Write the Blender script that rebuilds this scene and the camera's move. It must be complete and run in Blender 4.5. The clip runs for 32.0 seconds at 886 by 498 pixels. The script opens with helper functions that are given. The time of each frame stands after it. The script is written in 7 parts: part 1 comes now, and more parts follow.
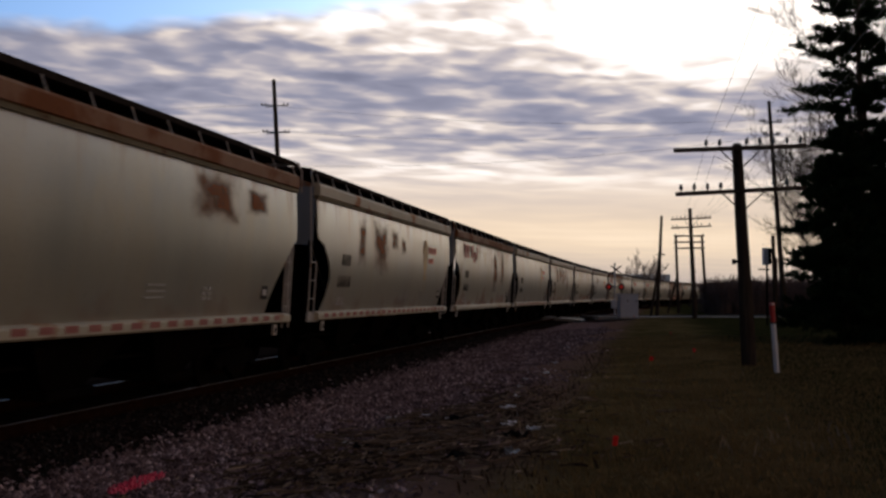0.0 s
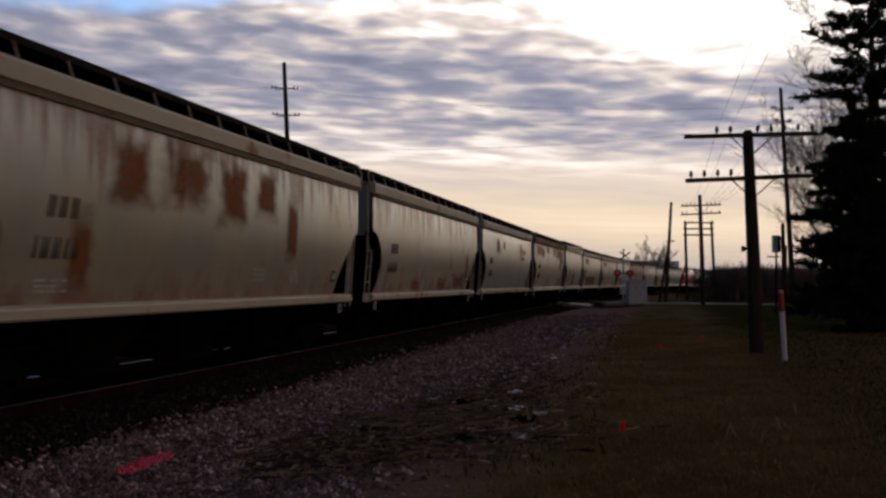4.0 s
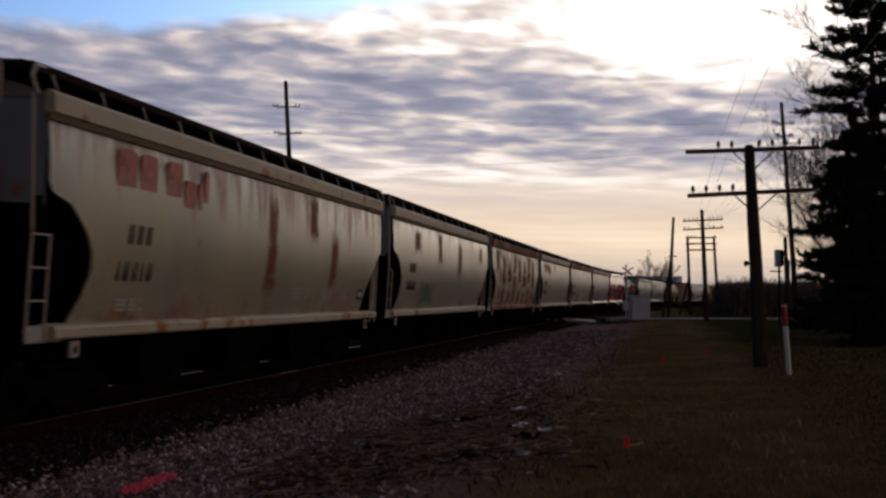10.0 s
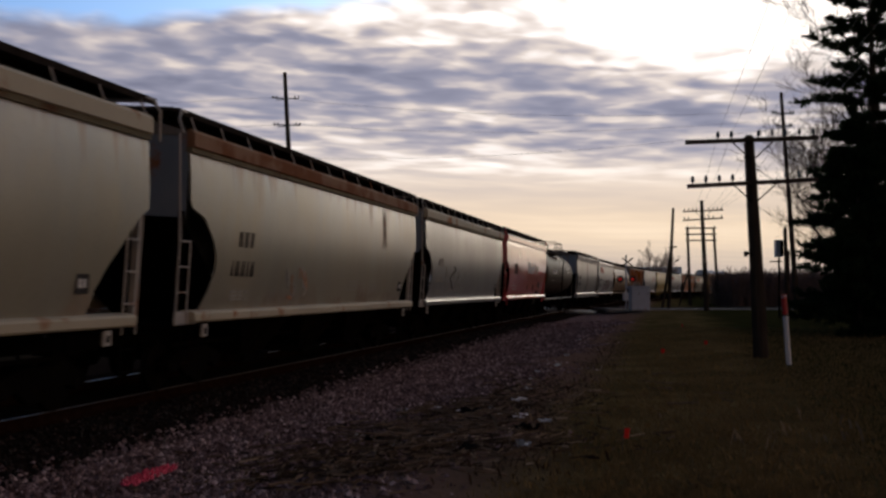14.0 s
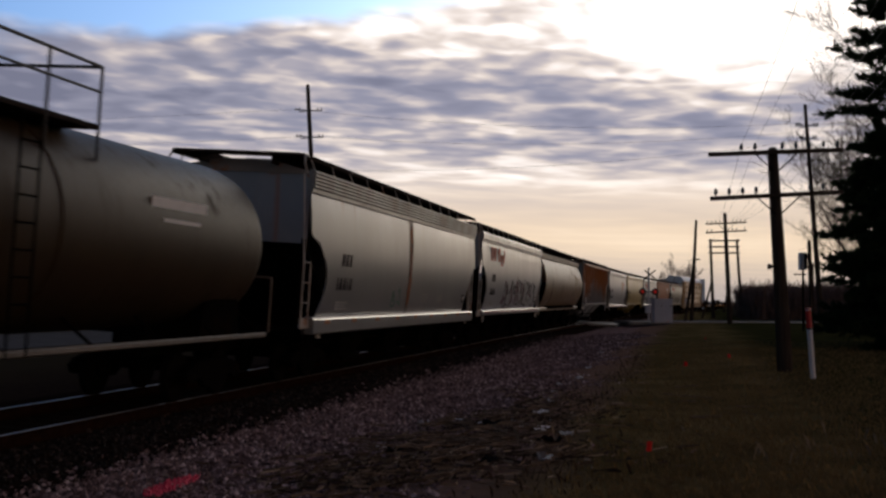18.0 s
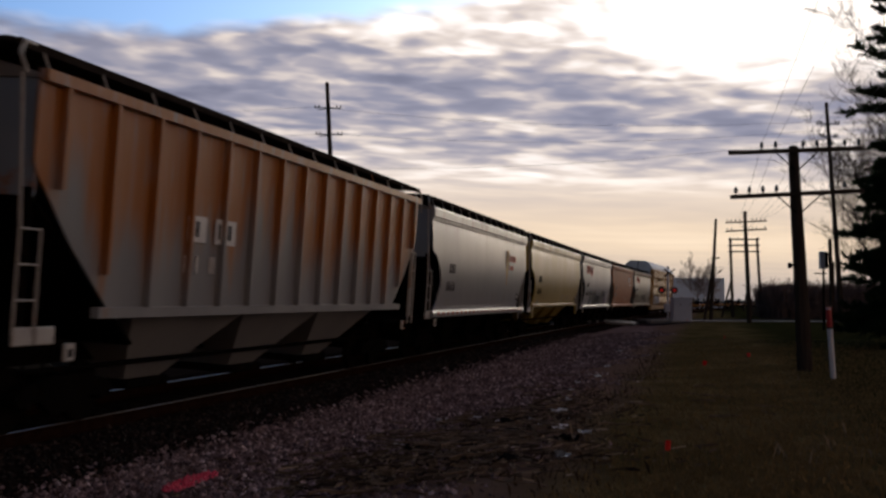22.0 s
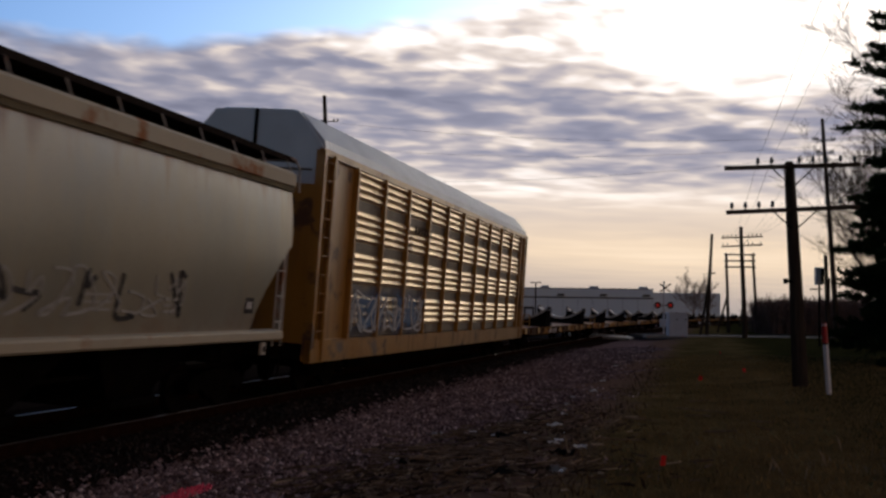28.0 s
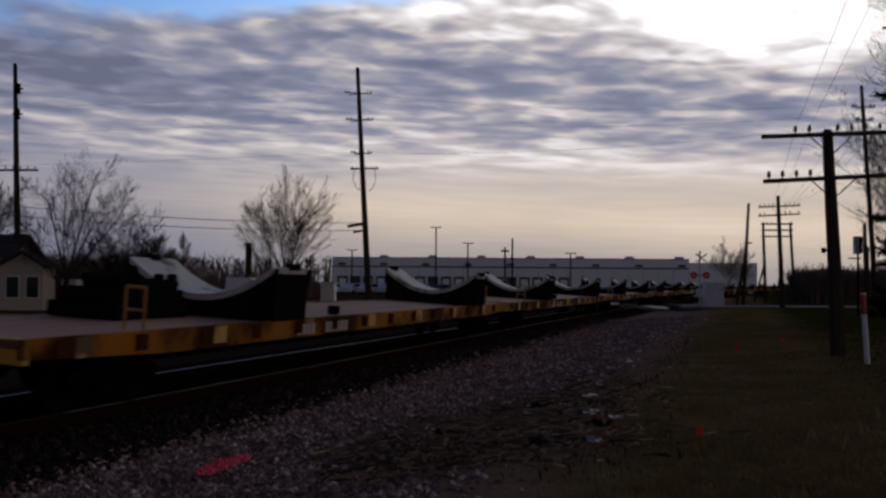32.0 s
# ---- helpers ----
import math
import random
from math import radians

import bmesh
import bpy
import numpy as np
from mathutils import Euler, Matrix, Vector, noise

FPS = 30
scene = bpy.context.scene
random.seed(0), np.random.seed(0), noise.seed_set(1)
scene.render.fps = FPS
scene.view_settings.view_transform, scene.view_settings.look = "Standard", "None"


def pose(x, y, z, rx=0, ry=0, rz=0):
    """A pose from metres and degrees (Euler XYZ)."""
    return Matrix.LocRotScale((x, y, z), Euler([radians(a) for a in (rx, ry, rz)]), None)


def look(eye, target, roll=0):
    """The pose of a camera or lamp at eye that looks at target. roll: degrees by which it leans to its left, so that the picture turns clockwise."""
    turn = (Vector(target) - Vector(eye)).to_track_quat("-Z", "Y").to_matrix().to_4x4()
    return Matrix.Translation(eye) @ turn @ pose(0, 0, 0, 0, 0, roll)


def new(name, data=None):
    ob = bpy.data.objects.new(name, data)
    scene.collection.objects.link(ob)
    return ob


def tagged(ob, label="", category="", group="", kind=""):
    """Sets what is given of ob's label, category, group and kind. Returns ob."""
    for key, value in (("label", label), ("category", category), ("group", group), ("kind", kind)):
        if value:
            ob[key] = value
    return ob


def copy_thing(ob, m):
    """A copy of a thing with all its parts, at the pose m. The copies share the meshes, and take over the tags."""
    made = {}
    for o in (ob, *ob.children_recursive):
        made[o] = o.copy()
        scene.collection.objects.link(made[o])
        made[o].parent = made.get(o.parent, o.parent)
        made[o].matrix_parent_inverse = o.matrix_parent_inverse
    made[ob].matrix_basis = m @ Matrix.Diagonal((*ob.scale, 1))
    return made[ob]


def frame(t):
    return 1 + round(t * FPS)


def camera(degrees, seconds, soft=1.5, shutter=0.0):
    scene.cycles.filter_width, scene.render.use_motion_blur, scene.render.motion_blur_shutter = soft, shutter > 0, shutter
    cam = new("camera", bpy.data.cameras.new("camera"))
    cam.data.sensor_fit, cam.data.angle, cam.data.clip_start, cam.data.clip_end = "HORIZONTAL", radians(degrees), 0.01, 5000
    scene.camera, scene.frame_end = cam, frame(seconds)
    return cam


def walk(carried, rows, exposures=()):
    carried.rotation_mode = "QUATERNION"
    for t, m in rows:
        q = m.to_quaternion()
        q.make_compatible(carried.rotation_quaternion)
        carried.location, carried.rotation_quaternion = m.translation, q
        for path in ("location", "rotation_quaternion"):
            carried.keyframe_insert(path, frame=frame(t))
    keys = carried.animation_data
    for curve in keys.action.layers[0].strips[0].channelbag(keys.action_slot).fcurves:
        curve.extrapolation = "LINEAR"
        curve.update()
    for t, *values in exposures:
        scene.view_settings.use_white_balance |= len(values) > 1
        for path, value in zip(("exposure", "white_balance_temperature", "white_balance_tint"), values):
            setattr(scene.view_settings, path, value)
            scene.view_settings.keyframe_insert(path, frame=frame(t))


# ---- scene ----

# ---------------------------------------------------------------- camera
EYE = (0.0, 0.0, 1.70)
TURNS = [
    (0, 92.37, -0.10, -0.49),
    (0.5, 92.33, -0.03, -0.39),
    (1, 92.28, -0.28, -0.49),
    (1.5, 92.15, -0.07, -0.47),
    (2, 91.83, -0.30, -0.48),
    (2.5, 91.48, -0.30, -0.56),
    (3, 91.44, -0.44, -0.53),
    (3.5, 91.49, -0.54, -0.29),
    (5.5, 91.92, -0.85, 0.27),
    (6, 92.06, -0.61, 0.22),
    (6.5, 92.12, -0.42, 0.40),
    (7, 92.14, -0.64, 0.65),
    (7.5, 92.24, -0.51, 0.66),
    (8, 92.26, -0.27, 0.56),
    (8.5, 92.37, -0.17, 0.58),
    (9, 92.47, -0.34, 0.53),
    (9.5, 92.47, -0.44, 0.34),
    (10, 92.43, -0.23, 0.08),
    (10.5, 92.49, 0.02, 0.09),
    (11, 92.41, -0.04, 0.09),
    (11.5, 92.35, 0.07, 0.06),
    (12, 92.35, 0.35, 0.01),
    (12.5, 92.35, 0.19, 0.09),
    (13, 92.13, -0.24, -0.01),
    (13.5, 91.99, -0.11, -0.20),
    (14, 91.99, -0.04, 0.08),
    (14.5, 92.05, -0.09, 0.93),
    (16.5, 92.25, -0.41, 1.57),
    (17, 92.33, -0.36, 1.48),
    (17.5, 92.49, -0.06, 1.31),
    (18, 92.59, -0.24, 1.19),
    (18.5, 92.57, -0.11, 1.15),
    (19, 92.50, -0.02, 1.02),
    (19.5, 92.46, -0.08, 0.91),
    (20, 92.54, -0.20, 0.85),
    (20.5, 92.63, -0.16, 0.88),
    (21, 92.65, -0.19, 1.18),
    (21.5, 92.56, -0.59, 1.64),
    (22, 92.47, -0.46, 2.13),
    (22.5, 92.65, -0.16, 2.26),
    (23, 92.83, -0.18, 2.18),
    (23.5, 92.87, -0.21, 2.15),
    (24, 92.88, -0.47, 2.19),
    (24.5, 92.99, -0.42, 2.13),
    (25, 92.96, -0.23, 2.00),
    (25.5, 93.01, -0.22, 2.01),
    (27.5, 93.27, -0.47, 2.02),
    (28, 93.17, -0.78, 1.92),
    (28.5, 93.12, -0.48, 1.83),
    (29, 93.02, -0.54, 1.98),
    (29.5, 92.97, -0.19, 2.36),
    (30, 92.84, -0.30, 2.53),
    (30.5, 92.65, -0.22, 2.79),
    (31, 92.29, 0.16, 3.21),
    (31.5, 91.89, 0.13, 3.33),
    (32, 91.70, -0.47, 3.69),
]
cam = camera(43.0, 32.0, 2.6, 0.2)
walk(cam, [(t, pose(*EYE, rx, ry, rz)) for t, rx, ry, rz in TURNS],
     [(0, 0.12, 6800, 10), (27, 0.12, 6800, 10), (29, 0.05, 6850, 10), (30, -0.16, 6650, 10), (31, -0.29, 6350, 10), (32, -0.24, 6250, 10)])

# ---------------------------------------------------------------- sky and light
SUN_AZ, SUN_EL = 16.0, 15.0


def wire(nt, a, b):
    nt.links.new(a, b)


def node(nt, kind, operation=""):
    n = nt.nodes.new(kind)
    if operation:
        n.operation = operation
    return n


def maths(nt, op, a, b=None, c=None, clamp=False):
    n = node(nt, "ShaderNodeMath", op)
    n.use_clamp = clamp
    for i, v in enumerate((a, b, c)):
        if v is None:
            continue
        if isinstance(v, (int, float)):
            n.inputs[i].default_value = v
        else:
            wire(nt, v, n.inputs[i])
    return n.outputs[0]


def mixrgb(nt, fac, a, b, kind="MIX"):
    n = node(nt, "ShaderNodeMix")
    n.data_type, n.blend_type = "RGBA", kind
    for sock, v in ((n.inputs[0], fac), (n.inputs[6], a), (n.inputs[7], b)):
        if isinstance(v, (int, float)):
            sock.default_value = v
        elif isinstance(v, tuple):
            sock.default_value = (*v, 1)
        else:
            wire(nt, v, sock)
    return n.outputs[2]


def ramp(nt, fac, stops):
    n = node(nt, "ShaderNodeValToRGB")
    els = n.color_ramp.elements
    while len(els) < len(stops):
        els.new(0.5)
    for e, (at, col) in zip(els, stops):
        e.position = at
        e.color = (*col, 1) if isinstance(col, tuple) else (col, col, col, 1)
    wire(nt, fac, n.inputs[0])
    return n.outputs[0]


def span(nt, v, a, b):
    n = node(nt, "ShaderNodeMapRange")
    n.interpolation_type = "SMOOTHSTEP"
    wire(nt, v, n.inputs[0])
    n.inputs[1].default_value, n.inputs[2].default_value = a, b
    return n.outputs[0]


def make_world():
    world = bpy.data.worlds.new("evening_sky")
    scene.world = world
    world.use_nodes = True
    nt = world.node_tree
    nt.nodes.clear()
    tc = node(nt, "ShaderNodeTexCoord")
    sep = node(nt, "ShaderNodeSeparateXYZ")
    wire(nt, tc.outputs["Generated"], sep.inputs[0])
    x, y, z = sep.outputs
    az = maths(nt, "ARCTAN2", x, y)
    el = maths(nt, "ARCSINE", z)
    sky = node(nt, "ShaderNodeTexSky")
    sky.sky_type, sky.sun_disc = "NISHITA", False
    sky.sun_elevation, sky.sun_rotation = radians(SUN_EL), radians(SUN_AZ)
    sky.air_density, sky.dust_density = 1.0, 1.5
    blue = mixrgb(nt, 1.0, sky.outputs[0], (0.052, 0.086, 0.145), "MULTIPLY")

    def cloud(sa, se, tilt, off, scale, detail, rough, dist):
        e2 = maths(nt, "ADD", el, maths(nt, "MULTIPLY", az, tilt))
        c = node(nt, "ShaderNodeCombineXYZ")
        wire(nt, maths(nt, "MULTIPLY", az, sa), c.inputs[0])
        wire(nt, maths(nt, "MULTIPLY", e2, se), c.inputs[1])
        c.inputs[2].default_value = off
        n = node(nt, "ShaderNodeTexNoise")
        n.inputs["Scale"].default_value, n.inputs["Detail"].default_value = scale, detail
        n.inputs["Roughness"].default_value, n.inputs["Distortion"].default_value = rough, dist
        wire(nt, c.outputs[0], n.inputs["Vector"])
        return n.outputs[0]

    broad = cloud(4.5, 20.0, 0.06, 1.7, 1.0, 2.0, 0.45, 0.2)

    # rolls of the deck: they close up towards the horizon
    deep = maths(nt, "LOGARITHM", maths(nt, "MAXIMUM", maths(nt, "ADD", el, maths(nt, "MULTIPLY", az, 0.035)), 0.02), 2.71828)

    def rolls(sa, se, off, detail, rough, dist):
        c = node(nt, "ShaderNodeCombineXYZ")
        wire(nt, maths(nt, "MULTIPLY", az, sa), c.inputs[0])
        wire(nt, maths(nt, "MULTIPLY", deep, se), c.inputs[1])
        c.inputs[2].default_value = off
        n = node(nt, "ShaderNodeTexNoise")
        n.inputs["Scale"].default_value, n.inputs["Detail"].default_value = 1.0, detail
        n.inputs["Roughness"].default_value, n.inputs["Distortion"].default_value = rough, dist
        wire(nt, c.outputs[0], n.inputs["Vector"])
        return maths(nt, "SUBTRACT", span(nt, n.outputs[0], 0.28, 0.72), 0.5)

    ripple = rolls(17.0, 14.5, 4.2, 1.6, 0.45, 0.3)
    fine = rolls(34.0, 24.0, 9.4, 1.5, 0.5, 0.4)
    # nearness to the hidden sun
    sx, sy, sz = (math.sin(radians(SUN_AZ)) * math.cos(radians(SUN_EL)), math.cos(radians(SUN_AZ)) * math.cos(radians(SUN_EL)),
                  math.sin(radians(SUN_EL)))
    dot = node(nt, "ShaderNodeVectorMath", "DOT_PRODUCT")
    wire(nt, tc.outputs["Generated"], dot.inputs[0])
    dot.inputs[1].default_value = (sx, sy, sz)
    near = span(nt, dot.outputs["Value"], 0.976, 0.9995)
    wide = span(nt, dot.outputs["Value"], -0.1, 1.0)
    # the deck of cloud by height: bright haze low down, grey rippled bases, lit tops above
    lean = maths(nt, "ADD", el, maths(nt, "MULTIPLY", az, 0.05))
    base = ramp(nt, maths(nt, "MULTIPLY", lean, 3.0), [(0.0, 0.40), (0.06, 0.48), (0.17, 0.68), (0.26, 0.63), (0.33, 0.70), (0.39, 0.48),
                                                       (0.49, 0.37), (0.57, 0.40), (0.63, 0.52), (0.70, 0.78), (0.78, 0.82), (1.0, 0.6)])
    swell = maths(nt, "MULTIPLY", maths(nt, "SUBTRACT", broad, 0.5), 0.95)
    band = maths(nt, "MULTIPLY", span(nt, el, 0.08, 0.14), 0.95)
    waves = maths(nt, "MULTIPLY", ripple, maths(nt, "ADD", 0.03, maths(nt, "MULTIPLY", band, 0.40)))
    tone = maths(nt, "ADD", base, maths(nt, "MULTIPLY", swell, maths(nt, "ADD", 0.16, maths(nt, "MULTIPLY", band, 0.62))))
    tone = maths(nt, "ADD", tone, waves)
    # thicker deck away to the left, where it also hides the warm light
    left = span(nt, maths(nt, "MULTIPLY", az, -1.0), 0.08, 0.42)
    tone = maths(nt, "SUBTRACT", tone, maths(nt, "MULTIPLY", maths(nt, "MULTIPLY", left, 0.20), maths(nt, "SUBTRACT", 1.0, span(nt, el, 0.17, 0.23))))
    tone = maths(nt, "ADD", tone, maths(nt, "MULTIPLY", fine, maths(nt, "MULTIPLY", band, 0.20)))
    tone = maths(nt, "ADD", tone, maths(nt, "MULTIPLY", maths(nt, "MULTIPLY", near, 0.46), maths(nt, "ADD", 0.22, maths(nt, "MULTIPLY", span(nt, lean, 0.165, 0.225), 0.78))), clamp=True)
    grey = ramp(nt, tone, [(0.0, (0.18, 0.20, 0.285)), (0.3, (0.28, 0.30, 0.395)), (0.5, (0.44, 0.43, 0.48)), (0.68, (0.72, 0.67, 0.63)),
                           (0.84, (0.98, 0.95, 0.92)), (1.0, (1.35, 1.3, 1.22))])
    # warm light low over the horizon
    lowf = maths(nt, "SUBTRACT", 1.0, span(nt, el, 0.05, 0.125))
    lowf = maths(nt, "MULTIPLY", lowf, maths(nt, "SUBTRACT", 1.0, maths(nt, "MULTIPLY", left, 0.6)))
    veil = mixrgb(nt, lowf, grey, mixrgb(nt, 1.0, grey, (1.15, 1.035, 0.83), "MULTIPLY"))
    # a gap in the clouds, blue, high up and away from the sun
    hole = maths(nt, "ADD", maths(nt, "MULTIPLY", cloud(5.0, 12.0, -0.1, 2.3, 1.0, 4.0, 0.5, 0.3), 0.11), el)
    hole = maths(nt, "SUBTRACT", hole, maths(nt, "MULTIPLY", az, 0.10))
    holef = maths(nt, "MULTIPLY", span(nt, hole, 0.303, 0.328), maths(nt, "SUBTRACT", 1.0, near))
    col = mixrgb(nt, holef, veil, blue)
    # sky out of view, overhead and away from the sun, dimmed to shape the light
    col = mixrgb(nt, 1.0, col, (1.0, 0.963, 0.985), "MULTIPLY")
    dim = ramp(nt, el, [(0.0, 1.0), (0.25, 1.0), (0.45, 0.80), (1.0, 0.68)])
    away = maths(nt, "ADD", 0.40, maths(nt, "MULTIPLY", wide, 0.60))
    col = mixrgb(nt, 1.0, col, dim, "MULTIPLY")
    # the unseen sky overhead and behind is tinted brown to warm the ground light
    thick = maths(nt, "MAXIMUM", span(nt, el, 0.30, 0.55), maths(nt, "SUBTRACT", 1.0, span(nt, dot.outputs["Value"], 0.2, 0.8)))
    col = mixrgb(nt, thick, col, mixrgb(nt, 1.0, col, (1.38, 1.0, 0.76), "MULTIPLY"))
    shade = node(nt, "ShaderNodeVectorMath", "SCALE")
    wire(nt, col, shade.inputs[0])
    wire(nt, away, shade.inputs["Scale"])
    col = shade.outputs[0]
    bg = node(nt, "ShaderNodeBackground")
    bg.inputs["Strength"].default_value = 1.0
    wire(nt, col, bg.inputs["Color"])
    out = node(nt, "ShaderNodeOutputWorld")
    wire(nt, bg.outputs[0], out.inputs["Surface"])


make_world()
sun_data = bpy.data.lights.new("sun", "SUN")
sun_data.energy, sun_data.angle, sun_data.color = 0.35, radians(24), (1.0, 0.88, 0.72)
sun = new("sun", sun_data)
sun.matrix_world = look((60 * math.sin(radians(SUN_AZ)), 60 * math.cos(radians(SUN_AZ)), 60 * math.tan(radians(SUN_EL))), (0, 0, 0))

# ---------------------------------------------------------------- materials


def surface(name, c1, c2, scale=3.0, rough=0.7, metal=0.0, bump=0.2, fine=40.0, c3=None, wear=0.0, wear_scale=1.2,
            streak=0.0, stretch=(1, 1, 1), spec=0.5, coords="Object"):
    """Two tones mixed by noise, fine grain, and wear of a third tone in patches or streaks."""
    if max(c2) < 0.13 and rough >= 0.7:
        spec = 0.0      # dull, dusty and fibrous things hardly shine
    m = bpy.data.materials.new(name)
    m.use_nodes = True
    nt = m.node_tree
    b = nt.nodes["Principled BSDF"]
    tc = node(nt, "ShaderNodeTexCoord")
    info = node(nt, "ShaderNodeObjectInfo")
    mp = node(nt, "ShaderNodeMapping")
    wire(nt, tc.outputs[coords], mp.inputs[0])
    shift = node(nt, "ShaderNodeCombineXYZ")
    for i in range(3):
        wire(nt, maths(nt, "MULTIPLY", info.outputs["Random"], 37.0 + 11 * i), shift.inputs[i])
    wire(nt, shift.outputs[0], mp.inputs[1])

    def noise_of(sc, det, squash=(1, 1, 1), rgh=0.55):
        q = node(nt, "ShaderNodeVectorMath", "MULTIPLY")
        wire(nt, mp.outputs[0], q.inputs[0])
        q.inputs[1].default_value = squash
        n = node(nt, "ShaderNodeTexNoise")
        n.inputs["Scale"].default_value, n.inputs["Detail"].default_value, n.inputs["Roughness"].default_value = sc, det, rgh
        wire(nt, q.outputs[0], n.inputs["Vector"])
        return n.outputs[0]

    big = noise_of(scale, 5, stretch)
    grain = noise_of(fine, 3)
    f = maths(nt, "ADD", maths(nt, "MULTIPLY", span(nt, big, 0.3, 0.7), 0.7), maths(nt, "MULTIPLY", grain, 0.3))
    col = mixrgb(nt, f, c1, c2)
    rgh = maths(nt, "ADD", rough - 0.08, maths(nt, "MULTIPLY", grain, 0.16))
    if c3 is not None:
        spots = noise_of(wear_scale, 6, (1, 1, 1), 0.6)
        mask = span(nt, spots, 0.62 - wear * 0.3, 0.72 - wear * 0.25)
        if streak:
            lines = noise_of(1.0, 4, (3.2, 3.2, 0.22), 0.6)
            mask = maths(nt, "MAXIMUM", mask, maths(nt, "MULTIPLY", span(nt, lines, 0.60 - 0.15 * streak, 0.78), 0.7))
        deep = mixrgb(nt, grain, c3, tuple(v * 0.55 for v in c3))
        col = mixrgb(nt, maths(nt, "MULTIPLY", mask, 0.9), col, deep)
        rgh = maths(nt, "ADD", rgh, maths(nt, "MULTIPLY", mask, 0.2), clamp=True)
    wire(nt, col, b.inputs["Base Color"])
    wire(nt, rgh, b.inputs["Roughness"])
    b.inputs["Metallic"].default_value = metal
    b.inputs["Specular IOR Level"].default_value = spec
    if bump:
        bp = node(nt, "ShaderNodeBump")
        bp.inputs["Strength"].default_value, bp.inputs["Distance"].default_value = bump, 0.02
        wire(nt, maths(nt, "ADD", grain, maths(nt, "MULTIPLY", big, 0.6)), bp.inputs["Height"])
        wire(nt, bp.outputs[0], b.inputs["Normal"])
    return m


def weathered(name, c1, c2, top=0.3, low=0.3, blotch=0.2, wash=0.4, rust=(0.26, 0.085, 0.026), tan=(0.355, 0.265, 0.12)):
    """Old car-side paint: broad fading, tan washes, rust run down from the roof edge, eaten lower edge, soft blotches."""
    m = bpy.data.materials.new(name)
    m.use_nodes = True
    nt = m.node_tree
    b = nt.nodes["Principled BSDF"]
    tc = node(nt, "ShaderNodeTexCoord")
    info = node(nt, "ShaderNodeObjectInfo")
    sep = node(nt, "ShaderNodeSeparateXYZ")
    wire(nt, tc.outputs["Object"], sep.inputs[0])
    mp = node(nt, "ShaderNodeMapping")
    wire(nt, tc.outputs["Object"], mp.inputs[0])
    shift = node(nt, "ShaderNodeCombineXYZ")
    for i in range(3):
        wire(nt, maths(nt, "MULTIPLY", info.outputs["Random"], 61.0 + 17 * i), shift.inputs[i])
    wire(nt, shift.outputs[0], mp.inputs[1])
    z = sep.outputs[2]

    def noise_of(sc, det, squash=(1, 1, 1), rgh=0.55):
        q = node(nt, "ShaderNodeVectorMath", "MULTIPLY")
        wire(nt, mp.outputs[0], q.inputs[0])
        q.inputs[1].default_value = squash
        n = node(nt, "ShaderNodeTexNoise")
        n.inputs["Scale"].default_value, n.inputs["Detail"].default_value, n.inputs["Roughness"].default_value = sc, det, rgh
        wire(nt, q.outputs[0], n.inputs["Vector"])
        return n.outputs[0]

    grain = noise_of(14.0, 4)
    fade = noise_of(0.55, 4, (1, 1, 0.45))
    col = mixrgb(nt, span(nt, fade, 0.3, 0.7), c1, c2)
    drips = noise_of(1.0, 5, (2.6, 2.6, 0.10), 0.62)
    soft = noise_of(0.42, 4, (1, 1, 0.8), 0.6)
    # tan wash, stronger in the upper half and in faint runs
    high = span(nt, z, 1.9, 4.0)
    w = maths(nt, "MULTIPLY", span(nt, soft, 0.36, 0.62), maths(nt, "ADD", 0.35, maths(nt, "MULTIPLY", high, 0.65)))
    w = maths(nt, "ADD", w, maths(nt, "MULTIPLY", span(nt, drips, 0.5, 0.75), 0.4), clamp=True)
    col = mixrgb(nt, maths(nt, "MULTIPLY", w, wash), col, tan)
    # runs of rust hanging from the roof edge, of uneven length
    hang = maths(nt, "ADD", z, maths(nt, "MULTIPLY", maths(nt, "SUBTRACT", drips, 0.5), 4.2))
    runs = maths(nt, "MULTIPLY", span(nt, hang, 4.0 - 1.1 * top, 4.75 - 0.9 * top), min(1.0, 0.35 + top))
    # eaten lower edge
    foot = maths(nt, "SUBTRACT", z, maths(nt, "MULTIPLY", maths(nt, "SUBTRACT", noise_of(0.9, 5), 0.5), 2.2))
    eaten = maths(nt, "SUBTRACT", 1.0, span(nt, foot, 1.1 + 0.5 * low, 1.6 + 0.5 * low))
    # soft blotches
    spots = span(nt, noise_of(0.75, 6, (1, 1, 0.9), 0.62), 0.70 - 0.28 * blotch, 0.86 - 0.28 * blotch)
    mask = maths(nt, "MAXIMUM", maths(nt, "MAXIMUM", runs, maths(nt, "MULTIPLY", eaten, min(1.0, low * 2))), spots)
    mask = maths(nt, "MULTIPLY", mask, maths(nt, "ADD", 0.55, maths(nt, "MULTIPLY", grain, 0.6)), clamp=True)
    deep = mixrgb(nt, span(nt, noise_of(3.0, 5), 0.3, 0.7), rust, tuple(v * 0.5 for v in rust))
    col = mixrgb(nt, mask, col, deep)
    col = mixrgb(nt, maths(nt, "MULTIPLY", span(nt, grain, 0.5, 0.8), 0.22), col, tuple(v * 0.55 for v in c1))
    wire(nt, col, b.inputs["Base Color"])
    rgh = maths(nt, "ADD", 0.30, maths(nt, "MULTIPLY", w, 0.10))
    wire(nt, maths(nt, "ADD", rgh, maths(nt, "MULTIPLY", mask, 0.4), clamp=True), b.inputs["Roughness"])
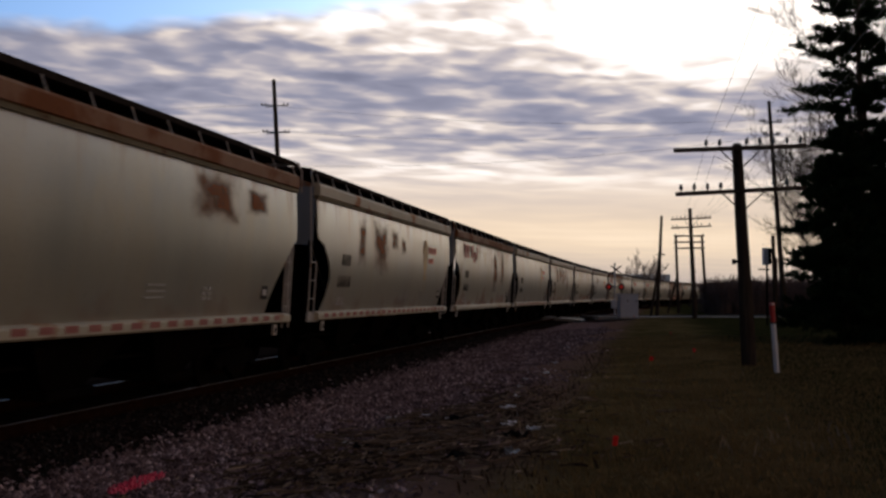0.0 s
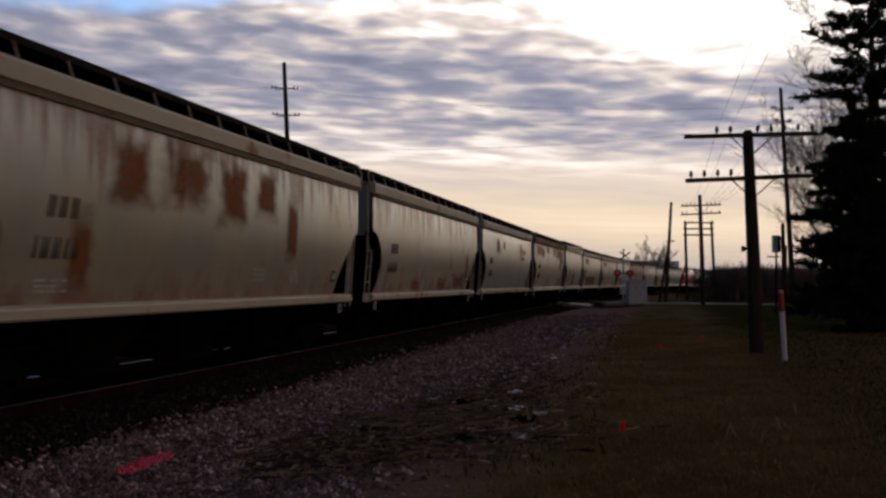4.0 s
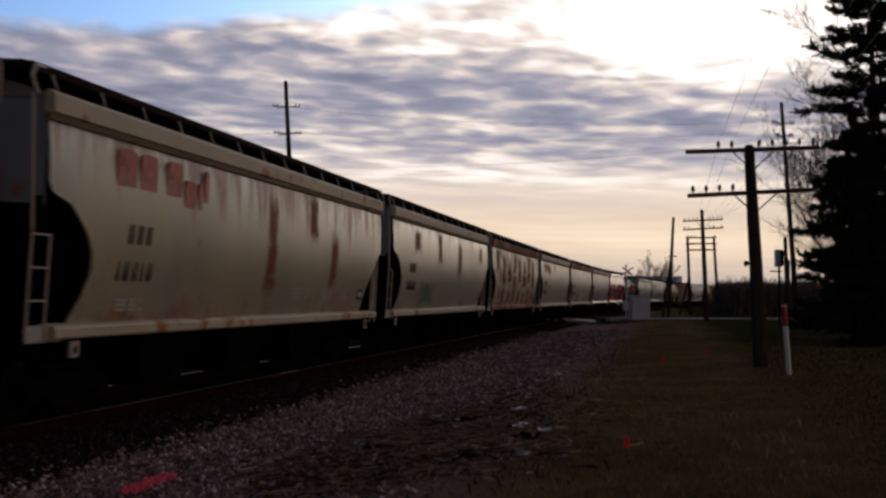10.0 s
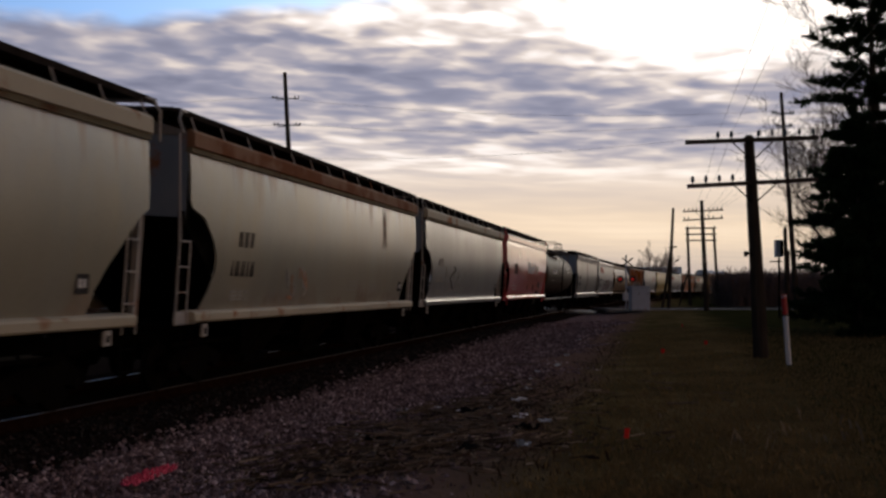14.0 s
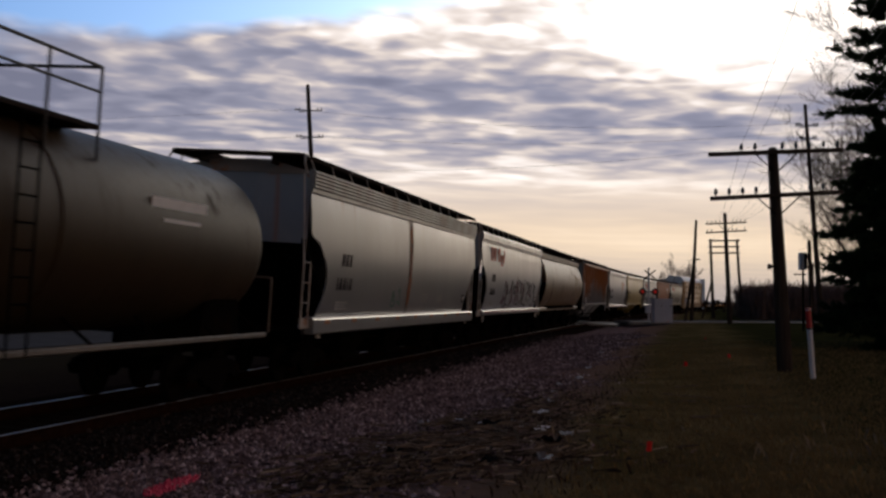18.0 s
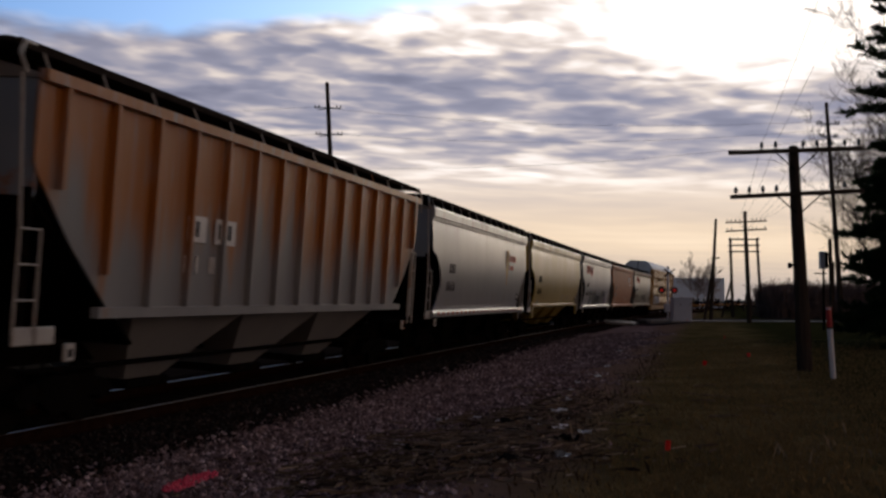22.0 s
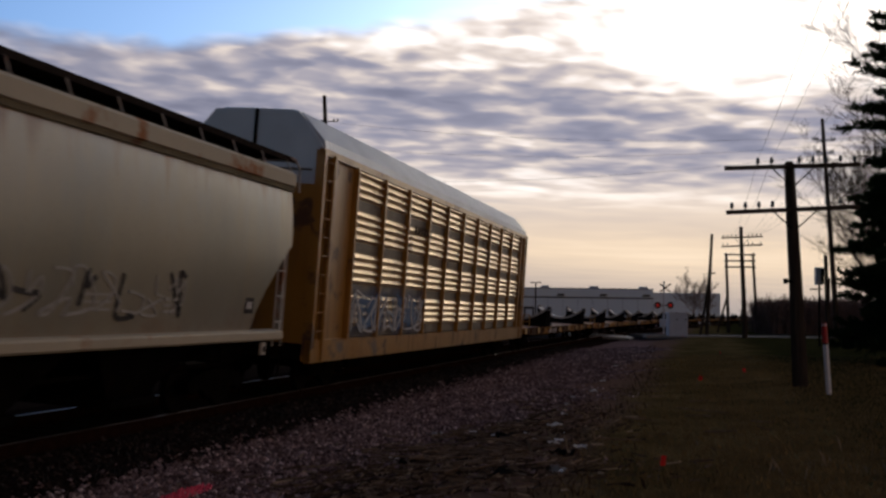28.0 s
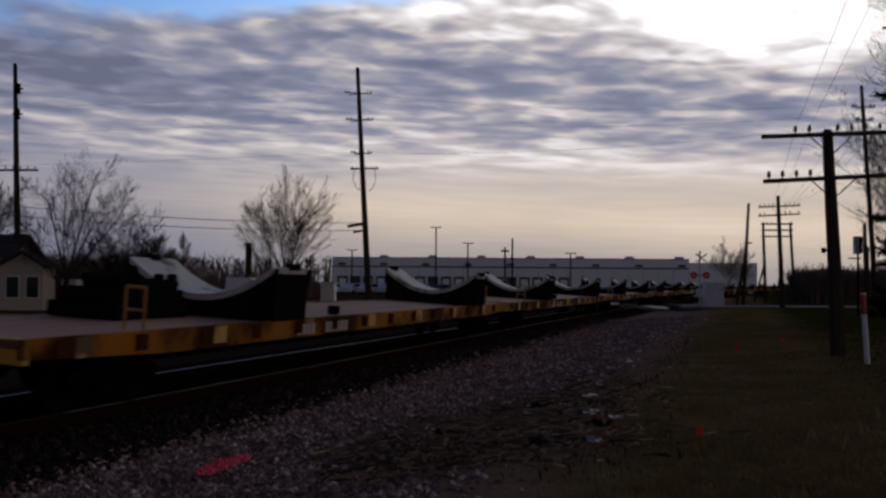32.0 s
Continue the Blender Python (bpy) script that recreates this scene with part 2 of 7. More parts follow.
    b.inputs["Specular IOR Level"].default_value = 0.7
    b.inputs["Coat Weight"].default_value, b.inputs["Coat Roughness"].default_value, b.inputs["Coat IOR"].default_value = 0.30, 0.24, 1.7
    bp = node(nt, "ShaderNodeBump")
    bp.inputs["Strength"].default_value, bp.inputs["Distance"].default_value = 0.10, 0.02
    wire(nt, maths(nt, "ADD", maths(nt, "MULTIPLY", grain, 0.5), maths(nt, "ADD", noise_of(1.6, 3, (1, 1, 0.3)), mask)), bp.inputs["Height"])
    wire(nt, bp.outputs[0], b.inputs["Normal"])
    return m


def lacquered(m):
    """A clear glossy coat over the paint."""
    b = m.node_tree.nodes["Principled BSDF"]
    b.inputs["Coat Weight"].default_value, b.inputs["Coat Roughness"].default_value, b.inputs["Coat IOR"].default_value = 1.0, 0.07, 1.8
    return m


RUST = (0.40, 0.13, 0.026)
CREAM = dict(rough=0.34, bump=0.08, fine=9.0, scale=0.7, stretch=(1.0, 1.0, 0.35))
M = {
    "cream": weathered("cream_paint", (0.205, 0.200, 0.158), (0.275, 0.264, 0.206), 0.2, 0.2, 0.04, 0.62),
    "cream_cool": weathered("grey_cream_paint", (0.195, 0.202, 0.188), (0.245, 0.252, 0.236), 0.05, 0.08, -0.05, 0.25),
    "cream_rusty": weathered("cream_paint_rust_streaked", (0.235, 0.218, 0.158), (0.305, 0.283, 0.208), 0.62, 0.5, 0.36, 0.85),
    "cream_rotten": weathered("cream_paint_rust_blotched", (0.28, 0.225, 0.135), (0.34, 0.28, 0.178), 0.75, 0.6, 0.80, 0.8, (0.32, 0.11, 0.033)),
    "grey_paint": weathered("grey_paint", (0.14, 0.15, 0.155), (0.18, 0.188, 0.19), 0.0, 0.0, -0.2, 0.12),
    "white_paint": weathered("white_paint", (0.235, 0.245, 0.262), (0.29, 0.297, 0.308), 0.0, 0.05, -0.2, 0.06),
    "yellow_paint": weathered("yellow_paint", (0.35, 0.232, 0.016), (0.41, 0.28, 0.025), 0.0, 0.05, -0.2, 0.05),
    "red_paint": lacquered(surface("red_paint", (0.64, 0.058, 0.060), (0.72, 0.075, 0.075), c3=(0.13, 0.012, 0.010), wear=0.03, streak=0.3, rough=0.3, spec=0.5, bump=0.02, fine=6.0, scale=0.7)),
    "brown_paint": surface("brown_paint", (0.31, 0.105, 0.030), (0.37, 0.135, 0.042), c3=(0.12, 0.05, 0.03), wear=0.1, streak=0.5, **dict(CREAM, rough=0.55), spec=0.2),
    "oxide_paint": surface("oxide_brown_paint", (0.13, 0.073, 0.029), (0.17, 0.10, 0.04), c3=(0.10, 0.05, 0.03), wear=0.12, streak=0.2, **dict(CREAM, rough=0.45), spec=0.4),
    "steel_blue": surface("blue_grey_steel", (0.188, 0.237, 0.288), (0.25, 0.3, 0.35), scale=1.0, rough=0.55, c3=RUST, wear=0.05, streak=0.2),
    "fascia": surface("weathered_roof_edge", (0.40, 0.345, 0.245), (0.48, 0.42, 0.30), scale=0.8, rough=0.7, spec=0.3, c3=RUST, wear=0.22, wear_scale=0.9, fine=10),
    "fascia_rust": surface("rusted_roof_edge", (0.28, 0.155, 0.085), (0.20, 0.075, 0.030), scale=0.8, rough=0.85, spec=0.2, c3=(0.24, 0.08, 0.024), wear=0.6, wear_scale=0.8, fine=10),
    # olive rib with rust, darkened to paint in the roof edge's shadow
    "rib_shadow": surface("shadowed_olive_rib", (0.12, 0.10, 0.055), (0.19, 0.155, 0.09), scale=1.2, rough=0.8, spec=0.2, c3=(0.12, 0.045, 0.02), wear=0.25, wear_scale=0.9),
    "roof": surface("roof_steel", (0.18, 0.17, 0.16), (0.25, 0.23, 0.21), scale=2.0, rough=0.7, c3=RUST, wear=0.2),
    "grating": surface("walkway_grating", (0.022, 0.018, 0.016), (0.04, 0.033, 0.028), scale=4.0, rough=0.85),
    # black steel, set darker than its own tone to deepen shade beneath the cars
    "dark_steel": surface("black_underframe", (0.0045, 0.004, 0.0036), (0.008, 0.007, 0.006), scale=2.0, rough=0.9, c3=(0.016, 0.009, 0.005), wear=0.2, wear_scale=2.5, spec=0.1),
    "black_paint": surface("black_tank_paint", (0.030, 0.018, 0.008), (0.046, 0.028, 0.013), scale=0.8, rough=0.5, spec=0.08, c3=(0.05, 0.03, 0.014), wear=0.05, streak=0.4, bump=0.04, fine=9),
    "ladder": surface("pale_ladder_steel", (0.36, 0.34, 0.31), (0.46, 0.43, 0.38), scale=4.0, rough=0.6, c3=RUST, wear=0.15),
    "ladder_dark": surface("dark_ladder_steel", (0.10, 0.08, 0.06), (0.16, 0.13, 0.1), scale=4.0, rough=0.6),
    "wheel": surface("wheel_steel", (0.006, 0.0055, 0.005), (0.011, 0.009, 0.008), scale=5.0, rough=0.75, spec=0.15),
    "red_mark": surface("faded_red_lettering", (0.50, 0.10, 0.06), (0.56, 0.15, 0.09), scale=3.0, rough=0.6, bump=0),
    "dull_red": surface("dull_red_reflector", (0.26, 0.065, 0.045), (0.34, 0.10, 0.07), scale=3.0, rough=0.7, bump=0),
    "purple_mark": surface("dark_purple_spray", (0.11, 0.035, 0.06), (0.20, 0.07, 0.09), scale=3.0, rough=0.7, bump=0),
    "black_mark": surface("black_stencil", (0.04, 0.04, 0.04), (0.09, 0.085, 0.08), scale=5.0, rough=0.7, bump=0),
    "grey_mark": surface("faded_grey_stencil", (0.30, 0.29, 0.26), (0.38, 0.36, 0.32), scale=5.0, rough=0.7, bump=0),
    "white_mark": surface("white_stencil", (0.62, 0.60, 0.56), (0.72, 0.70, 0.66), scale=5.0, rough=0.7, bump=0),
    "gold_mark": surface("gold_emblem", (0.40, 0.24, 0.08), (0.50, 0.34, 0.14), scale=3.0, rough=0.6, bump=0),
    "green_mark": surface("green_spray", (0.05, 0.14, 0.10), (0.10, 0.20, 0.14), scale=3.0, rough=0.7, bump=0),
    "orange_mark": surface("orange_spray", (0.36, 0.13, 0.05), (0.30, 0.16, 0.08), scale=3.0, rough=0.7, bump=0),
    "blue_mark": surface("pale_blue_spray", (0.30, 0.36, 0.42), (0.40, 0.44, 0.48), scale=3.0, rough=0.7, bump=0),
    "rust_stain": surface("rust_stain", (0.30, 0.115, 0.04), (0.21, 0.075, 0.03), scale=2.0, rough=0.85, bump=0),
    "galvanised": surface("galvanised_panel", (0.53, 0.385, 0.21), (0.62, 0.47, 0.27), scale=1.4, rough=0.36, metal=0.9, c3=(0.25, 0.14, 0.07), wear=0.05, streak=0.4, bump=0.0, fine=12),
    # flat panel bands: their duller reflection is painted as a darker steel
    "dim_band": surface("dim_reflection_steel_band", (0.13, 0.10, 0.065), (0.20, 0.155, 0.10), scale=1.5, rough=0.6, metal=0.4, c3=(0.08, 0.05, 0.03), wear=0.1, streak=0.6, fine=60, bump=0.3),
    "rack_yellow": surface("autorack_yellow", (0.31, 0.145, 0.020), (0.37, 0.19, 0.030), scale=1.0, rough=0.34, c3=(0.10, 0.05, 0.03), wear=0.2, streak=0.6),
    "rack_roof": surface("autorack_roof", (0.46, 0.48, 0.50), (0.56, 0.58, 0.60), scale=1.0, rough=0.45, metal=0.5),
    "deck_yellow": surface("flatcar_yellow", (0.50, 0.27, 0.03), (0.58, 0.33, 0.05), scale=1.2, rough=0.7, c3=(0.085, 0.03, 0.014), wear=0.4, wear_scale=1.2),
    "sill_yellow": surface("worn_yellow_sill", (0.26, 0.098, 0.008), (0.36, 0.15, 0.014), scale=0.5, rough=0.8, spec=0.05, c3=(0.035, 0.013, 0.006), wear=0.68, wear_scale=0.35),
    "sill_brown": surface("red_brown_sill", (0.0425, 0.015, 0.007), (0.07, 0.025, 0.011), scale=1.2, rough=0.8, spec=0.2, c3=(0.40, 0.2, 0.03), wear=0.1, wear_scale=0.8),
    "deck": surface("worn_flatcar_deck", (0.3, 0.165, 0.12), (0.38, 0.22, 0.165), scale=1.5, rough=0.85, spec=0.1, stretch=(0.2, 1, 1)),
    "cradle": surface("black_cradle_steel", (0.008, 0.0075, 0.0075), (0.014, 0.012, 0.012), scale=2.0, rough=0.9, spec=0.08),
    "pad": surface("pale_cradle_pad", (0.40, 0.40, 0.39), (0.54, 0.54, 0.53), scale=2.5, rough=0.8, c3=(0.14, 0.13, 0.11), wear=0.3),
    # dirty bed stone, kept darker still to hold the shade under the train
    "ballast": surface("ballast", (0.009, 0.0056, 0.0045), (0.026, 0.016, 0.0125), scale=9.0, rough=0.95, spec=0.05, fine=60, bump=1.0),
    "tie": surface("creosoted_timber", (0.015, 0.011, 0.009), (0.028, 0.021, 0.016), scale=4.0, rough=0.9, stretch=(0.2, 2, 2)),
    "rail_side": surface("rusty_rail", (0.014, 0.006, 0.0038), (0.026, 0.011, 0.0066), scale=5.0, rough=0.9),
    "rail_top": surface("polished_rail_head", (0.11, 0.082, 0.062), (0.16, 0.12, 0.09), scale=8.0, rough=0.5, metal=1.0, bump=0),
    "asphalt": surface("asphalt", (0.085, 0.078, 0.074), (0.12, 0.11, 0.104), scale=1.5, rough=0.95, spec=0.04, fine=60, bump=0.3),
    "concrete": surface("pale_concrete", (0.20, 0.185, 0.17), (0.28, 0.255, 0.23), scale=1.5, rough=0.85),
    "pole": surface("weathered_pole_timber", (0.035, 0.028, 0.022), (0.065, 0.05, 0.04), scale=5.0, rough=0.9, stretch=(3, 3, 0.3), bump=0.5),
    "glass_insulator": surface("dark_glass_insulator", (0.03, 0.04, 0.045), (0.05, 0.06, 0.06), scale=6, rough=0.25),
    "cable": surface("cable_black", (0.02, 0.02, 0.02), (0.03, 0.03, 0.03), rough=0.6, bump=0),
    "bark": surface("dark_bark", (0.035, 0.028, 0.022), (0.07, 0.055, 0.042), scale=8.0, rough=0.95, stretch=(2, 2, 0.4), bump=0.6),
    "twig": surface("bare_twigs", (0.04, 0.03, 0.026), (0.06, 0.046, 0.038), scale=4.0, rough=0.95, bump=0),
    "needles": surface("spruce_needles", (0.012, 0.022, 0.012), (0.03, 0.045, 0.02), scale=3.0, rough=0.9, bump=0),
    "lawn_grass": surface("short_green_grass", (0.034, 0.032, 0.010), (0.064, 0.058, 0.019), scale=2.0, rough=0.95, bump=0),
    "stalk": surface("bleached_weed_stalks", (0.17, 0.13, 0.085), (0.30, 0.24, 0.165), scale=2.0, rough=0.9, bump=0),
    "grass": surface("dry_winter_grass", (0.16, 0.105, 0.040), (0.27, 0.185, 0.075), scale=2.0, rough=0.95, bump=0),
    "weed": surface("dead_weeds", (0.048, 0.0288, 0.0192), (0.08, 0.0512, 0.032), scale=2.0, rough=0.95, bump=0),
    "stick": surface("dead_wood", (0.10, 0.07, 0.045), (0.28, 0.2, 0.14), scale=6.0, rough=0.9, spec=0.05),
    "litter": surface("dirty_white_paper", (0.74, 0.74, 0.75), (0.86, 0.86, 0.86), scale=6.0, rough=0.75),
    "red_flag": surface("red_marker_plastic", (0.55, 0.02, 0.02), (0.65, 0.04, 0.03), scale=6.0, rough=0.5, bump=0),
    "red_spray": surface("red_spray_on_stone", (0.72, 0.04, 0.1), (0.85, 0.09, 0.16), scale=9.0, rough=0.8, bump=0.6),
    "post_white": surface("white_marker_post", (0.62, 0.62, 0.64), (0.72, 0.72, 0.74), scale=3.0, rough=0.5, bump=0.05),
    "post_red": surface("red_marker_band", (0.40, 0.010, 0.012), (0.46, 0.02, 0.02), scale=3.0, rough=0.5, bump=0.05),
    "cabinet": surface("aluminium_cabinet", (0.46, 0.50, 0.57), (0.54, 0.58, 0.65), scale=1.5, rough=0.5, metal=0.1),
    "wall_white": surface("white_metal_cladding", (0.72, 0.82, 0.92), (0.78, 0.87, 0.94), scale=0.1, rough=0.6, bump=0.05),
    "wall_band": surface("blue_grey_cladding_band", (0.10, 0.15, 0.22), (0.13, 0.18, 0.26), scale=0.1, rough=0.6, bump=0.05),
    "dark_opening": surface("dark_dock_door", (0.02, 0.025, 0.03), (0.035, 0.04, 0.045), scale=1.0, rough=0.4),
    "siding_grey": surface("grey_siding", (0.16, 0.155, 0.15), (0.21, 0.2, 0.19), scale=0.6, rough=0.85),
    "siding": surface("beige_siding", (0.45, 0.40, 0.30), (0.52, 0.47, 0.36), scale=0.6, rough=0.8),
    "siding_white": surface("white_siding", (0.6, 0.6, 0.6), (0.7, 0.7, 0.68), scale=0.6, rough=0.8),
    "shingle": surface("dark_shingles", (0.05, 0.045, 0.045), (0.08, 0.07, 0.07), scale=4.0, rough=0.9),
    "car_paint_dark": surface("dark_car_paint", (0.02, 0.022, 0.03), (0.03, 0.032, 0.04), scale=1.0, rough=0.25, metal=0.3, bump=0),
    "car_paint_white": surface("white_car_paint", (0.6, 0.6, 0.62), (0.66, 0.66, 0.68), scale=1.0, rough=0.25, bump=0),
    "car_glass": surface("car_glass", (0.015, 0.018, 0.02), (0.02, 0.024, 0.028), scale=1.0, rough=0.08, bump=0),
    "tyre": surface("tyre_rubber", (0.015, 0.015, 0.015), (0.025, 0.025, 0.025), scale=6.0, rough=0.9, bump=0),
    # distant twigs: the haze in front of them is put into the colour
    "hazed_twig": surface("haze_paled_far_twigs", (0.22, 0.18, 0.165), (0.30, 0.25, 0.225), scale=1.0, rough=0.95, bump=0),
    "far_wood": surface("far_bare_woods", (0.10, 0.066, 0.056), (0.16, 0.108, 0.09), scale=0.8, rough=1.0, bump=0),
}


def stain_material(name, c1, c2, hard=0.25):
    """Rust that bleeds: opaque in the middle, breaking up towards the rim of its patch."""
    m = bpy.data.materials.new(name)
    m.use_nodes = True
    nt = m.node_tree
    b = nt.nodes["Principled BSDF"]
    tc = node(nt, "ShaderNodeTexCoord")
    info = node(nt, "ShaderNodeObjectInfo")
    sep = node(nt, "ShaderNodeSeparateXYZ")
    wire(nt, tc.outputs["Generated"], sep.inputs[0])
    mp = node(nt, "ShaderNodeMapping")
    wire(nt, tc.outputs["Object"], mp.inputs[0])
    shift = node(nt, "ShaderNodeCombineXYZ")
    wire(nt, maths(nt, "MULTIPLY", info.outputs["Random"], 53.0), shift.inputs[0])
    wire(nt, shift.outputs[0], mp.inputs[1])
    mp.inputs[3].default_value = (0.8, 0.8, 1.5)

    def noise_of(sc, det):
        n = node(nt, "ShaderNodeTexNoise")
        n.inputs["Scale"].default_value, n.inputs["Detail"].default_value = sc, det
        n.inputs["Roughness"].default_value = 0.6
        wire(nt, mp.outputs[0], n.inputs["Vector"])
        return n.outputs[0]

    def rim(v):
        return maths(nt, "SUBTRACT", 1.0, maths(nt, "MULTIPLY", maths(nt, "ABSOLUTE", maths(nt, "SUBTRACT", v, 0.5)), 2.0))

    inside = maths(nt, "MINIMUM", rim(sep.outputs[0]), rim(sep.outputs[2]))
    inside = maths(nt, "MINIMUM", maths(nt, "MULTIPLY", inside, 1.3), 0.85)
    v = maths(nt, "ADD", inside, maths(nt, "MULTIPLY", maths(nt, "SUBTRACT", noise_of(1.5, 5), 0.5), 1.7))
    wire(nt, maths(nt, "MULTIPLY", span(nt, v, 0.0, 0.75 + hard), 0.9), b.inputs["Alpha"])
    wire(nt, mixrgb(nt, noise_of(5.0, 5), c1, c2), b.inputs["Base Color"])
    b.inputs["Roughness"].default_value = 0.95
    b.inputs["Specular IOR Level"].default_value = 0.1
    return m


M["rust_bleed"] = stain_material("bleeding_rust", (0.31, 0.108, 0.032), (0.18, 0.06, 0.021), 0.4)
def worn_mark(name, c1, c2, keep):
    """Thin old paint, rubbed through in places."""
    m = surface(name, c1, c2, scale=3.0, rough=0.6, bump=0)
    nt = m.node_tree
    tc = node(nt, "ShaderNodeTexCoord")
    n = node(nt, "ShaderNodeTexNoise")
    n.inputs["Scale"].default_value, n.inputs["Detail"].default_value, n.inputs["Roughness"].default_value = 2.6, 6.0, 0.65
    wire(nt, tc.outputs["Object"], n.inputs["Vector"])
    wire(nt, maths(nt, "SUBTRACT", keep, maths(nt, "MULTIPLY", span(nt, n.outputs[0], 0.42, 0.66), 0.35)), nt.nodes["Principled BSDF"].inputs["Alpha"])
    return m


M["red_worn"] = worn_mark("worn_red_paint", (0.44, 0.075, 0.05), (0.50, 0.12, 0.075), 0.88)
M["green_bleed"] = stain_material("faded_green_spray", (0.07, 0.17, 0.10), (0.14, 0.24, 0.15), 0.6)
M["orange_bleed"] = stain_material("faded_orange_spray", (0.34, 0.12, 0.045), (0.26, 0.11, 0.05), 0.3)
M["blue_bleed"] = stain_material("blue_spray", (0.09, 0.16, 0.29), (0.14, 0.24, 0.38), 0.35)
M["grey_bleed"] = stain_material("grey_spray", (0.10, 0.115, 0.11), (0.17, 0.185, 0.175), 0.1)
M["purple_bleed"] = stain_material("purple_spray", (0.12, 0.07, 0.15), (0.18, 0.11, 0.20), 0.2)
M["soot_bleed"] = stain_material("dark_grime", (0.05, 0.03, 0.02), (0.02, 0.014, 0.012), 0.4)


def glow(name, col, strength):
    m = bpy.data.materials.new(name)
    m.use_nodes = True
    b = m.node_tree.nodes["Principled BSDF"]
    b.inputs["Base Color"].default_value = (*col, 1)
    b.inputs["Emission Color"].default_value = (*col, 1)
    b.inputs["Emission Strength"].default_value = strength
    return m


M["signal_red"] = glow("lit_red_signal", (1.0, 0.04, 0.03), 0.12)


def ground_material():
    """Bare gravel beside the track passing into dry grass, by the place on the plan."""
    m = bpy.data.materials.new("ground_soil_and_grass")
    m.use_nodes = True
    nt = m.node_tree
    b = nt.nodes["Principled BSDF"]
    tc = node(nt, "ShaderNodeTexCoord")
    sep = node(nt, "ShaderNodeSeparateXYZ")
    wire(nt, tc.outputs["Object"], sep.inputs[0])

    def noise_of(sc, det=5.0):
        n = node(nt, "ShaderNodeTexNoise")
        n.inputs["Scale"].default_value, n.inputs["Detail"].default_value = sc, det
        wire(nt, tc.outputs["Object"], n.inputs["Vector"])
        return n.outputs[0]

    # distance to the right of the track's straight part
    o = maths(nt, "SUBTRACT", maths(nt, "MULTIPLY", maths(nt, "ADD", sep.outputs[0], 9.49), 0.981), maths(nt, "MULTIPLY", sep.outputs[1], 0.1915))
    o = maths(nt, "ADD", o, maths(nt, "MULTIPLY", maths(nt, "SUBTRACT", noise_of(0.35), 0.5), 2.4))
    gravel = mixrgb(nt, span(nt, noise_of(14.0, 8.0), 0.35, 0.65), (0.10, 0.062, 0.058), (0.33, 0.215, 0.205))
    gravel = mixrgb(nt, maths(nt, "MULTIPLY", span(nt, noise_of(0.8), 0.46, 0.64), 0.6), gravel, (0.14, 0.085, 0.070))
    dirt = mixrgb(nt, noise_of(5.0), (0.115, 0.066, 0.048), (0.25, 0.148, 0.108))
    grass = mixrgb(nt, span(nt, noise_of(1.1, 8.0), 0.3, 0.7), (0.105, 0.070, 0.027), (0.22, 0.155, 0.066))
    grass = mixrgb(nt, maths(nt, "MULTIPLY", span(nt, noise_of(0.45, 4.0), 0.42, 0.58), 0.75), grass, (0.055, 0.044, 0.016))
    grass = mixrgb(nt, span(nt, noise_of(22.0), 0.4, 0.7), grass, (0.080, 0.056, 0.021))
    turf = mixrgb(nt, span(nt, noise_of(0.9, 7.0), 0.3, 0.7), (0.022, 0.022, 0.008), (0.046, 0.043, 0.015))
    # oil-stained bed, its tone also standing in for shade under the train
    oily_shade = mixrgb(nt, noise_of(6.0), (0.014, 0.009, 0.007), (0.04, 0.026, 0.02))
    gravel = mixrgb(nt, span(nt, o, 0.6, 1.9), oily_shade, gravel)
    col = mixrgb(nt, span(nt, o, 5.4, 6.4), gravel, dirt)
    col = mixrgb(nt, span(nt, o, 7.1, 8.5), col, grass)
    # a shorter, greener lawn beyond the rough grass
    col = mixrgb(nt, span(nt, o, 10.6, 12.8), col, turf)
    # ground across the track, coloured dark so the gap beneath the cars stays black
    far = mixrgb(nt, noise_of(0.05), (0.03, 0.022, 0.014), (0.05, 0.038, 0.024))
    col = mixrgb(nt, span(nt, o, -4.0, -9.0), col, far)
    wire(nt, col, b.inputs["Base Color"])
    b.inputs["Roughness"].default_value = 0.97
    b.inputs["Specular IOR Level"].default_value = 0.0
    bp = node(nt, "ShaderNodeBump")
    bp.inputs["Strength"].default_value, bp.inputs["Distance"].default_value = 0.9, 0.04
    wire(nt, noise_of(16.0, 8.0), bp.inputs["Height"])
    wire(nt, bp.outputs[0], b.inputs["Normal"])
    return m


